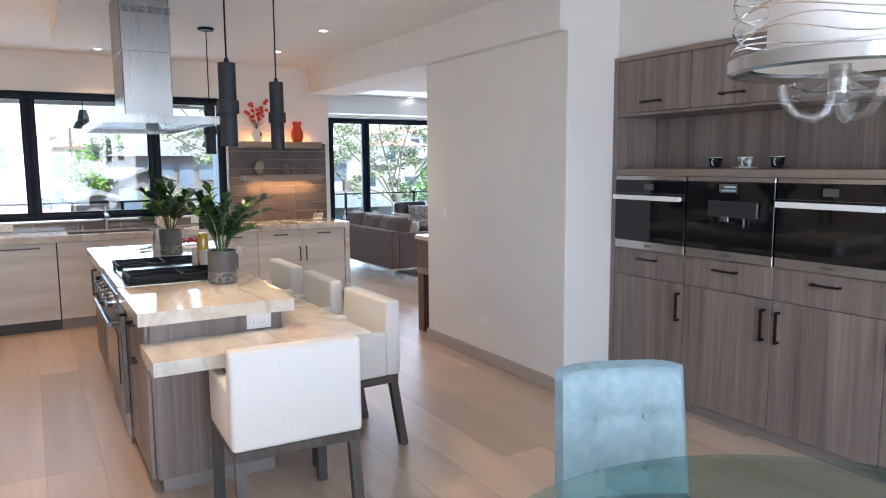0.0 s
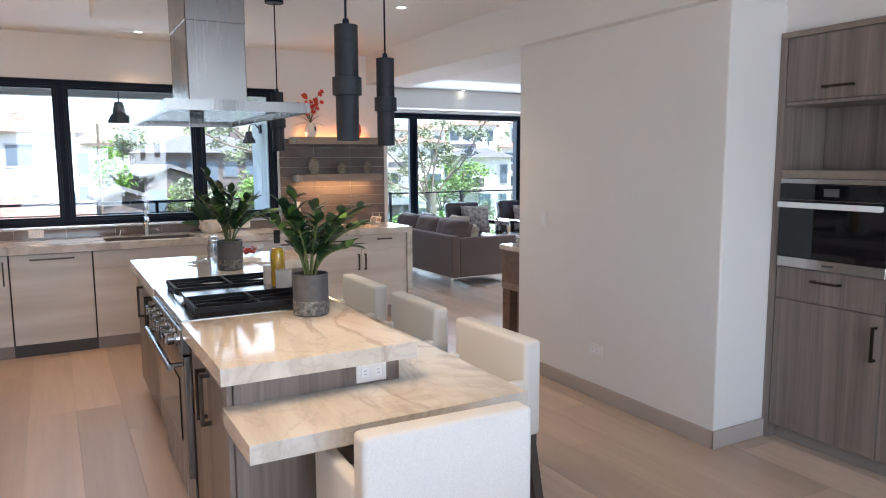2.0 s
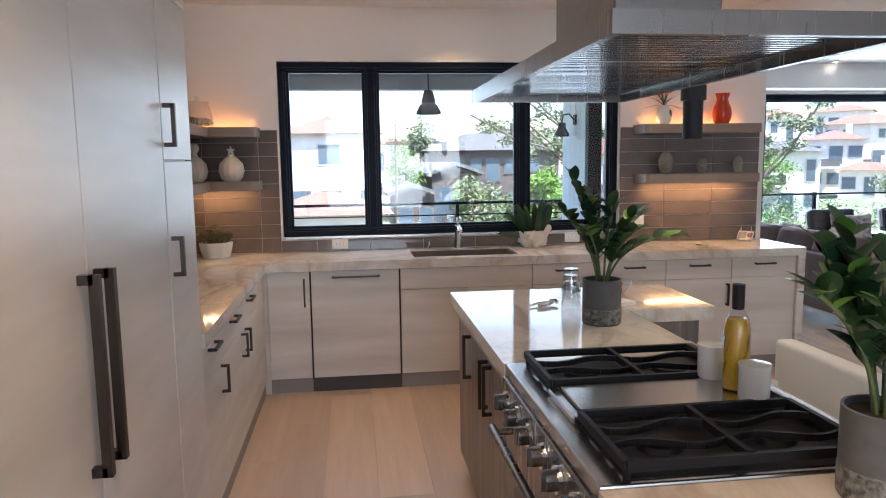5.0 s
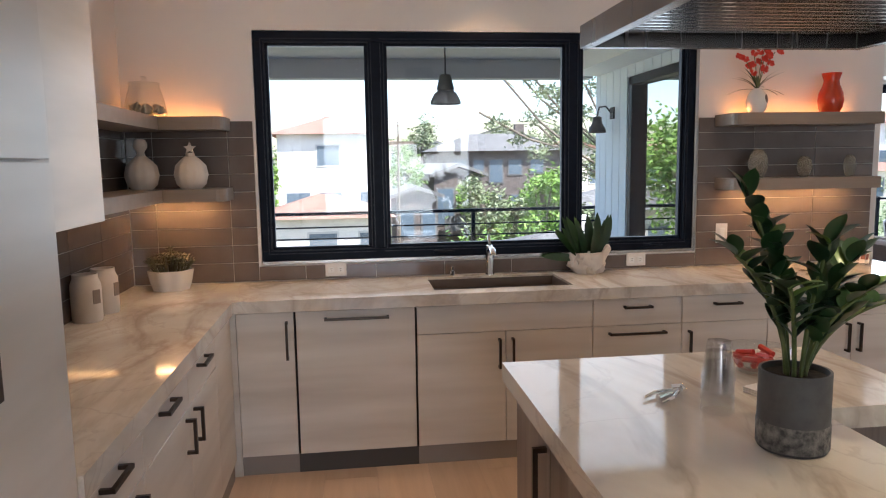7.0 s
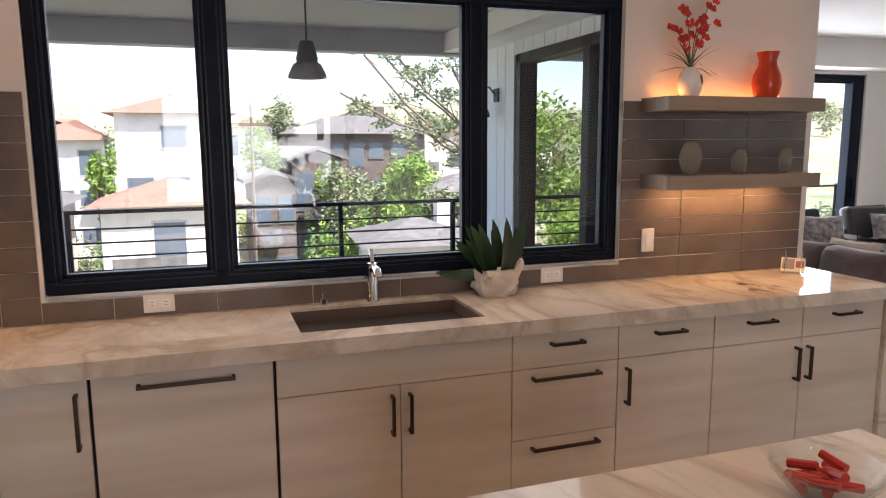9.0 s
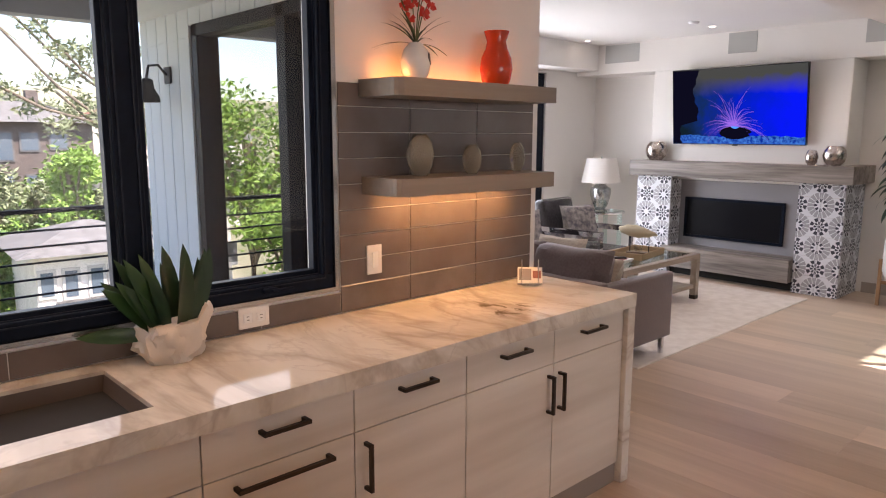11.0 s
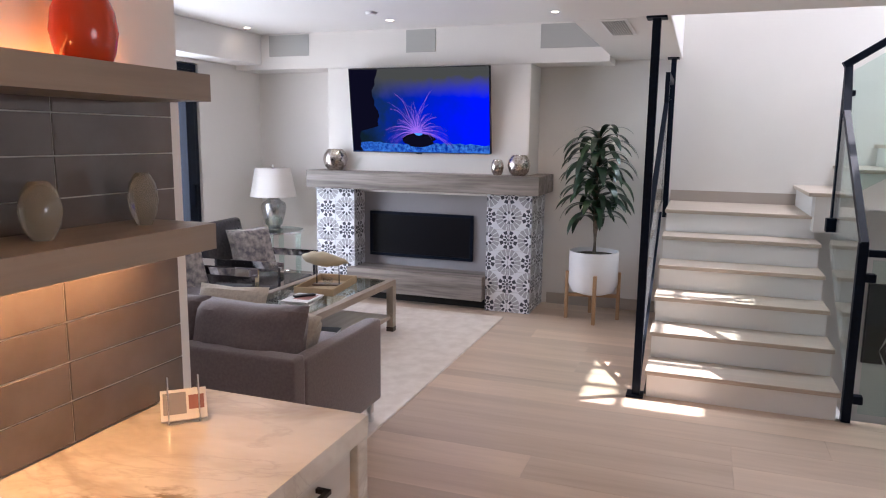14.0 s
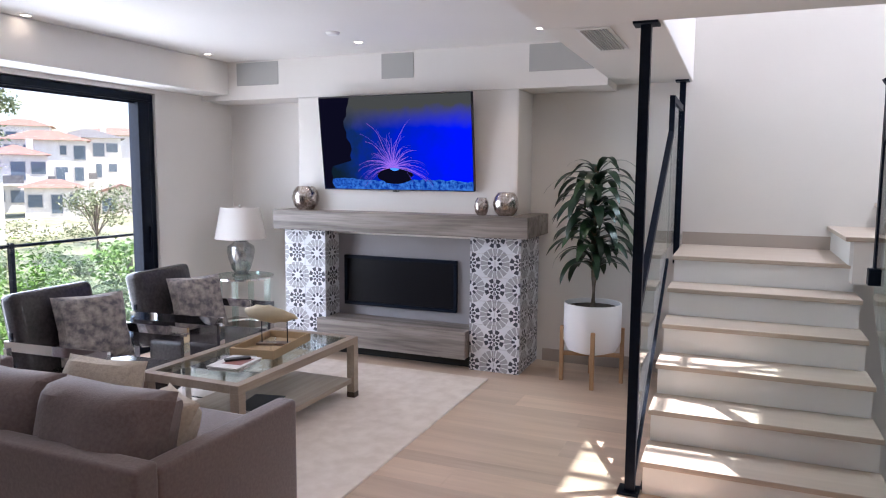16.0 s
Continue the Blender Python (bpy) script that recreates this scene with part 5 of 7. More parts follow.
for i in range(3):
    w = (SL - 0.22) / 3
    y = 0.11 + i * w
    part("seat_cushion", bx(0.12, SD + 0.01, y + 0.003, y + w - 0.003, 0.40, 0.52, 0.035, 3), "grey_fabric", so, smooth=True)
    q = part("back_cushion", pillow_bm(w + 0.04, 0.42, 0.34, 0.035, i), "grey_fabric", so, smooth=True)
    q.matrix_basis = pose(0.25, y + w / 2, 0.635, 16, 0, 90)
bm = bmesh.new()
for y in (0.06, SL - 0.06):
    beam(bm, (0.03, y, 0.14), (SD - 0.03, y, 0.14), 0.03, 0.02)
beam(bm, (0.03, 0.06, 0.14), (0.03, SL - 0.06, 0.14), 0.03, 0.02)
beam(bm, (SD - 0.03, 0.06, 0.14), (SD - 0.03, SL - 0.06, 0.14), 0.03, 0.02)
part("leg_frame", bm, "chrome", so, "polished metal leg frame")
for x in (0.03, SD - 0.03):
    for y in (0.06, SL - 0.06):
        part("leg", bx(x - 0.016, x + 0.016, y - 0.016, y + 0.016, 0.0, 0.13), "chrome", so)


def cushion(at, turn, lean, w, mat, label, seed):
    c = solid("cushion", pillow_bm(w, w, 0.15, 0.02, seed), mat, label, "cushion", smooth=True, group="scatter cushions")
    c.matrix_basis = pose(*at, lean, 0, turn)
    return c


cushion((4.50, 8.70, 0.60), 62, 28, 0.36, "cream_fur", "cream textured cushion on the sofa", 3)
cushion((4.52, 9.10, 0.66), 95, 24, 0.42, "cream_fur", "cream plush cushion on the sofa", 7)
cushion((4.54, 10.0, 0.64), 80, 24, 0.42, "patterned_cushion", "patterned grey cushion on the sofa", 9)


def armchair():
    """Faces -y; chrome side frames with slung arms."""
    c = thing("armchair", "dark leather armchair with flat chrome arm frames", "armchair", group="armchairs by the terrace door")
    part("seat", bx(-0.30, 0.30, -0.36, 0.28, 0.24, 0.43, 0.035, 3), "dark_leather", c, smooth=True)
    b = part("backrest", bx(-0.30, 0.30, -0.07, 0.07, 0.0, 0.56, 0.05, 3), "dark_leather", c, smooth=True)
    b.matrix_basis = pose(0, 0.30, 0.36, -12, 0, 0)
    for s in (-1, 1):
        x = s * 0.335
        f = bmesh.new()
        for q in (((x, -0.36, 0.0), (x, -0.36, 0.60)), ((x, 0.36, 0.0), (x, 0.36, 0.60)), ((x, -0.385, 0.61), (x, 0.385, 0.61)), ((x, -0.36, 0.02), (x, 0.36, 0.02))):
            beam(f, *q, 0.058, 0.024, (1, 0, 0) if q[0][2] == q[1][2] else (0, 1, 0))
        part("arm_frame", f, "chrome", c, "polished flat chrome arm frame")
    for i in range(3):
        part("back_rail", bx(-0.31, 0.31, 0.365, 0.385, 0.40 + i * 0.12, 0.44 + i * 0.12), "black_metal", c)
    return c


ac = armchair()
ac.matrix_basis = pose(6.54, 10.28, 0.012, 0, 0, 6)
copy_thing(ac, pose(5.54, 10.22, 0.012, 0, 0, 4))
cushion((6.60, 10.40, 0.66), -24, -22, 0.42, "patterned_cushion", "grey patterned cushion on the armchair", 1)
cushion((5.60, 10.35, 0.67), -22, -22, 0.44, "patterned_cushion", "grey patterned cushion on the armchair", 5)

ct = thing("coffee_table", "pale wood coffee table with a glass top and lower shelf", "coffee table", (5.50, 9.14, 0.012))
CL, CW, CH = 1.35, 0.73, 0.45
for x in (0.03, CL - 0.03):
    for y in (0.03, CW - 0.03):
        lg = part("leg", bx(x - 0.03, x + 0.03, y - 0.03, y + 0.03, 0.04, CH - 0.05), "table_wood", ct)
        part("foot_cap", bx(x - 0.031, x + 0.031, y - 0.031, y + 0.031, 0.0, 0.04), "bronze", lg)
for q in ((0, CL, 0, 0.06), (0, CL, CW - 0.06, CW), (0, 0.06, 0.06, CW - 0.06), (CL - 0.06, CL, 0.06, CW - 0.06)):
    part("top_rail", bx(*q, CH - 0.05, CH, 0.002), "table_wood", ct)
part("glass_top", bx(0.055, CL - 0.055, 0.055, CW - 0.055, CH - 0.012, CH - 0.002), "rail_glass", ct, "clear inset glass")
part("lower_shelf", bx(0.0601, CL - 0.0601, 0.02, CW - 0.02, 0.11, 0.145, 0.002), "table_wood", ct)
CZ = 0.012 + CH
ty = thing("tray", "woven wooden tray with raised rim", "tray", (6.30, 9.50, CZ - 0.0015), 8)
part("bottom", bx(-0.26, 0.26, -0.15, 0.15, 0.0, 0.012, 0.003), "wicker", ty)
for q in ((-0.26, 0.26, -0.16, -0.148), (-0.26, 0.26, 0.148, 0.16), (-0.272, -0.26, -0.16, 0.16), (0.26, 0.272, -0.16, 0.16)):
    part("rim", bx(*q, 0.0, 0.06, 0.003), "wicker", ty)
bird = thing("shell_ornament", "pale shell ornament on a thin black stand", "ornament", (6.36, 9.52, CZ + 0.011), 108)
part("base", bx(-0.12, 0.12, -0.04, 0.04, 0, 0.014, 0.003), "console_wood", bird)
for x in (-0.09, 0.09):
    part("stand", cyl((x, 0, 0.014), (x, 0, 0.17), 0.004, 8), "black_metal", bird)
bm = bmesh.new()
bmesh.ops.create_icosphere(bm, subdivisions=3, radius=1.0)
for v in bm.verts:
    k = 1 - 0.55 * max(0.0, -v.co.x)
    v.co = Vector((v.co.x * 0.19 + 0.02, v.co.y * 0.05 * k, v.co.z * 0.06 * k + 0.21 + 0.02 * v.co.x + 0.006 * math.sin(v.co.x * 14)))
part("shell", bm, "shell", bird, smooth=True)
solid("glass_bowl", lathe([(0, 0), (0.025, 0), (0.006, 0.01), (0.006, 0.04), (0.035, 0.06), (0.04, 0.10), (0.038, 0.10), (0.03, 0.062), (0, 0.05)], 24), "thin_glass", "small clear stemmed glass in the tray", "glass", smooth=True, at=(6.18, 9.42, CZ + 0.011))
for i, (x, y, t, mt, zz) in enumerate(((5.85, 9.45, 10, "paper", 0.0), (5.87, 9.47, 22, "print_grey", 0.009), (5.84, 9.44, 4, "paper", 0.018))):
    b = thing("magazine", "stacked glossy magazine on the coffee table", "magazine", (x, y, CZ - 0.0015 + zz), t, "magazines")
    part("pages", bx(-0.14, 0.14, -0.105, 0.105, 0, 0.0075), "paper", b)
    part("cover", bx(-0.141, 0.141, -0.106, 0.106, 0.0076, 0.0088), mt, b)
    part("picture", bx(-0.06, 0.10, -0.08, 0.05, 0.0089, 0.0093 if i < 2 else 0.0096), "print_red" if i == 2 else "print_black", b)
solid("remote_control", bx(-0.025, 0.025, -0.08, 0.08, 0, 0.014, 0.004, 2), "print_black", "small dark remote on the magazines", "remote", at=(5.88, 9.45, CZ + 0.0262), turn=50)
b = thing("book", "black hardback on the table's lower shelf", "book", (5.98, 9.36, 0.157), 12)
part("pages", bx(-0.15, 0.15, -0.10, 0.10, 0.003, 0.035), "paper", b)
part("cover", box(bx(-0.155, 0.155, -0.105, 0.105, 0.0355, 0.039), -0.155, 0.155, -0.105, 0.105, 0.0, 0.0028), "print_black", b)

st = thing("side_table", "round glass side table on clear acrylic legs", "side table", (7.95, 11.05, 0))
part("glass_top", lathe([(0, 0.635), (0.29, 0.635), (0.295, 0.64), (0.29, 0.65), (0, 0.65)], 40), "rail_glass", st, smooth=True)
part("rim", lathe([(0.294, 0.634), (0.302, 0.634), (0.302, 0.651), (0.294, 0.651)], 40), "chrome", st, smooth=True)
for a in (0, 90, 180, 270):
    x, y = 0.24 * math.cos(radians(a + 20)), 0.24 * math.sin(radians(a + 20))
    part("leg", bx(x - 0.022, x + 0.022, y - 0.022, y + 0.022, 0, 0.634, 0.002), "rail_glass", st, "clear acrylic leg")
part("lower_ring", lathe([(0.24, 0.15), (0.255, 0.15), (0.255, 0.17), (0.24, 0.17)], 40), "chrome", st, smooth=True)
tl = thing("table_lamp", "silver urn table lamp with a white drum shade", "lamp", (7.98, 11.09, 0.651))
tl.scale = (1.2, 1.2, 1.0)
part("foot", lathe([(0, 0), (0.075, 0), (0.08, 0.012), (0.055, 0.025), (0, 0.026)], 32), "silver_leaf", tl, smooth=True)
part("urn", lathe([(0.05, 0.024), (0.075, 0.06), (0.10, 0.16), (0.112, 0.24), (0.105, 0.285), (0.07, 0.31), (0.055, 0.33), (0.06, 0.345), (0, 0.346)], 36), "silver_leaf", tl, smooth=True)
part("neck", cyl((0, 0, 0.346), (0, 0, 0.40), 0.012, 12), "chrome", tl)
part("shade", lathe([(0.205, 0.36), (0.155, 0.665), (0.152, 0.665), (0.202, 0.36)], 44), "lamp_shade", tl, "white fabric shade", smooth=True)
part("finial", lathe([(0, 0.66), (0.008, 0.66), (0.012, 0.68), (0.006, 0.695), (0, 0.70)], 14), "chrome", tl)

cn = thing("console_table", "dark wood console with a pale stone top", "console", (0, 0, 0))
part("top", bx(3.02, 3.70, 5.46, 5.80, 0.86, 0.90, 0.004), "marble", cn)
part("apron", bx(3.04, 3.68, 5.47, 5.79, 0.60, 0.859, 0.003), "console_wood", cn)
part("band", bx(3.038, 3.682, 5.468, 5.792, 0.545, 0.599, 0.003), "shelf_wood", cn)
for x in (3.045, 3.57):
    part("leg", bx(x, x + 0.105, 5.68, 5.785, 0, 0.544, 0.003), "console_wood", cn)
    part("leg", bx(x, x + 0.105, 5.475, 5.58, 0, 0.544, 0.003), "console_wood", cn)

# ---- stairs ----
sr = thing("staircase", "white-riser stairs with pale oak treads and a landing", "stairs")
RISE, GO, ST0, SA, SB = 0.183, 0.30, 6.03, 5.88, 7.01
for i in range(6):
    x = ST0 + GO * i
    z = RISE * (i + 1)
    x1 = x + GO + 0.03 if i < 5 else EX - 0.002
    part("riser", bx(x + 0.028, x + 0.05, SA + 0.012, SB - 0.012, z - RISE, z - 0.031), "white_trim", sr)
    part("tread", bx(x, x1, SA, SB, z - 0.03, z, 0.006, 2), "oak_tread", sr)
bm = bmesh.new()
pts = [(ST0 + 0.05, -0.2)] + [q for i in range(6) for q in ((ST0 + 0.05 + GO * i, RISE * (i + 1) - 0.032), (ST0 + 0.05 + GO * (i + 1), RISE * (i + 1) - 0.032))] + [(ST0 + 0.05 + GO * 6, -0.2)]
a = [bm.verts.new((x, SA + 0.014, z)) for x, z in pts]
b = [bm.verts.new((x, SB - 0.014, z)) for x, z in pts]
bm.faces.new(a)
bm.faces.new(b[::-1])
for i in range(len(pts)):
    j = (i + 1) % len(pts)
    bm.faces.new((a[i], a[j], b[j], b[i]))
part("carcase", bm, "wall_paint", sr)
part("landing_board", bx(EX - 0.014, EX - 0.001, SA, SB, 1.099, 1.20), "trim_paint", sr)
part("landing_block", bx(ST0 + GO * 6, EX - 0.003, SA + 0.014, SB - 0.014, 0.0, 1.066), "wall_paint", sr)
for i in range(6):
    y1 = SA + 0.09 - GO * i
    z = RISE * (i + 7)
    part("upper_tread", bx(7.42, EX - 0.002, y1 - GO - 0.03, y1, z - 0.03, z, 0.006, 2), "oak_tread", sr)
    part("upper_riser", bx(7.44, EX - 0.003, y1 - 0.05, y1 - 0.028, z - RISE, z - 0.031), "white_trim", sr)
    part("upper_string", bx(7.44, EX - 0.003, y1 - GO - 0.028, y1 - 0.051, z - 0.30, z - 0.031), "wall_paint", sr)


def bar(bm, a, b, w=0.05, h=0.05):
    return beam(bm, a, b, w, h, (0, 0, 1) if abs(b[2] - a[2]) < abs(b[0] - a[0]) + abs(b[1] - a[1]) else (0, 1, 0))


rl = thing("stair_railing", "black metal stair railing with clear glass panels and tall posts", "railing")
part("post", bar(bmesh.new(), (6.055, 7.06, 0.012), (6.055, 7.06, DROP - 0.012), 0.05, 0.05), "black_metal", rl)
part("base_plate", bx(5.995, 6.115, 7.0 + 0.012, 7.12, 0.0, 0.012), "black_metal", rl)
part("top_plate", bx(5.995, 6.115, 7.0, 7.12, DROP - 0.012, DROP - 0.0005), "black_metal", rl)
part("post", bar(bmesh.new(), (8.33, 7.045, 0.95), (8.33, 7.045, DROP - 0.012), 0.045, 0.045), "black_metal", rl)
part("top_plate", bx(8.27, 8.39, 7.0, 7.10, DROP - 0.012, DROP - 0.0005), "black_metal", rl)
part("handrail", bar(bmesh.new(), (6.08, 7.052, 1.0), (7.56, 7.052, 1.95), 0.035, 0.05), "black_metal", rl)
part("handrail", bar(bmesh.new(), (7.555, 7.052, 1.94), (7.555, 7.052, 2.20), 0.05, 0.035), "black_metal", rl)
part("handrail", bar(bmesh.new(), (7.531, 7.052, 2.18), (8.31, 7.052, 2.18), 0.035, 0.045), "black_metal", rl)


def glass_panel(x0, x1, za, zb, zc, zd, y):
    bm = bmesh.new()
    v = [bm.verts.new(p) for yy in (y - 0.006, y + 0.006) for p in ((x0, yy, za), (x1, yy, zb), (x1, yy, zc), (x0, yy, zd))]
    for f in ((0, 1, 2, 3), (7, 6, 5, 4), (0, 4, 5, 1), (1, 5, 6, 2), (2, 6, 7, 3), (3, 7, 4, 0)):
        bm.faces.new([v[i] for i in f])
    return bm


part("glass_panel", glass_panel(6.09, 7.53, 0.12, 1.06, 1.90, 0.97, 7.052), "rail_glass", rl)
part("glass_panel", glass_panel(7.60, 8.30, 1.14, 1.14, 2.15, 2.15, 7.052), "rail_glass", rl)
part("base_rail", bar(bmesh.new(), (6.08, 7.052, 0.07), (7.57, 7.052, 1.06), 0.03, 0.03), "black_metal", rl)
part("post", bar(bmesh.new(), (6.07, 5.84, -0.2), (6.07, 5.84, 1.09), 0.05, 0.05), "black_metal", rl)
part("post", bar(bmesh.new(), (7.16, 5.83, 1.04), (7.16, 5.83, 2.20), 0.045, 0.045), "black_metal", rl)
part("clamp", bx(7.125, 7.195, 5.80, 5.879, 1.02, 1.12, 0.004), "black_metal", rl)
part("clamp", bx(7.10, 7.22, 5.78, 5.81, 1.98, 2.02, 0.004), "black_metal", rl)
part("handrail", bar(bmesh.new(), (6.045, 5.84, 1.08), (7.0, 5.84, 1.86), 0.04, 0.05), "black_metal", rl)
part("handrail", bar(bmesh.new(), (7.0, 5.84, 1.86), (7.16, 5.83, 2.18), 0.04, 0.05), "black_metal", rl)
part("glass_panel", glass_panel(6.10, 7.13, 0.16, 0.92, 1.90, 1.06, 5.84), "rail_glass", rl)
part("handrail", beam(bmesh.new(), (7.16, 5.86, 2.19), (7.42, 3.6, 3.66), 0.04, 0.05), "black_metal", rl)
bm = bmesh.new()
v = [bm.verts.new((7.40 + dx, y, z)) for dx in (-0.006, 0.006) for y, z in ((5.80, 1.20), (3.7, 2.55), (3.7, 3.5), (5.80, 2.15))]
for f in ((0, 1, 2, 3), (7, 6, 5, 4), (0, 4, 5, 1), (1, 5, 6, 2), (2, 6, 7, 3), (3, 7, 4, 0)):
    bm.faces.new([v[i] for i in f])
part("glass_panel", bm, "rail_glass", rl)
part("level_rail", bar(bmesh.new(), (6.07, 5.81, 1.03), (6.07, 3.6, 1.03), 0.04, 0.04), "black_metal", rl)
part("level_glass", bx(6.064, 6.076, 3.62, 5.78, 0.06, 0.99), "rail_glass", rl)
for z in (0.12, 0.86):
    part("clamp", bx(6.045, 6.10, 5.76, 5.814, z, z + 0.05, 0.004), "black_metal", rl)
ar = thing("wall_art", "black picture of a pale palm frond on the lower stair wall", "picture", (EX - 0.03, 4.75, -0.28))
part("panel", bx(0, 0.029, -0.55, 0.55, 0, 0.72), "print_black", ar)
for i in range(18):
    s = i / 17
    y0, z0 = 0.42 - 0.75 * s, 0.12 + 0.42 * s - 0.25 * s * s
    for d in (-1, 1):
        bm = bmesh.new()
        tip = Vector((-0.002, y0 - 0.10 - 0.05 * (1 - s), z0 + d * 0.26 * (1 - 0.6 * s)))
        q = Vector((-0.002, y0, z0))
        m = (q + tip) / 2 + Vector((0, 0.02, 0.0))
        bm.faces.new([bm.verts.new(c) for c in (q, m + Vector((0, 0.012, 0)), tip, m - Vector((0, 0.012, 0)))])
        part("frond", bm, "paper", ar)
fr = thing("picture_frame", "gilt picture frame on the upper stair wall", "picture", (8.43, 4.55, 2.35))
for q in ((-0.4, 0.4, 0, 0.05), (-0.4, 0.4, 0.85, 0.9), (-0.4, -0.35, 0.05, 0.85), (0.35, 0.4, 0.05, 0.85)):
    part("moulding", bx(-0.02, 0.018, *q, 0.004), "gold_frame", fr)
part("canvas", bx(-0.004, 0.018, -0.35, 0.35, 0.05, 0.85), "paper", fr)

# ---- dining corner ----
dt = thing("dining_table", "round greenish glass dining table on a dark pedestal", "table", (1.15, 0.55, 0))
part("glass_top", lathe([(0, 0.735), (0.835, 0.735), (0.842, 0.7415), (0.835, 0.748), (0, 0.748)], 72), "table_glass", dt, smooth=True)
part("pedestal", lathe([(0, 0), (0.28, 0), (0.28, 0.03), (0.10, 0.06), (0.08, 0.4), (0.14, 0.72), (0, 0.734)], 40), "leg_wood", dt, smooth=True)
dc = thing("dining_chair", "aqua leather dining chair with a tufted tall back", "chair", (1.50, 1.50, 0), 157)
bm = bmesh.new()
NU, NV = 22, 26
SEAMX, SEAMZ = (-0.082, 0.082), (0.165, 0.335)
shell_ = {}
for side in (-1, 1):
    for i in range(NU + 1):
        for j in range(NV + 1):
            u, v = 2 * i / NU - 1, j / NV
            x = u * (0.232 - 0.012 * v)
            z = 0.52 * v - 0.022 * v * abs(u) ** 5
            edge = max(0.0, 1 - u ** 8) ** 0.5 * max(0.0, 1 - (2 * v - 1) ** 10) ** 0.5
            dent = max([math.exp(-((x - q) / 0.011) ** 2) for q in SEAMX] + [math.exp(-((z - q) / 0.011) ** 2) for q in SEAMZ])
            knob_ = max(math.exp(-((x - q) ** 2 + (z - w) ** 2) / 0.0009) for q in SEAMX for w in SEAMZ)
            deep = 0.042 * edge - (0.006 * dent + 0.014 * knob_) * (1 if side == 1 else 0)
            if side == 1 and edge == 0:
                shell_[side, i, j] = shell_[-1, i, j]
            else:
                shell_[side, i, j] = bm.verts.new((x, side * deep + 0.03 * u * u, z))
for side in (-1, 1):
    for i in range(NU):
        for j in range(NV):
            f = [shell_[side, i, j], shell_[side, i + 1, j], shell_[side, i + 1, j + 1], shell_[side, i, j + 1]]
            bm.faces.new(f if side == -1 else f[::-1])
bk = part("backrest", bm, "aqua_leather", dc, "tufted aqua leather back", smooth=True)
bk.matrix_basis = pose(0, -0.20, 0.38, 7, 0, 0)
for x in SEAMX:
    for z in SEAMZ:
        part("tuft", lathe([(0, 0.034), (0.007, 0.032), (0.010, 0.026)], 14), "aqua_leather", bk).matrix_basis = pose(x, 0.002, z, -90, 0, 0)
part("seat", bx(-0.225, 0.225, -0.20, 0.24, 0.36, 0.47, 0.03, 3), "aqua_leather", dc, smooth=True)
for x in (-0.18, 0.18):
    for y in (-0.19, 0.20):
        part("leg", cyl((x, y, 0.37), (x * 1.1, y * 1.12, 0), 0.015, 12), "chrome", dc)
cd = thing("chandelier", "silver drum chandelier with crossed wire bands and clear crystal arms", "chandelier", (1.115, 0.755, 1.705))
DR, IR = 0.170, 0.112
part("lower_ring", lathe([(DR - 0.034, -0.004), (DR - 0.004, -0.012), (DR + 0.003, -0.008), (DR + 0.003, 0.012), (DR - 0.006, 0.016), (DR - 0.034, 0.004)], 64), "steel_flat", cd, smooth=True)
part("diffuser", lathe([(0, 0.002), (DR - 0.035, 0.002), (DR - 0.035, 0.006), (0, 0.006)], 48), "lamp_shade", cd, "frosted white diffuser", smooth=True)
part("drum", lathe([(IR, 0.018), (IR, 0.26), (IR - 0.002, 0.26), (IR - 0.002, 0.018)], 64), "lamp_shade", cd, "white inner drum", smooth=True)
part("upper_ring", lathe([(DR - 0.02, 0.262), (DR + 0.002, 0.262), (DR + 0.002, 0.278), (DR - 0.02, 0.278)], 64), "steel_flat", cd, smooth=True)
for i in range(15):
    ring = []
    for k in range(49):
        a = 2 * math.pi * k / 48
        ring.append(((DR - 0.004) * math.cos(a), (DR - 0.004) * math.sin(a), 0.024 + i * 0.016 + (0.011 if i % 2 else 0.007) * math.sin(a * (3 + i % 3) + i * 1.7)))
    part("wire_band", tube(ring, 0.0016, 5), "chrome", cd)
for i in range(10):
    a = 2 * math.pi * i / 10
    part("crystal_bead", lathe([(0, -0.012), (0.008, -0.004), (0.009, 0.002), (0, 0.012)], 8, ((DR - 0.012) * math.cos(a), (DR - 0.012) * math.sin(a), 0.05 + 0.05 * (i % 4))), "thin_glass", cd)
part("stem", cyl((0, 0, -0.045), (0, 0, 0.60), 0.017, 16), "steel_flat", cd)
part("rod_canopy", lathe([(0, 0.948), (0.06, 0.948), (0.06, 0.974), (0, 0.974)], 28), "steel_flat", cd)
part("rod", cyl((0, 0, 0.60), (0, 0, 0.949), 0.008, 10), "steel_flat", cd)
for z, r_ in ((-0.030, 0.072), (-0.048, 0.066)):
    part("crystal_dish", lathe([(0.017, z - 0.012), (0.045, z - 0.010), (r_, z - 0.002), (r_ + 0.001, z + 0.004), (0.040, z + 0.010), (0.018, z + 0.022)], 28, ribs=14, rib_depth=0.04), "thin_glass", cd, "clear cut crystal dish", smooth=True)
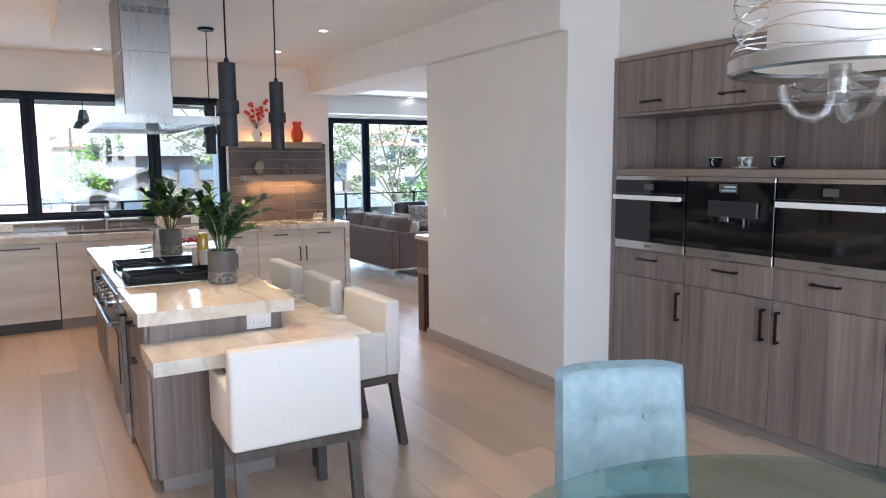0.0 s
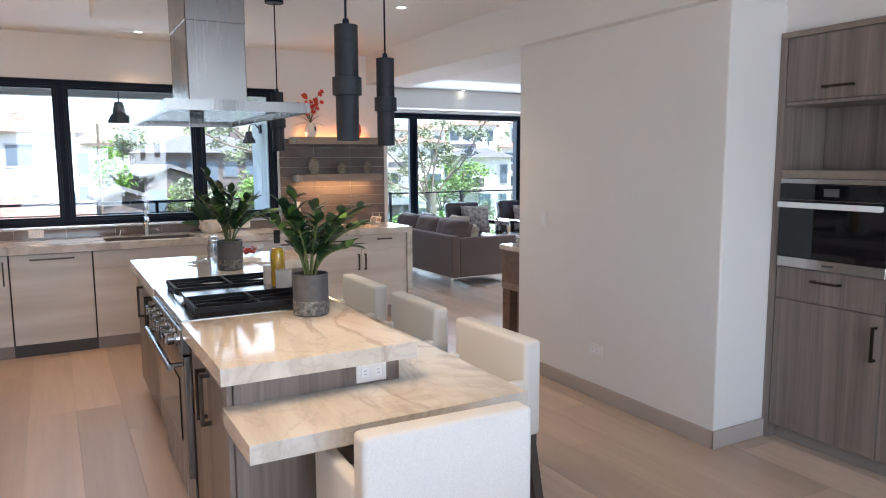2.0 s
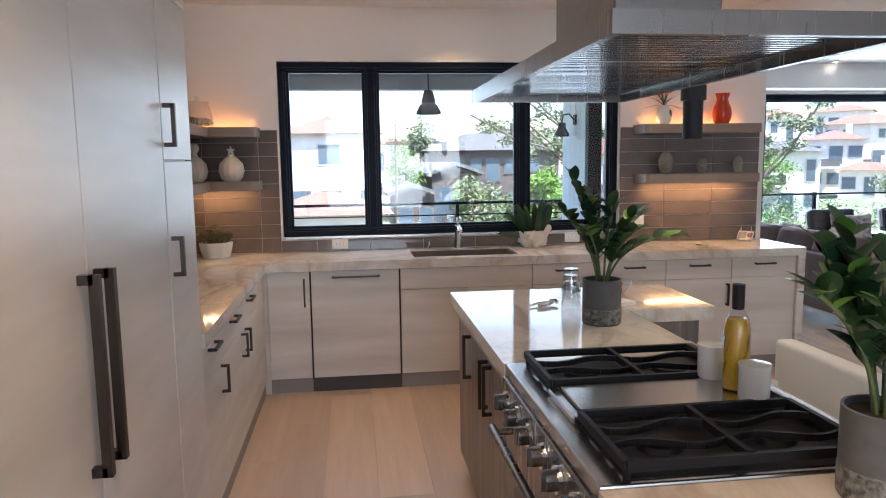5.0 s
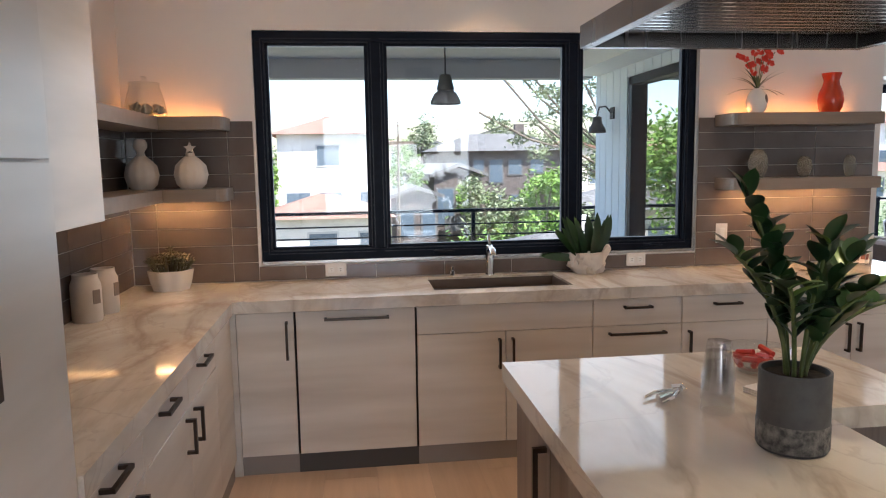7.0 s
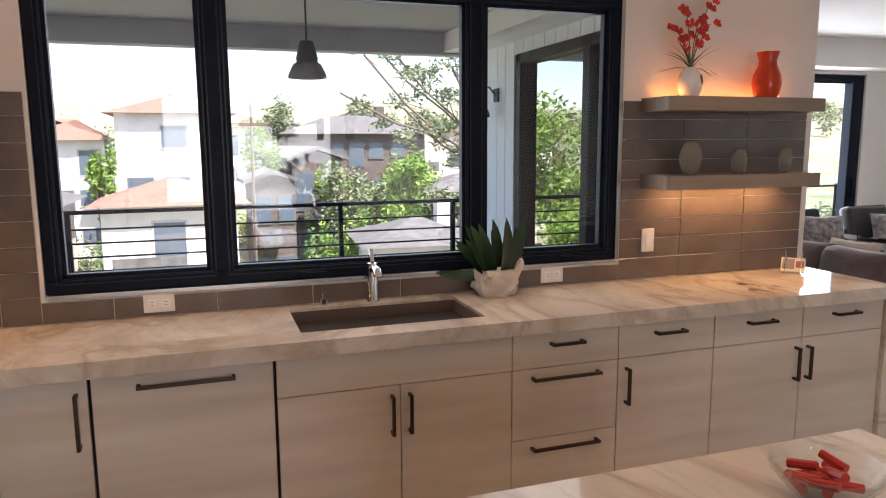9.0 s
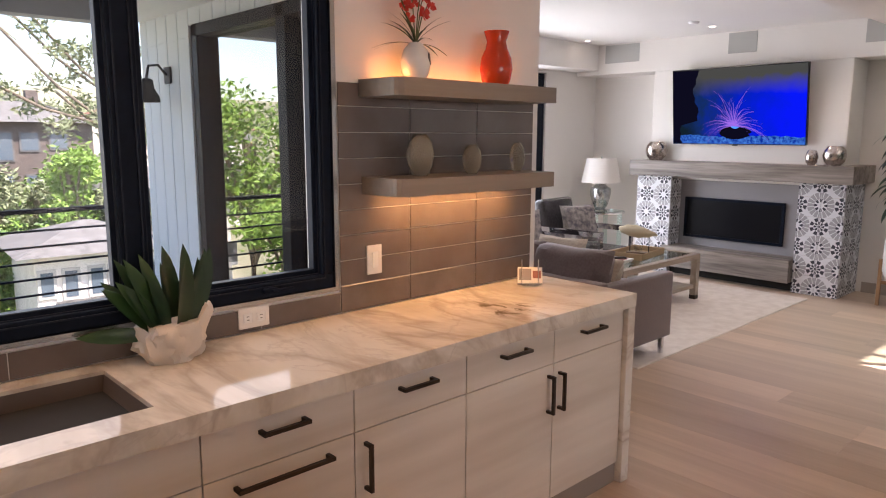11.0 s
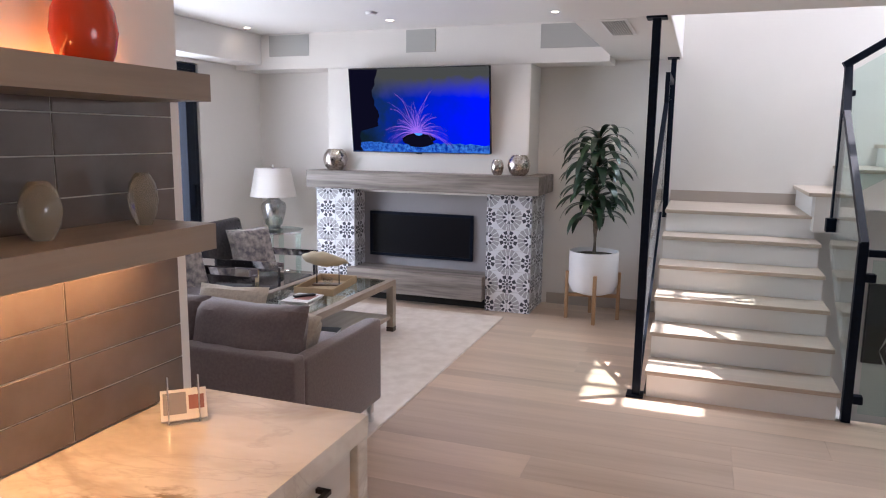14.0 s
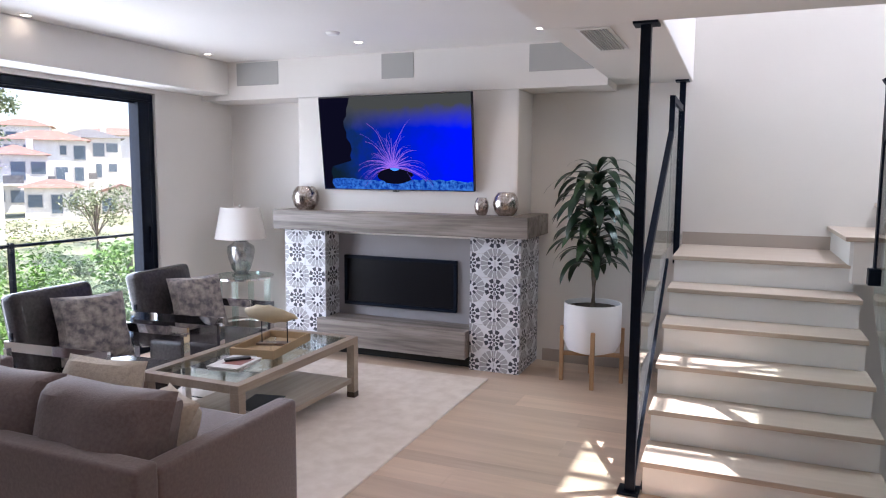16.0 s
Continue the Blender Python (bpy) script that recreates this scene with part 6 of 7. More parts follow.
for a in (15, 135, 255):
    c, s = math.cos(radians(a)), math.sin(radians(a))
    part("crystal_arm", tube([(0.008 * c, 0.008 * s, -0.045), (0.016 * c, 0.016 * s, -0.075), (0.036 * c, 0.036 * s, -0.086), (0.062 * c, 0.062 * s, -0.078), (0.082 * c, 0.082 * s, -0.055), (0.088 * c, 0.088 * s, -0.03)], 0.008, 10), "plastic_clear", cd, "curved clear crystal arm", smooth=True)

# ---- plants ----
def leaf_bm(length, width, fold=0.25, droop=0.25, tip=1.0, n=7):
    """A leaf along +y from the origin, folded on its rib."""
    bm = bmesh.new()
    rows = []
    for i in range(n + 1):
        s = i / n
        w = width / 2 * (math.sin(math.pi * min(1.0, s * 0.92 + 0.06)) ** 0.75) * (1 if s < 1 else 0.03)
        y, z = length * s, -droop * length * s * s
        if droop > 1:
            y, z = length * math.sin(droop * s) / droop, -length * (1 - math.cos(droop * s)) / droop
        rows.append([bm.verts.new((-w, y, z + fold * w)), bm.verts.new((0, y, z)), bm.verts.new((w, y, z + fold * w))])
    for a, b in zip(rows, rows[1:]):
        for k in (0, 1):
            bm.faces.new((a[k], a[k + 1], b[k + 1], b[k]))
    return bm


LEAVES = {}
for key, args in {"zz": (0.066, 0.036, 0.25, 0.22), "dracaena": (0.40, 0.070, 0.3, 2.1, 1.0, 10), "tongue": (0.27, 0.060, 0.3, 0.22), "thin": (0.20, 0.014, 0.3, 0.5)}.items():
    LEAVES[key] = [finish("leaf", leaf_bm(*args), m, True) for m in ("leaf", "leaf_dark", "leaf_young")]


def put_leaf(parent, key, at, direction, size, up=(0, 0, 1), tone=0):
    ob = new("leaf", LEAVES[key][tone])
    d = Vector(direction).normalized()
    side = d.cross(Vector(up))
    side = side.normalized() if side.length > 1e-3 else Vector((1, 0, 0))
    n = side.cross(d)
    ob.matrix_basis = Matrix.LocRotScale(Vector(at), Matrix((side, d, n)).transposed().to_quaternion(), (size, size, size))
    ob.parent = parent
    return ob


def grey_pot(parent):
    part("pot", lathe([(0, 0), (0.074, 0), (0.076, 0.004), (0.077, 0.065), (0.077, 0.182), (0.071, 0.182), (0.070, 0.165), (0, 0.163)], 36), "pot_grey", parent, "dark grey cylinder pot", smooth=True)
    part("pot_band", lathe([(0.0768, 0.006), (0.0785, 0.008), (0.0788, 0.062), (0.0772, 0.066)], 36), "pot_band", parent, "rough hammered band")
    part("soil", lathe([(0, 0.171), (0.0695, 0.168)], 24), "soil", parent)


def zz_plant(at, turn, seed, tall, stems):
    p = thing("zz_plant", "glossy green zz plant in a dark grey pot on the island", "plant", at, turn, "island plants")
    grey_pot(p)
    r = random.Random(seed)
    for az, lean, ln in stems:
        ln *= tall
        c, s = math.cos(radians(az)), math.sin(radians(az))
        pts = []
        for k in range(13):
            t = k / 12
            out = 0.02 + 0.58 * lean * ln * (0.35 * t + 0.65 * t * t)
            pts.append(Vector((c * out, s * out, 0.165 + ln * (t - 0.34 * lean * t * t))))
        part("stem", tube(pts, 0.005, 6), "stem", p, smooth=True)
        for k in range(4, 13):
            for side in ((-1, 1) if k % 2 == 0 else (r.choice((-1, 1)),)):
                d = (pts[min(k + 1, 12)] - pts[k - 1]).normalized()
                sd = d.cross(Vector((-s, c, 0))).normalized() * 0.35 + Vector((-s, c, 0)) * side
                put_leaf(p, "zz", pts[k], d * 0.8 + sd * r.uniform(0.4, 1.2) + Vector((r.uniform(-0.4, 0.4), r.uniform(-0.4, 0.4), r.uniform(-0.1, 0.6))), r.uniform(0.9, 1.25), (0, 0, 1), r.choice((0, 0, 1)) if not (k > 9 and r.random() < 0.2) else 2)
        put_leaf(p, "zz", pts[-1], pts[-1] - pts[-2], 1.2, (0, 0, 1), 0)
    return p


zz_plant((0.862, 4.045, 0.90), 0, 2, 1.0, ((150, 0.45, 0.36), (185, 0.75, 0.33), (110, 0.35, 0.38), (60, 0.5, 0.34), (20, 0.8, 0.36), (-10, 1.05, 0.34), (-40, 0.7, 0.30), (230, 0.6, 0.28), (270, 0.55, 0.30), (310, 1.25, 0.24), (90, 0.8, 0.30), (5, 0.95, 0.42), (165, 0.3, 0.30)))
zz_plant((0.845, 5.56, 0.90), 40, 8, 1.05, ((120, 0.35, 0.44), (150, 0.7, 0.36), (190, 0.8, 0.30), (60, 0.4, 0.36), (230, 0.35, 0.34), (-20, 0.8, 0.34), (-50, 1.3, 0.32), (270, 0.7, 0.26), (95, 0.25, 0.34), (310, 0.5, 0.30)))

dp = thing("floor_plant", "tall dracaena plant in a white pot on a wooden stand", "plant", (7.955, 7.63, 0))
part("pot", lathe([(0, 0.245), (0.12, 0.245), (0.19, 0.27), (0.225, 0.34), (0.225, 0.645), (0.212, 0.645), (0.212, 0.60), (0, 0.60)], 48), "white_pot", dp, "smooth white pot", smooth=True)
part("soil", lathe([(0, 0.612), (0.211, 0.606)], 28), "soil", dp)
stand = []
for a in (12, 102, 192, 282):
    c, s = math.cos(radians(a)), math.sin(radians(a))
    part("stand_leg", bx(0.236 * c - 0.016, 0.236 * c + 0.016, 0.236 * s - 0.016, 0.236 * s + 0.016, 0.0, 0.45, 0.004), "stand_wood", dp, "warm wooden stand leg")
part("stand_cross", beam(bmesh.new(), (-0.22, -0.047, 0.225), (0.22, 0.047, 0.225), 0.03, 0.03), "stand_wood", dp)
part("stand_cross", beam(bmesh.new(), (-0.047, 0.22, 0.226), (0.047, -0.22, 0.226), 0.03, 0.03), "stand_wood", dp)
part("trunk", tube([(0, 0, 0.60), (0.01, 0.0, 0.85), (-0.005, 0.01, 1.2), (0.0, 0.0, 1.72)], 0.022, 10), "bark", dp, smooth=True)
r = random.Random(11)
for i in range(104):
    h = 0.90 + 0.80 * (i / 103)
    az = i * 2.399 + r.uniform(-0.3, 0.3)
    up = r.uniform(0.55, 1.5) + (0.8 if i > 96 else 0)
    put_leaf(dp, "dracaena", (0.02 * math.cos(az), 0.02 * math.sin(az), h), (math.cos(az), math.sin(az), up), r.uniform(0.8, 1.2) * (0.8 if i > 92 else 1), (0, 0, 1), r.choice((0, 1, 1)))

sp = thing("potted_plant", "broad-leaved green plant in a pale driftwood planter by the sink", "plant", (1.212, 8.065, CT))
bm = bmesh.new()
bmesh.ops.create_icosphere(bm, subdivisions=4, radius=1.0)
for v in bm.verts:
    k = 1 + 0.26 * noise.noise(v.co * 2.2) + 0.20 * noise.noise(v.co * 5.0)
    z = max(-0.62, min(0.45, v.co.z))
    v.co = Vector((v.co.x * 0.102 * k + (0.03 if v.co.x > 0.75 and z > 0.1 else 0), v.co.y * 0.085 * k, (z + 0.62) * 0.115 + (0.045 if v.co.x > 0.75 and z > 0.1 else 0)))
part("planter", bm, "matt_ceramic", sp, "rough pale driftwood planter", smooth=True)
r = random.Random(5)
for i in range(26):
    az = r.uniform(0, 6.28)
    up = r.choice((0.1, 1.3, 2.2, 3.0, 4.0))
    put_leaf(sp, "tongue", (0.05 * math.cos(az), 0.03 * math.sin(az), 0.085), (math.cos(az), 0.5 * math.sin(az) - 0.12, up), r.uniform(0.75, 1.05), (0.3, -1, 0.2), r.choice((1, 1, 0)))

sc = thing("succulent_bowl", "small brown-green succulents in a white petal bowl", "plant", (-1.125, 8.02, CT))
sc.scale = (1.28, 1.28, 1.28)
part("bowl", lathe([(0, 0), (0.07, 0), (0.082, 0.04), (0.09, 0.085), (0.083, 0.085), (0.074, 0.06), (0, 0.055)], 40, ribs=7, rib_depth=0.05), "white_ceramic", sc, "white petal-edged bowl", smooth=True)
part("soil", lathe([(0, 0.066), (0.075, 0.064)], 20), "soil", sc)
r = random.Random(3)
for i in range(64):
    a, q = r.uniform(0, 6.28), 0.095 * math.sqrt(r.random())
    x, y, z = q * math.cos(a), q * math.sin(a), 0.105 + r.uniform(-0.01, 0.075) * (1 - q / 0.12)
    bm = bmesh.new()
    rod(bm, (x * 0.6, y * 0.6, 0.06), (x, y, z), 0.003, 5)
    for k in range(7):
        b, e = k * 0.9, 0.02 + 0.006 * (k % 2)
        tip = Vector((x + e * math.cos(b), y + e * math.sin(b), z + 0.012))
        c = Vector((x, y, z))
        w = Vector((-math.sin(b), math.cos(b), 0)) * 0.006
        m = (c + tip) / 2
        bm.faces.new([bm.verts.new(v) for v in (c, m + w, tip, m - w)])
    part("rosette", bm, "succulent", sc)

# ---- shelf and worktop ornaments ----
UZ, LZ = 1.812, 1.437
rv = solid("vase", lathe([(0, 0), (0.052, 0), (0.064, 0.03), (0.072, 0.075), (0.066, 0.12), (0.047, 0.165), (0.042, 0.19), (0.055, 0.235), (0.050, 0.235), (0.038, 0.19), (0.05, 0.12), (0, 0.02)], 36), "orange_glass", "orange-red glass vase on the upper shelf", "vase", smooth=True, at=(2.705, 8.07, UZ))
ov = thing("flower_vase", "white pierced vase with red orchids and grass leaves", "vase", (2.228, 8.06, UZ))
part("vase", lathe([(0, 0), (0.035, 0), (0.055, 0.03), (0.060, 0.07), (0.048, 0.115), (0.028, 0.14), (0.024, 0.145), (0.02, 0.13), (0, 0.12)], 32), "white_ceramic", ov, "white ceramic vase", smooth=True)
hole = part("vase_hole", lathe([(0, 0), (0.017, 0), (0.014, -0.004), (0, -0.004)], 20), "slot_dark", ov, "dark oval hole")
hole.matrix_basis = pose(0.035, -0.046, 0.085, 82, 0, 38) @ Matrix.Diagonal((1, 1.5, 1, 1))
r = random.Random(9)
for i, (dx, dy, h) in enumerate(((-0.10, 0.0, 0.20), (-0.06, -0.02, 0.29), (0.04, 0.0, 0.25), (0.12, 0.02, 0.33), (0.09, -0.02, 0.22))):
    pts = [(0, 0, 0.13), (dx * 0.3, dy * 0.3, 0.13 + h * 0.5), (dx * 0.8, dy * 0.8, 0.13 + h * 0.9), (dx, dy, 0.13 + h)]
    part("flower_stem", tube(pts, 0.0025, 5), "stem", ov)
    for k in range(5):
        q = Vector(pts[1]).lerp(Vector(pts[2]), 0.05 + 0.5 * k) if k < 2 else Vector(pts[2]).lerp(Vector(pts[3]), (k - 2) / 2)
        q = q + Vector((r.uniform(-0.025, 0.025), r.uniform(-0.025, 0.025), 0))
        bm = bmesh.new()
        for m in range(6):
            a = m * 1.047 + r.random()
            d = Vector((math.cos(a), 0.6 * math.sin(a) - 0.3, math.sin(a))).normalized() * 0.027
            w = d.cross(Vector((0, 1, 0.2))).normalized() * 0.012
            bm.faces.new([bm.verts.new(q + v) for v in (Vector(), d * 0.55 + w, d, d * 0.55 - w)])
        part("blossom", bm, "coral_petal", ov)
for i in range(14):
    a = i * 0.75
    put_leaf(ov, "thin", (0, 0, 0.135), (math.cos(a), 0.6 * math.sin(a), (0.3, 1.2, 2.6)[i % 3]), 0.8, (0, 0, 1), i % 2)


def egg(at, r_, h, label):
    return solid("stone_vase", lathe([(0, 0), (r_ * 0.5, 0), (r_ * 0.85, h * 0.22), (r_, h * 0.5), (r_ * 0.85, h * 0.8), (r_ * 0.5, h * 0.98), (r_ * 0.4, h), (r_ * 0.35, h * 0.96), (0, h * 0.9)], 32), "stone_vase", label, "vase", smooth=True, group="stone vases", at=at)


egg((2.252, 8.06, LZ), 0.058, 0.168, "tall mottled smoky glass vase on the lower shelf")
egg((2.55, 8.06, LZ), 0.044, 0.125, "mottled smoky glass vase on the lower shelf")
egg((2.845, 8.06, LZ), 0.037, 0.13, "slim mottled smoky glass vase on the lower shelf")


def gourd(at, top):
    g = thing("lidded_jar", "cream ribbed ceramic jar with a " + ("star" if top else "ball") + " stopper", "jar", at, 0, "ribbed jars")
    part("body", lathe([(0, 0), (0.05, 0), (0.075, 0.025), (0.088, 0.075), (0.078, 0.125), (0.045, 0.160), (0.024, 0.175), (0.022, 0.19), (0, 0.19)], 48, ribs=12, rib_depth=0.025), "matt_ceramic", g, smooth=True)
    if top:
        bm = bmesh.new()
        ring = [((0.032 if k % 2 == 0 else 0.014) * math.sin(k * math.pi / 5), (0.032 if k % 2 == 0 else 0.014) * math.cos(k * math.pi / 5)) for k in range(10)]
        f = [bm.verts.new((x, -0.01, 0.215 + z)) for x, z in ring]
        b = [bm.verts.new((x, 0.01, 0.215 + z)) for x, z in ring]
        bm.faces.new(f)
        bm.faces.new(b[::-1])
        for i in range(10):
            bm.faces.new((f[i], b[i], b[(i + 1) % 10], f[(i + 1) % 10]))
        part("stopper", bm, "matt_ceramic", g)
    else:
        part("stopper", lathe([(0.018, 0.185), (0.02, 0.20), (0.034, 0.22), (0.036, 0.24), (0.026, 0.262), (0, 0.268)], 28), "matt_ceramic", g, smooth=True)


gourd((-1.24, 8.02, LZ), False)
gourd((-0.99, 8.02, LZ), True)
gj = thing("glass_jar", "clear glass jar with a stopper, filled with pale shells", "jar", (-1.20, 8.02, UZ))
part("jar", lathe([(0, 0), (0.10, 0), (0.108, 0.02), (0.098, 0.08), (0.075, 0.16), (0.074, 0.17), (0.072, 0.16), (0.095, 0.08), (0.104, 0.02), (0, 0.006)], 36), "thin_glass", gj, smooth=True)
part("lid", lathe([(0.078, 0.171), (0.078, 0.178), (0.02, 0.184), (0.012, 0.195), (0.016, 0.21), (0, 0.215)], 28), "thin_glass", gj, smooth=True)
r = random.Random(2)
for i in range(26):
    a, q = r.uniform(0, 6.28), 0.085 * math.sqrt(r.random())
    bm = bmesh.new()
    bmesh.ops.create_icosphere(bm, subdivisions=1, radius=r.uniform(0.012, 0.022))
    for v in bm.verts:
        v.co = Vector((v.co.x * 1.3, v.co.y, v.co.z * 0.7)) + Vector((q * math.cos(a), q * math.sin(a), 0.018 + r.uniform(0, 0.05)))
    part("shell", bm, "shell", gj, smooth=True)
for x, y in ((2.14, 8.06), (2.47, 8.06), (2.82, 8.06), (-1.03, 8.06), (-1.20, 8.13)):
    pk = thing("shelf_uplight", "small glowing warm puck light set in the shelf", "light", (x, y, UZ), 0, "shelf lights")
    part("lens", lathe([(0, 0.002), (0.018, 0.002), (0.02, 0.0004), (0, 0.0004)], 20), "puck_warm", pk)

for x, y, t in ((-1.295, 7.28, 60), (-1.28, 7.455, 75)):
    cs = thing("canister", "tall cream ceramic canister jug with a framed mark", "canister", (x, y, CT), t, "canisters")
    part("body", lathe([(0, 0), (0.058, 0), (0.062, 0.01), (0.062, 0.16), (0.050, 0.19), (0.052, 0.205), (0.047, 0.205), (0.045, 0.19), (0, 0.18)], 36), "matt_ceramic", cs, smooth=True)
    part("mark", bx(-0.018, 0.018, -0.0632, -0.0612, 0.08, 0.14), "shelf_wood", cs, "dark framed mark")
cr = thing("card_stand", "small wire easel holding printed cards", "card holder", (2.92, 8.03, CT), -48)
cr.scale = (1.3, 1.3, 1.3)
part("easel", tube([(-0.03, 0.03, 0.0), (-0.03, 0.0, 0.09), (-0.03, -0.04, 0.004), (0.03, -0.04, 0.004), (0.03, 0.0, 0.09), (0.03, 0.03, 0.0)], 0.002, 6), "chrome", cr)
cp = part("card", bx(-0.045, 0.045, 0, 0.006, 0, 0.065), "paper", cr)
cp.matrix_basis = pose(0, -0.034, 0.010, -38, 0, 0)
part("card_print", bx(-0.040, 0.005, -0.0012, -0.0002, 0.012, 0.058), "print_grey", cp)
part("card_print", bx(0.010, 0.040, -0.0012, -0.0002, 0.020, 0.050), "print_red", cp)

# things on the island
ob_ = thing("oil_bottle", "glass bottle of golden oil with herbs and a black cap", "bottle", (0.875, 4.60, 0.935))
part("glass", lathe([(0, 0), (0.034, 0), (0.036, 0.01), (0.036, 0.17), (0.028, 0.20), (0.014, 0.222), (0.013, 0.25), (0, 0.25)], 28), "thin_glass", ob_, smooth=True)
part("oil", lathe([(0, 0.004), (0.033, 0.006), (0.0335, 0.168), (0.026, 0.197), (0, 0.20)], 28), "oil", ob_, "golden oil", smooth=True)
r = random.Random(6)
for i in range(12):
    a = r.uniform(0, 6.28)
    z = r.uniform(0.02, 0.15)
    part("herb", tube([(0.0337 * math.cos(a), 0.0337 * math.sin(a), z), (0.0339 * math.cos(a + 0.3), 0.0339 * math.sin(a + 0.3), z + 0.03)], 0.002, 5), "herbs", ob_)
part("cap", lathe([(0.0135, 0.222), (0.016, 0.224), (0.0165, 0.29), (0, 0.293)], 20), "cork_black", ob_, "black bottle cap", smooth=True)
for x, y in ((0.868, 4.715), (0.878, 4.515)):
    cj = thing("ceramic_jar", "small white ceramic jar with a lid on the griddle", "jar", (x, y, 0.935), 0, "griddle jars")
    part("body", lathe([(0, 0), (0.036, 0), (0.039, 0.006), (0.039, 0.088), (0, 0.088)], 30), "white_ceramic", cj, smooth=True)
    part("lid", lathe([(0.041, 0.0885), (0.041, 0.096), (0.02, 0.10), (0, 0.10)], 30), "white_ceramic", cj, smooth=True)
cs = thing("plastic_cups", "stack of clear plastic cups upside down", "cups", (0.793, 5.80, 0.90))
for i in range(4):
    z = i * 0.028
    part("cup", lathe([(0.041 - 0.0002 * i, 0.0 + z), (0.043, 0.004 + z), (0.030, 0.105 + z), (0, 0.106 + z)], 28), "plastic_clear", cs, smooth=True)
cb = thing("candy_bowl", "cut glass bowl of red wrapped candies", "bowl", (1.085, 6.10, 0.90))
part("bowl", lathe([(0, 0.002), (0.05, 0), (0.07, 0.02), (0.10, 0.055), (0.108, 0.075), (0.104, 0.075), (0.093, 0.055), (0.06, 0.016), (0, 0.012)], 48, ribs=12, rib_depth=0.035), "thin_glass", cb, smooth=True)
r = random.Random(12)
for i in range(14):
    a, q = r.uniform(0, 6.28), 0.06 * math.sqrt(r.random())
    z = 0.028 + 0.03 * r.random()
    p0 = Vector((q * math.cos(a), q * math.sin(a), z))
    d = Vector((math.cos(a * 3), math.sin(a * 3), 0.2)) * 0.028
    part("candy", tube([p0 - d, p0 - d * 0.6, p0 + d * 0.6, p0 + d], 0.010, 7), "red_candy", cb)
kn = thing("corkscrew", "chrome corkscrew lying on the island", "corkscrew", (0.715, 5.92, 0.90), 30)
part("body", tube([(-0.05, 0, 0.012), (0.04, 0, 0.012)], 0.008, 8), "chrome", kn)
for s in (-1, 1):
    part("lever", tube([(0.03, s * 0.01, 0.014), (-0.02, s * 0.03, 0.012), (-0.07, s * 0.028, 0.008)], 0.005, 8), "chrome", kn)
part("grip", tube([(0.045, -0.022, 0.016), (0.06, 0, 0.02), (0.045, 0.022, 0.016)], 0.008, 8), "chrome", kn)
nb = thing("napkins", "folded white paper napkins on the island", "napkins", (1.03, 5.90, 0.90), 20)
for i in range(3):
    part("napkin", bx(-0.075, 0.075, -0.06, 0.06, 0.006 * i, 0.006 * i + 0.0055, 0.002), "paper", nb)

# ---- outside ----
speckled("grass_ground", (0.17, 0.18, 0.09), (0.38, 0.34, 0.24), 0.22, 0.95)
speckled("deck_stone", (0.30, 0.32, 0.34), (0.36, 0.38, 0.40), 6.0, 0.7)
speckled("stucco", (0.64, 0.60, 0.55), (0.74, 0.70, 0.65), 1.5, 0.85)
speckled("stucco_tan", (0.56, 0.48, 0.41), (0.66, 0.58, 0.50), 1.5, 0.85)
speckled("roof_clay", (0.20, 0.105, 0.075), (0.30, 0.17, 0.125), 3.0, 0.9)
speckled("roof_grey", (0.09, 0.085, 0.08), (0.16, 0.155, 0.15), 3.0, 0.9)
base("far_pane", (0.10, 0.13, 0.16), 0.2)
base("window_trim", (0.45, 0.43, 0.40), 0.6)
speckled("brown_siding", (0.085, 0.068, 0.06), (0.14, 0.11, 0.095), 3.0, 0.85)
speckled("foliage", (0.05, 0.11, 0.025), (0.12, 0.20, 0.05), 0.9, 0.6)
speckled("foliage_olive", (0.12, 0.15, 0.07), (0.22, 0.25, 0.13), 0.9, 0.6)
speckled("foliage_bright", (0.10, 0.20, 0.02), (0.20, 0.32, 0.05), 0.9, 0.6)
base("terrace_ceiling_paint", (0.42, 0.42, 0.43), 0.7)

structure("terrace_floor", slab((-3.0, 2.74, 10.5), (NY + 0.2, LNY + 0.205, 12.6), {(1, 0)}, -0.3, -0.03), "deck_stone", "grey stone terrace floor")
structure("terrace_ceiling", bx(-3.0, 2.74, NY + 0.2, 11.9, 2.64, 2.84), "terrace_ceiling_paint", "grey painted terrace ceiling with a fascia")
structure("terrace_canopy", bx(2.741, 10.5, LNY + 0.205, 12.2, 2.64, 2.84), "terrace_ceiling_paint", "grey canopy over the terrace door")
structure("terrace_fascia", bx(-3.0, 2.5, 11.72, 11.9, 2.44, 2.639), "terrace_ceiling_paint", "grey fascia beam at the terrace edge")
structure("terrace_beam", bx(2.2, 2.549, NY + 0.21, 11.71, 2.46, 2.639), "white_trim", "pale beam along the clad wall")

px = thing("terrace_pendant", "dark metal bell pendant lamp over the terrace", "pendant lamp", (0.59, 9.6, 2.0))
part("cord", cyl((0, 0, 0.2), (0, 0, 0.639), 0.006, 8), "black_metal", px)
part("shade", lathe([(0.012, 0.225), (0.040, 0.222), (0.046, 0.205), (0.068, 0.118), (0.068, 0.108), (0.056, 0.104), (0.064, 0.092), (0.084, 0.086), (0.116, 0.022), (0.118, 0.0), (0.110, 0.0), (0.080, 0.075), (0, 0.20)], 36), "pendant_black", px, smooth=True)
wl = thing("wall_lantern", "dark gooseneck barn lamp on the clad terrace wall", "wall lamp", (2.549, 11.22, 1.83))
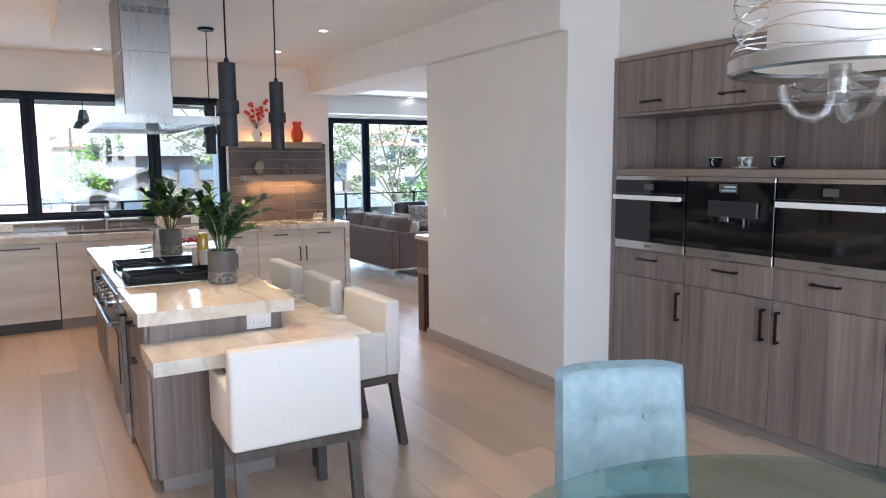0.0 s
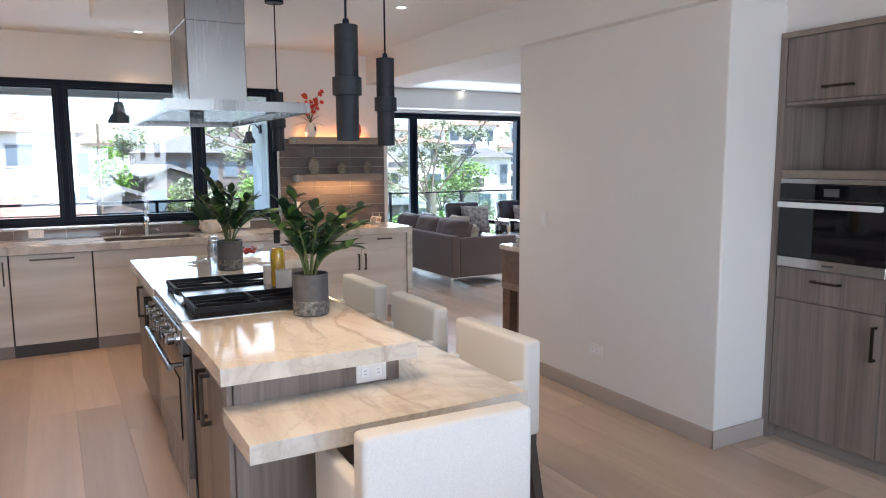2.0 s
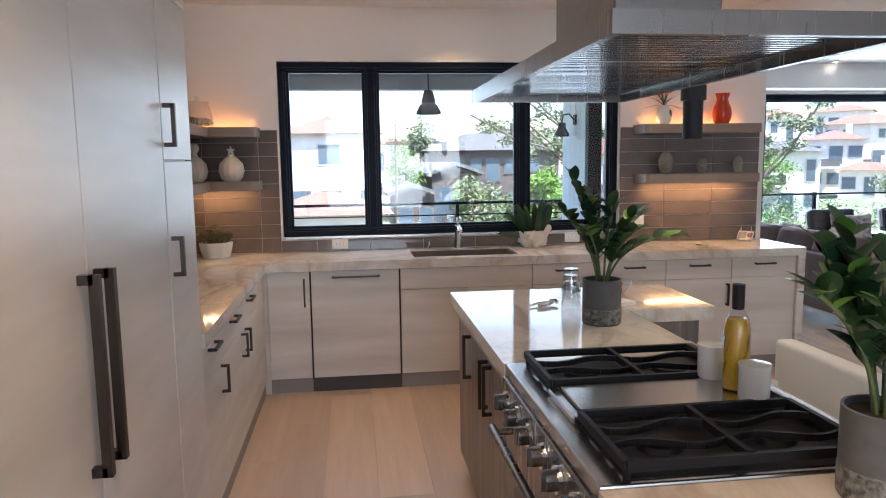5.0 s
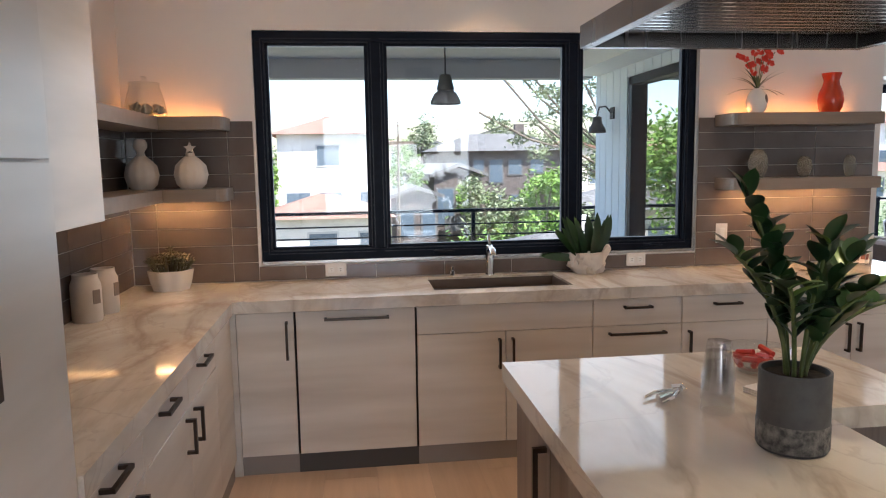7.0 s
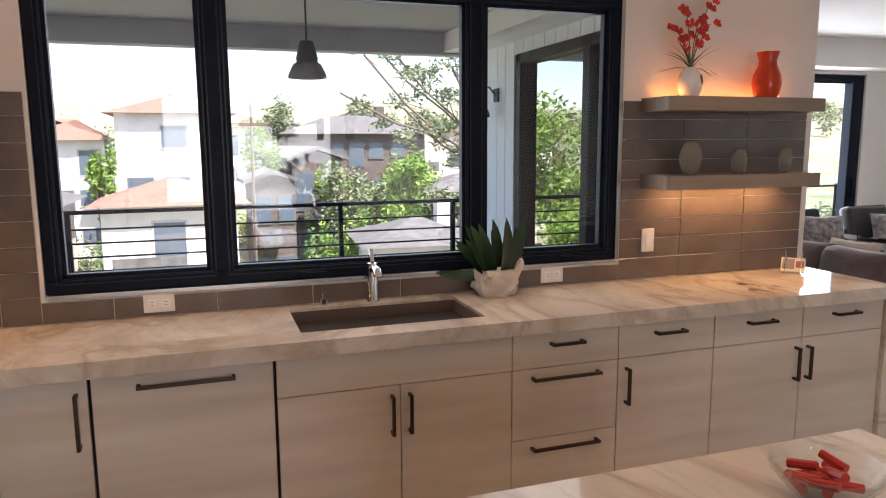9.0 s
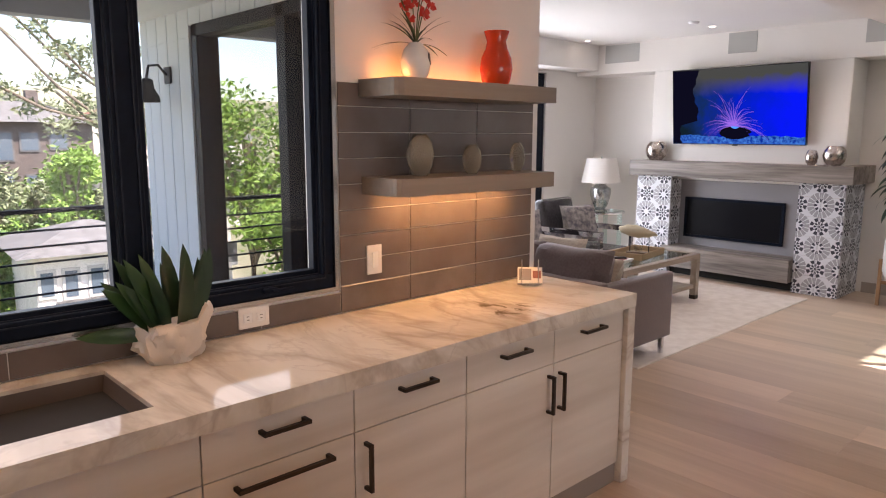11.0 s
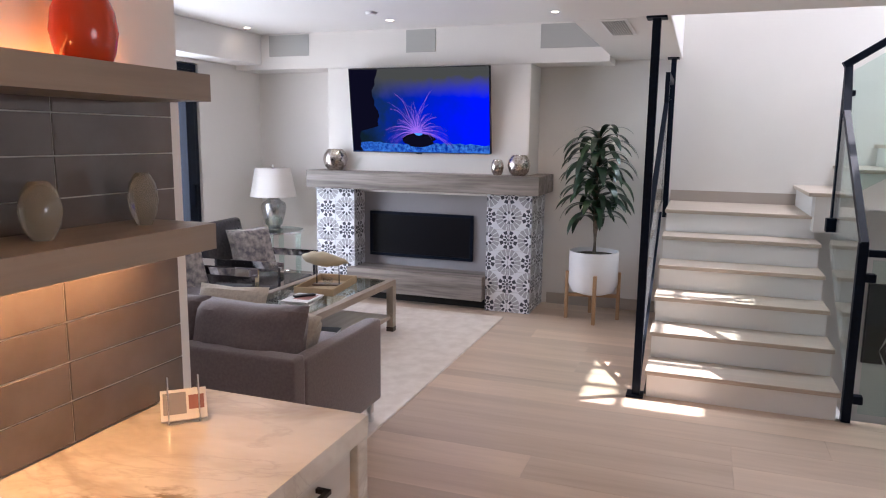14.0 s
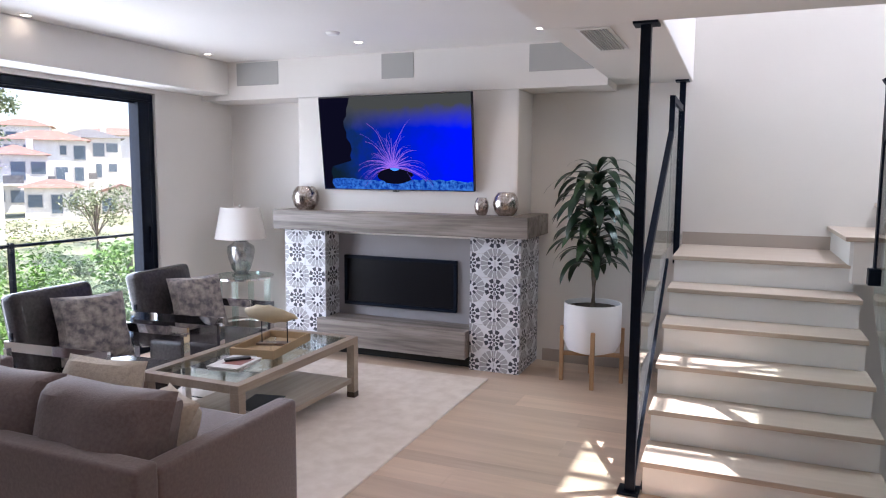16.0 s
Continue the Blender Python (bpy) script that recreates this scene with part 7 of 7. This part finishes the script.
part("plate", bx(-0.02, 0.0, -0.05, 0.05, 0.14, 0.26, 0.004), "pendant_black", wl)
part("arm", tube([(-0.02, 0, 0.20), (-0.08, 0, 0.27), (-0.15, 0, 0.26), (-0.17, 0, 0.17)], 0.010, 8), "pendant_black", wl, smooth=True)
part("shade", lathe([(0.02, 0.17), (0.045, 0.16), (0.05, 0.10), (0.085, 0.04), (0.09, 0.0), (0.085, 0.0), (0.045, 0.09), (0, 0.15)], 28, (-0.17, 0, 0)), "pendant_black", wl, smooth=True)

rr = thing("terrace_railing", "black metal terrace railing with thin horizontal bars", "railing")
RYY = 12.05
for i, x in enumerate((-2.5, -1.22, 0.04, 1.215, 2.4, 3.55)):
    part("post", bx(x - 0.022, x + 0.022, RYY - 0.022, RYY + 0.022, -0.03, 0.985), "black_metal", rr)
part("top_rail", bx(-2.65, 3.6, RYY - 0.025, RYY + 0.025, 0.986, 1.022, 0.004), "black_metal", rr)
for i in range(7):
    z = 0.08 + i * 0.127
    part("bar", bx(-2.65, 3.6, RYY - 0.008, RYY + 0.008, z, z + 0.016), "black_metal", rr)
gr = thing("glass_balustrade", "clear glass terrace balustrade with a thin dark top rail", "railing")
for i, x in enumerate((3.65, 5.1, 6.55, 8.0, 9.4)):
    part("post", bx(x - 0.02, x + 0.02, 12.38, 12.42, -0.03, 1.03), "black_metal", gr)
part("top_rail", bx(3.6, 9.5, 12.378, 12.422, 0.99, 1.015, 0.004), "black_metal", gr)
for a in (3.69, 5.14, 6.59, 8.04):
    part("glass_panel", bx(a, a + 1.36, 12.394, 12.406, 0.05, 0.97), "rail_glass", gr).visible_shadow = False


def ground_z(x, y):
    d = max(0.0, y - 12)
    z = -5.2 - 2.2 * math.exp(-((d - 25) / 18) ** 2)
    z += 0.014 * max(0.0, d - 30) + 0.058 * max(0.0, d - 80)
    z += 0.03 * max(0.0, x - 12) * min(1.0, d / 40)
    return z + 0.8 * noise.noise((x * 0.03, y * 0.03, 0))


bm = bmesh.new()
NX, NYY = 60, 60
gv = {}
for i in range(NX + 1):
    for j in range(NYY + 1):
        x = -400 + 800 * i / NX
        y = 12.7 + 560 * (j / NYY) ** 1.8
        gv[i, j] = bm.verts.new((x, y, ground_z(x, y)))
for i in range(NX):
    for j in range(NYY):
        bm.faces.new((gv[i, j], gv[i + 1, j], gv[i + 1, j + 1], gv[i, j + 1]))
g_ = structure("ground", bm, "grass_ground", "dry grassy hillside running down from the terrace")


def leaf_cloud(bm, centre, radii, count, size, seed):
    """Many small leaf blades filling a ragged round mass."""
    r = random.Random(seed)
    cx, cy, cz = centre
    for _ in range(count):
        d = Vector((r.gauss(0, 1), r.gauss(0, 1), r.gauss(0, 1))).normalized()
        lump = 0.75 + 0.5 * noise.noise(d * 2.2 + Vector((seed, 0, 0)))
        q = (r.random() ** 0.4) * lump
        p = Vector((cx + d.x * radii[0] * q, cy + d.y * radii[1] * q, cz + d.z * radii[2] * q))
        a = Vector((r.gauss(0, 1), r.gauss(0, 1), r.gauss(0, 0.6))).normalized() * size * r.uniform(0.6, 1.3)
        b = a.cross(Vector((r.gauss(0, 1), r.gauss(0, 1), r.gauss(0, 1)))).normalized() * size * 0.38
        bm.faces.new([bm.verts.new(v) for v in (p - a, p + b, p + a, p - b)])


def tree(at, height, crown, mat, label, seed, count=900, size=0.14, lobes=6):
    t = thing("tree", label, "tree", at, 0, "garden trees")
    r = random.Random(seed)
    h0 = height * 0.45
    part("trunk", tube([(0, 0, -0.3), (0.1, 0.05, h0 * 0.5), (0.0, 0.1, h0), (0.05, 0.0, height * 0.8)], 0.045 * height ** 0.7, 8), "bark", t, smooth=True)
    bm = bmesh.new()
    for i in range(lobes):
        a = 6.28 * i / lobes + r.uniform(-0.4, 0.4)
        q = crown * r.uniform(0.25, 0.7)
        c = Vector((q * math.cos(a), q * math.sin(a), height * r.uniform(0.55, 0.92)))
        part("limb", tube([(0, 0.05, h0 * 0.8), (c.x * 0.5, c.y * 0.5, (h0 + c.z) / 2), tuple(c)], 0.012 * height ** 0.7, 6), "bark", t)
        leaf_cloud(bm, c, (crown * 0.55, crown * 0.55, height * 0.16), count // lobes, size, seed * 7 + i)
    part("crown", bm, mat, t)
    return t


def near_tree(at, limbs, mat, label, seed, size=0.07, per=520):
    """A tree with bare forked limbs and open leaf sprays; limbs as tips relative to the fork."""
    t = thing("tree", label, "tree", at, 0, "garden trees")
    r = random.Random(seed)
    part("trunk", tube([(0, 0, -0.5), (0.1, 0, 3.5), (-0.05, 0, 6.6)], 0.17, 10), "bark", t, smooth=True)
    for i, tip in enumerate(limbs):
        a, b = Vector((-0.05, 0, 6.2)), Vector(tip)
        mid = (a + b) / 2 + Vector((r.uniform(-0.3, 0.3), r.uniform(-0.3, 0.3), r.uniform(-0.4, 0.4)))
        lm = part("limb", tube([a, a.lerp(mid, 0.5) + Vector((0, 0, 0.15)), mid, mid.lerp(b, 0.5) + Vector((0, 0, -0.15)), b], 0.028, 7), "bark", t, smooth=True)
        bm = bmesh.new()
        for k in range(5):
            s = 0.45 + 0.13 * k
            c = a.lerp(b, min(1.0, s)) + Vector((r.uniform(-0.5, 0.5), r.uniform(-0.5, 0.5), r.uniform(-0.3, 0.45)))
            rod(bm, tuple(a.lerp(b, min(1.0, s) - 0.05)), tuple(c), 0.012, 4)
            leaf_cloud(bm, c, (0.46, 0.46, 0.30), per // 5, size, seed * 13 + i * 5 + k)
        part("leaf_spray", bm, mat, lm)
    return t


near_tree((7.6, 21.0, ground_z(7.6, 21)), ((-4.2, -0.3, 9.6), (-3.5, 0.4, 9.95), (-3.2, 0.2, 8.5), (-4.7, 0, 8.8), (-3.9, 0.6, 10.1), (-2.2, -0.4, 9.4), (-1.0, 0, 11.0), (1.2, 0, 10.0), (-1.6, 0.3, 8.3)), "foliage_olive", "open eucalyptus tree with forked pale limbs", 3)
near_tree((10.8, 21.5, ground_z(10.8, 21.5)), ((-2.6, 0, 10.0), (-1.8, 0.5, 8.6), (-0.6, 0, 10.6), (0.8, 0.3, 9.6), (1.9, 0, 8.8), (-2.9, -0.4, 7.8), (0.4, 0.4, 8.2), (2.6, 0, 10.1)), "foliage_olive", "open tree with pale forked limbs and small leaves", 5)
tree((-8.0, 30.0, ground_z(-8, 30)), 10.6, 3.0, "foliage_bright", "dense bright green garden tree", 11, 5200, 0.15, 14)
tree((-7.4, 26.0, ground_z(-7.4, 26)), 6.8, 2.2, "foliage_bright", "dense green garden tree", 12, 2600, 0.14, 10)
for i, (x, y, h, c, m) in enumerate(((7.0, 43, 7.3, 1.7, "foliage_olive"), (10.2, 42, 8.2, 1.5, "foliage_bright"), (3.3, 47.5, 9.0, 1.3, "foliage_bright"), (-5.0, 44, 8.4, 0.8, "foliage_bright"),
                                       (14, 44, 5.5, 2.8, "foliage_olive"), (20, 40, 5.2, 2.6, "foliage_bright"), (25, 46, 7.0, 2.8, "foliage"), (5.6, 62, 10.2, 1.3, "foliage_olive"),
                                       (-12, 60, 8, 3.2, "foliage"), (-3, 72, 8.5, 3.4, "foliage_olive"), (6, 78, 8.5, 3.6, "foliage"), (14, 80, 9, 3.4, "foliage_olive"), (24, 74, 9, 3.4, "foliage"),
                                       (-22, 80, 9, 4, "foliage_olive"), (36, 62, 6.5, 3.0, "foliage_bright"), (30, 36, 5.0, 2.6, "foliage_bright"), (42, 52, 6.0, 3.0, "foliage_olive"), (12, 33, 4.0, 2.0, "foliage_bright"), (23, 30, 4.2, 2.2, "foliage_olive"), (7.4, 46, 6.6, 1.9, "foliage_bright"), (11.6, 46, 7.2, 2.2, "foliage_bright"), (9.4, 45, 6.0, 1.8, "foliage_olive"), (13.0, 66, 10.8, 2.2, "foliage_olive"), (33, 30, 4.0, 2.4, "foliage"))):
    tree((x, y, ground_z(x, y)), h, c, m, ("bright" if m == "foliage_bright" else "dark" if m == "foliage" else "olive") + " green leafy tree in the neighbours' gardens", 20 + i, 1300, 0.17, 8)


def house(at, w, d, h, turn, wall, roof, label, storeys=2, gable=False, cols=4):
    b = thing("house", label, "house", at, turn, "hillside houses")
    part("wall", bx(-w / 2, w / 2, -d / 2, d / 2, -3.0, h), wall, b)
    if gable:
        bm = bmesh.new()
        o, rz = 0.4, h + w * 0.18
        pts = [(-w / 2 - o, h - 0.1), (0, rz), (w / 2 + o, h - 0.1), (w / 2 + o, h + 0.1), (0, rz + 0.22), (-w / 2 - o, h + 0.1)]
        f = [bm.verts.new((x, -d / 2 - o, z)) for x, z in pts]
        k = [bm.verts.new((x, d / 2 + o, z)) for x, z in pts]
        bm.faces.new(f)
        bm.faces.new(k[::-1])
        for i in range(6):
            bm.faces.new((f[i], k[i], k[(i + 1) % 6], f[(i + 1) % 6]))
        part("roof", bm, roof, b)
        bm = bmesh.new()
        for y in (-d / 2, d / 2 - 0.1):
            tri = [bm.verts.new((x, yy, z)) for yy in (y, y + 0.1) for x, z in ((-w / 2, h), (w / 2, h), (0, rz - 0.05))]
            bm.faces.new(tri[:3])
            bm.faces.new(tri[3:][::-1])
        part("gable", bm, wall, b)
    else:
        bm = bmesh.new()
        o, rz = 0.6, h + 0.17 * d
        e = [bm.verts.new(p) for p in ((-w / 2 - o, -d / 2 - o, h), (w / 2 + o, -d / 2 - o, h), (w / 2 + o, d / 2 + o, h), (-w / 2 - o, d / 2 + o, h))]
        t = [bm.verts.new((-w / 2 + d * 0.4, 0, rz)), bm.verts.new((w / 2 - d * 0.4, 0, rz))]
        bm.faces.new((e[0], e[1], t[1], t[0]))
        bm.faces.new((e[2], e[3], t[0], t[1]))
        bm.faces.new((e[1], e[2], t[1]))
        bm.faces.new((e[3], e[0], t[0]))
        bm.faces.new(e[::-1])
        rf = part("roof", bm, roof, b)
        part("chimney", bx(w * 0.2, w * 0.2 + 0.7, -0.35, 0.35, h, rz + 0.7), wall, rf)
    sh = h / storeys
    rw = random.Random(int(w * 31 + at[0] * 17))
    for s in range(storeys):
        for c in range(cols):
            x = -w / 2 + w * (c + 0.5) / cols
            if rw.random() < 0.22:
                continue
            x += rw.uniform(-0.1, 0.1) * w / cols
            ww = min(w / cols * 0.8, rw.choice((0.9, 1.2, 1.6, 2.3)))
            z0 = s * sh + sh * rw.choice((0.08, 0.30, 0.34))
            wi = part("window", bx(x - ww / 2, x + ww / 2, -d / 2 - 0.06, -d / 2 + 0.02, z0, sh * (s + 0.78)), "window_trim" if wall != "brown_siding" else "roof_grey", b)
            part("pane", bx(x - ww / 2 + 0.1, x + ww / 2 - 0.1, -d / 2 - 0.075, -d / 2 - 0.062, z0 + 0.1, sh * (s + 0.78) - 0.1), "far_pane", wi)
    if storeys > 1:
        bl = part("balcony", bx(-w * 0.42, w * 0.1, -d / 2 - 1.2, -d / 2 - 0.08, sh - 0.15, sh), wall, b)
        part("balcony_rail", bx(-w * 0.42, w * 0.1, -d / 2 - 1.2, -d / 2 - 1.14, sh, sh + 0.9), "roof_grey", bl)
    return b


for x, y, w, d, h, t, wm, rm, st_, gb, c, lab in (
        (-1.8, 54, 6.2, 8, 8.9, 1, "stucco", "roof_clay", 3, False, 3, "tall cream stucco house with a clay tile roof"),
        (-8.5, 57, 5.0, 8, 7.2, 3, "stucco", "roof_clay", 3, False, 3, "cream stucco house with a clay tile roof"),
        (-1.6, 41, 5.6, 6, 6.0, 1, "stucco", "roof_clay", 2, False, 3, "low cream house with a pale clay roof"),
        (-8.0, 39, 4.0, 6, 6.4, 0, "stucco", "roof_grey", 2, False, 2, "low white house among shrubs"),
        (3.2, 44, 2.2, 3.4, 6.3, 2, "brown_siding", "roof_grey", 2, True, 2, "small dark timber outbuilding with windows"),
        (10.4, 58, 9.6, 8, 7.6, -3, "brown_siding", "roof_grey", 3, False, 7, "dark timber house with a low grey roof"),
        (5.6, 50, 3.0, 6, 6.6, 12, "brown_siding", "roof_grey", 2, True, 2, "narrow dark timber house"),
        (7.6, 78, 5.5, 8, 7.2, 4, "stucco", "roof_grey", 2, True, 3, "pale gabled house on the slope"),
        (15.5, 80, 6.5, 8, 7.0, -8, "stucco", "roof_grey", 2, True, 3, "pale gabled house among trees"),
        (22.0, 76, 8, 8, 6.4, -12, "stucco_tan", "roof_clay", 2, True, 3, "tan gabled house on the slope"),
        (8.6, 34.5, 4.4, 5, 4.6, -4, "stucco", "roof_grey", 2, False, 6, "low pale house behind a hedge"),
        (17.5, 47, 9, 6, 5.0, -10, "brown_siding", "roof_grey", 2, False, 5, "long dark timber house"),
        (30, 80, 8, 7, 6.4, -26, "stucco", "roof_grey", 2, False, 3, "white stucco hillside house"),
        (40, 66, 7, 6, 6.0, -30, "stucco", "roof_grey", 2, False, 4, "white flat-fronted hillside house"),
        (50, 100, 9, 8, 7.4, -32, "stucco", "roof_clay", 2, False, 3, "white stucco house with a balcony"),
        (59, 84, 6, 7, 6.4, -34, "stucco", "roof_clay", 2, False, 3, "white stucco house above the gardens"),
        (68.5, 91, 9.5, 8, 8.2, -38, "stucco", "roof_clay", 3, False, 5, "large white stucco villa in three storeys"),
        (77, 93, 8, 8, 8.6, -40, "stucco", "roof_grey", 3, False, 4, "white flat-fronted villa on the slope"),
        (63, 72, 4.4, 4.5, 2.3, -42, "stucco_tan", "roof_clay", 1, True, 2, "tan pavilion with a gabled clay roof"),
        (56, 74, 5.5, 5, 3.0, -38, "stucco", "roof_clay", 1, False, 3, "low white house beside the road"),
        (88, 100, 10, 8, 9.0, -44, "stucco", "roof_clay", 3, False, 3, "large white stucco house"),
        (60, 118, 9, 8, 8.6, -30, "stucco", "roof_clay", 2, False, 4, "white house on the ridge"),
        (74, 122, 9, 8, 9.0, -36, "stucco", "roof_clay", 2, False, 4, "white house on the ridge"),
        (90, 124, 9, 8, 9.0, -42, "stucco", "roof_clay", 2, False, 4, "white house on the ridge"),
        (-18, 62, 11, 8, 7.0, 12, "stucco", "roof_clay", 2, False, 4, "cream stucco house among trees"),
        (2, 98, 9, 9, 7.6, 0, "stucco_tan", "roof_clay", 2, False, 4, "far tan house on the ridge"),
        (20, 100, 10, 9, 7.6, -10, "stucco", "roof_grey", 2, True, 4, "far white house on the ridge")):
    house((x, y, ground_z(x, y)), w, d, h, t, wm, rm, lab, st_, gb, c)

for i, (x, y, w) in enumerate(((8.5, 40, 6.0), (16, 36.5, 7.0), (22, 35, 6.0), (6.4, 37.5, 4.0), (12.5, 49.5, 5.0), (11.8, 44, 7.0), (7.6, 47.5, 6.0), (15.0, 53, 6.0))):
    bm = bmesh.new()
    for k in range(7):
        leaf_cloud(bm, (-w / 2 + w * k / 6, 0, 2.9), (w / 9, 0.9, 3.1), 620, 0.13, 90 + i * 9 + k)
    solid("hedge", bm, "foliage_bright" if i % 2 == 0 else "foliage", "clipped green garden hedge", "hedge", at=(x, y, ground_z(x, y) - 0.2), group="hedges")
rb = random.Random(31)
brush = bmesh.new()
for i in range(470):
    x, y = (lambda d, a: (2.4 + d * math.sin(a), 6.6 + d * math.cos(a)))(rb.uniform(17, 44), radians(rb.uniform(20, 58))) if i % 5 < 3 else (lambda d, a: (2.4 + d * math.sin(a), 6.6 + d * math.cos(a)))(rb.uniform(44, 70), radians(rb.uniform(31, 47))) if i > 400 else (rb.uniform(-9, 15), rb.uniform(30, 62))
    s = rb.uniform(0.8, 1.9) * (1.0 if y < 50 else 1.3)
    if i >= 285:
        leaf_cloud(brush, (x, y, ground_z(x, y) - 0.1 + 0.5 * s), (s, s, 0.8 * s), 230, 0.17, 500 + i)
        continue
    bm = bmesh.new()
    leaf_cloud(bm, (0, 0, 0.5 * s), (s, s, 0.8 * s), 230, 0.17, 500 + i)
    m = ("foliage_bright", "foliage_olive", "foliage")[i % 3]
    solid("shrub", bm, m, ("bright green", "pale olive", "dark green")[i % 3] + " rounded shrub on the hillside", "shrub", at=(x, y, ground_z(x, y) - 0.1), group="hillside shrubs")
solid("hillside_brush", brush, "foliage_olive", "green brush spread over the far slope", "brush", "stuff")
po = thing("utility_pole", "thin wooden utility pole with a cross arm", "pole", (1.25, 26.0, ground_z(1.25, 26)))
part("pole", tube([(0, 0, -0.3), (0, 0, 4.5), (0.03, 0, 9.6)], 0.04, 8), "bark", po)
part("cross_arm", bx(-0.5, 0.5, -0.04, 0.04, 8.9, 9.0), "bark", po)
bm = bmesh.new()
r = random.Random(77)
for i in range(150):
    x = -190 + 2.8 * i
    y = 112 + r.uniform(0, 110) + 0.1 * abs(x)
    leaf_cloud(bm, (x, y, ground_z(x, y) + 3), (r.uniform(2.5, 6), 4, r.uniform(2, 4.0)), 150, 0.6, 300 + i)
solid("distant_trees", bm, "foliage_olive", "distant wooded ridge of small trees", "trees", "stuff")

# ---- wall tiles ----
def tile_field(name, label, x0, x1, z0, z1, joints, y):
    t = thing(name, label, "tiles", kind="structure")
    part("bed", bx(x0, x1, y + 0.004, NY - 0.0005, z0, z1), "grout", t)
    edges = [x0] + [j for j in joints if x0 + 0.02 < j < x1 - 0.02] + [x1]
    z = z0
    first = 1.01 - 0.1 * math.floor((1.01 - z0) / 0.1 + 1e-6)
    zs = [z0] + [first + 0.1 * k for k in range(12) if z0 + 0.01 < first + 0.1 * k < z1 - 0.01] + [z1]
    for a, b in zip(edges, edges[1:]):
        for c, d in zip(zs, zs[1:]):
            part("tile", bx(a + 0.0017, b - 0.0017, y, y + 0.006, c + 0.0017, d - 0.0017, 0.001), "tile_glaze", t)


TILE_Y = NY - 0.0118
tile_field("tiles_right", "glossy taupe stacked wall tiles with pale joints", 1.93, 3.085, 0.902, 1.80, (2.29, 2.69), TILE_Y)
tile_field("tiles_left", "glossy taupe stacked wall tiles with pale joints", WX + 0.012, -0.68, 0.902, 1.80, (-1.22, -0.82), TILE_Y)
tile_field("tiles_sill", "glossy taupe wall tiles below the window", -0.68, 1.93, 0.902, 0.985, (-0.42, -0.02, 0.38, 0.78, 1.18, 1.58), TILE_Y)
wt = thing("tiles_side", "glossy taupe wall tiles on the side wall", "tiles", kind="structure")
part("bed", bx(WX + 0.0005, WX + 0.004, 5.70, 8.16, 0.902, 1.80), "grout", wt)
for k in range(7):
    ya = 5.70 + 0.4 * k
    yb = min(ya + 0.4, 8.16)
    for c in range(9):
        part("tile", bx(WX + 0.004, WX + 0.0115, ya + 0.0017, yb - 0.0017, 0.9037 + 0.1 * c, 1.0003 + 0.1 * c, 0.001), "tile_glaze", wt)

# ---- floor planks ----
rp = random.Random(21)
PW = 0.262
plank_meshes = {}


def plank(parent, x0, x1, y0, y1):
    key = (round(x1 - x0, 3), round(y1 - y0, 2))
    if key not in plank_meshes:
        w, ln = x1 - x0, y1 - y0
        plank_meshes[key] = finish("plank", bx(0.0003, w - 0.0003, 0.0003, ln - 0.0003, -0.0115, 0.0, 0.0006), "oak_floor")
    ob = new("plank", plank_meshes[key])
    ob.location = (x0, y0, 0.0)
    ob.parent = parent


def lay(parent, xa, xb, ya, yb):
    x = xa
    while x < xb - 0.01:
        x1 = min(x + PW, xb)
        y = ya - rp.choice((0.0, 0.5, 1.0, 1.5))
        while y < yb - 0.01:
            y1 = y + rp.choice((1.5, 2.0, 2.0, 2.5))
            c, d = max(y, ya), min(y1, yb)
            if yb - d < 0.3:
                d, y1 = yb, yb
            if d - c > 0.05:
                plank(parent, x, x1, c, d)
            y = y1
        x = x1


lay(sub, -1.37, 6.10, -2.5, 11.55)
lay(bpy.data.objects["floor_east"], 6.10, 8.45, 7.02, 11.55)
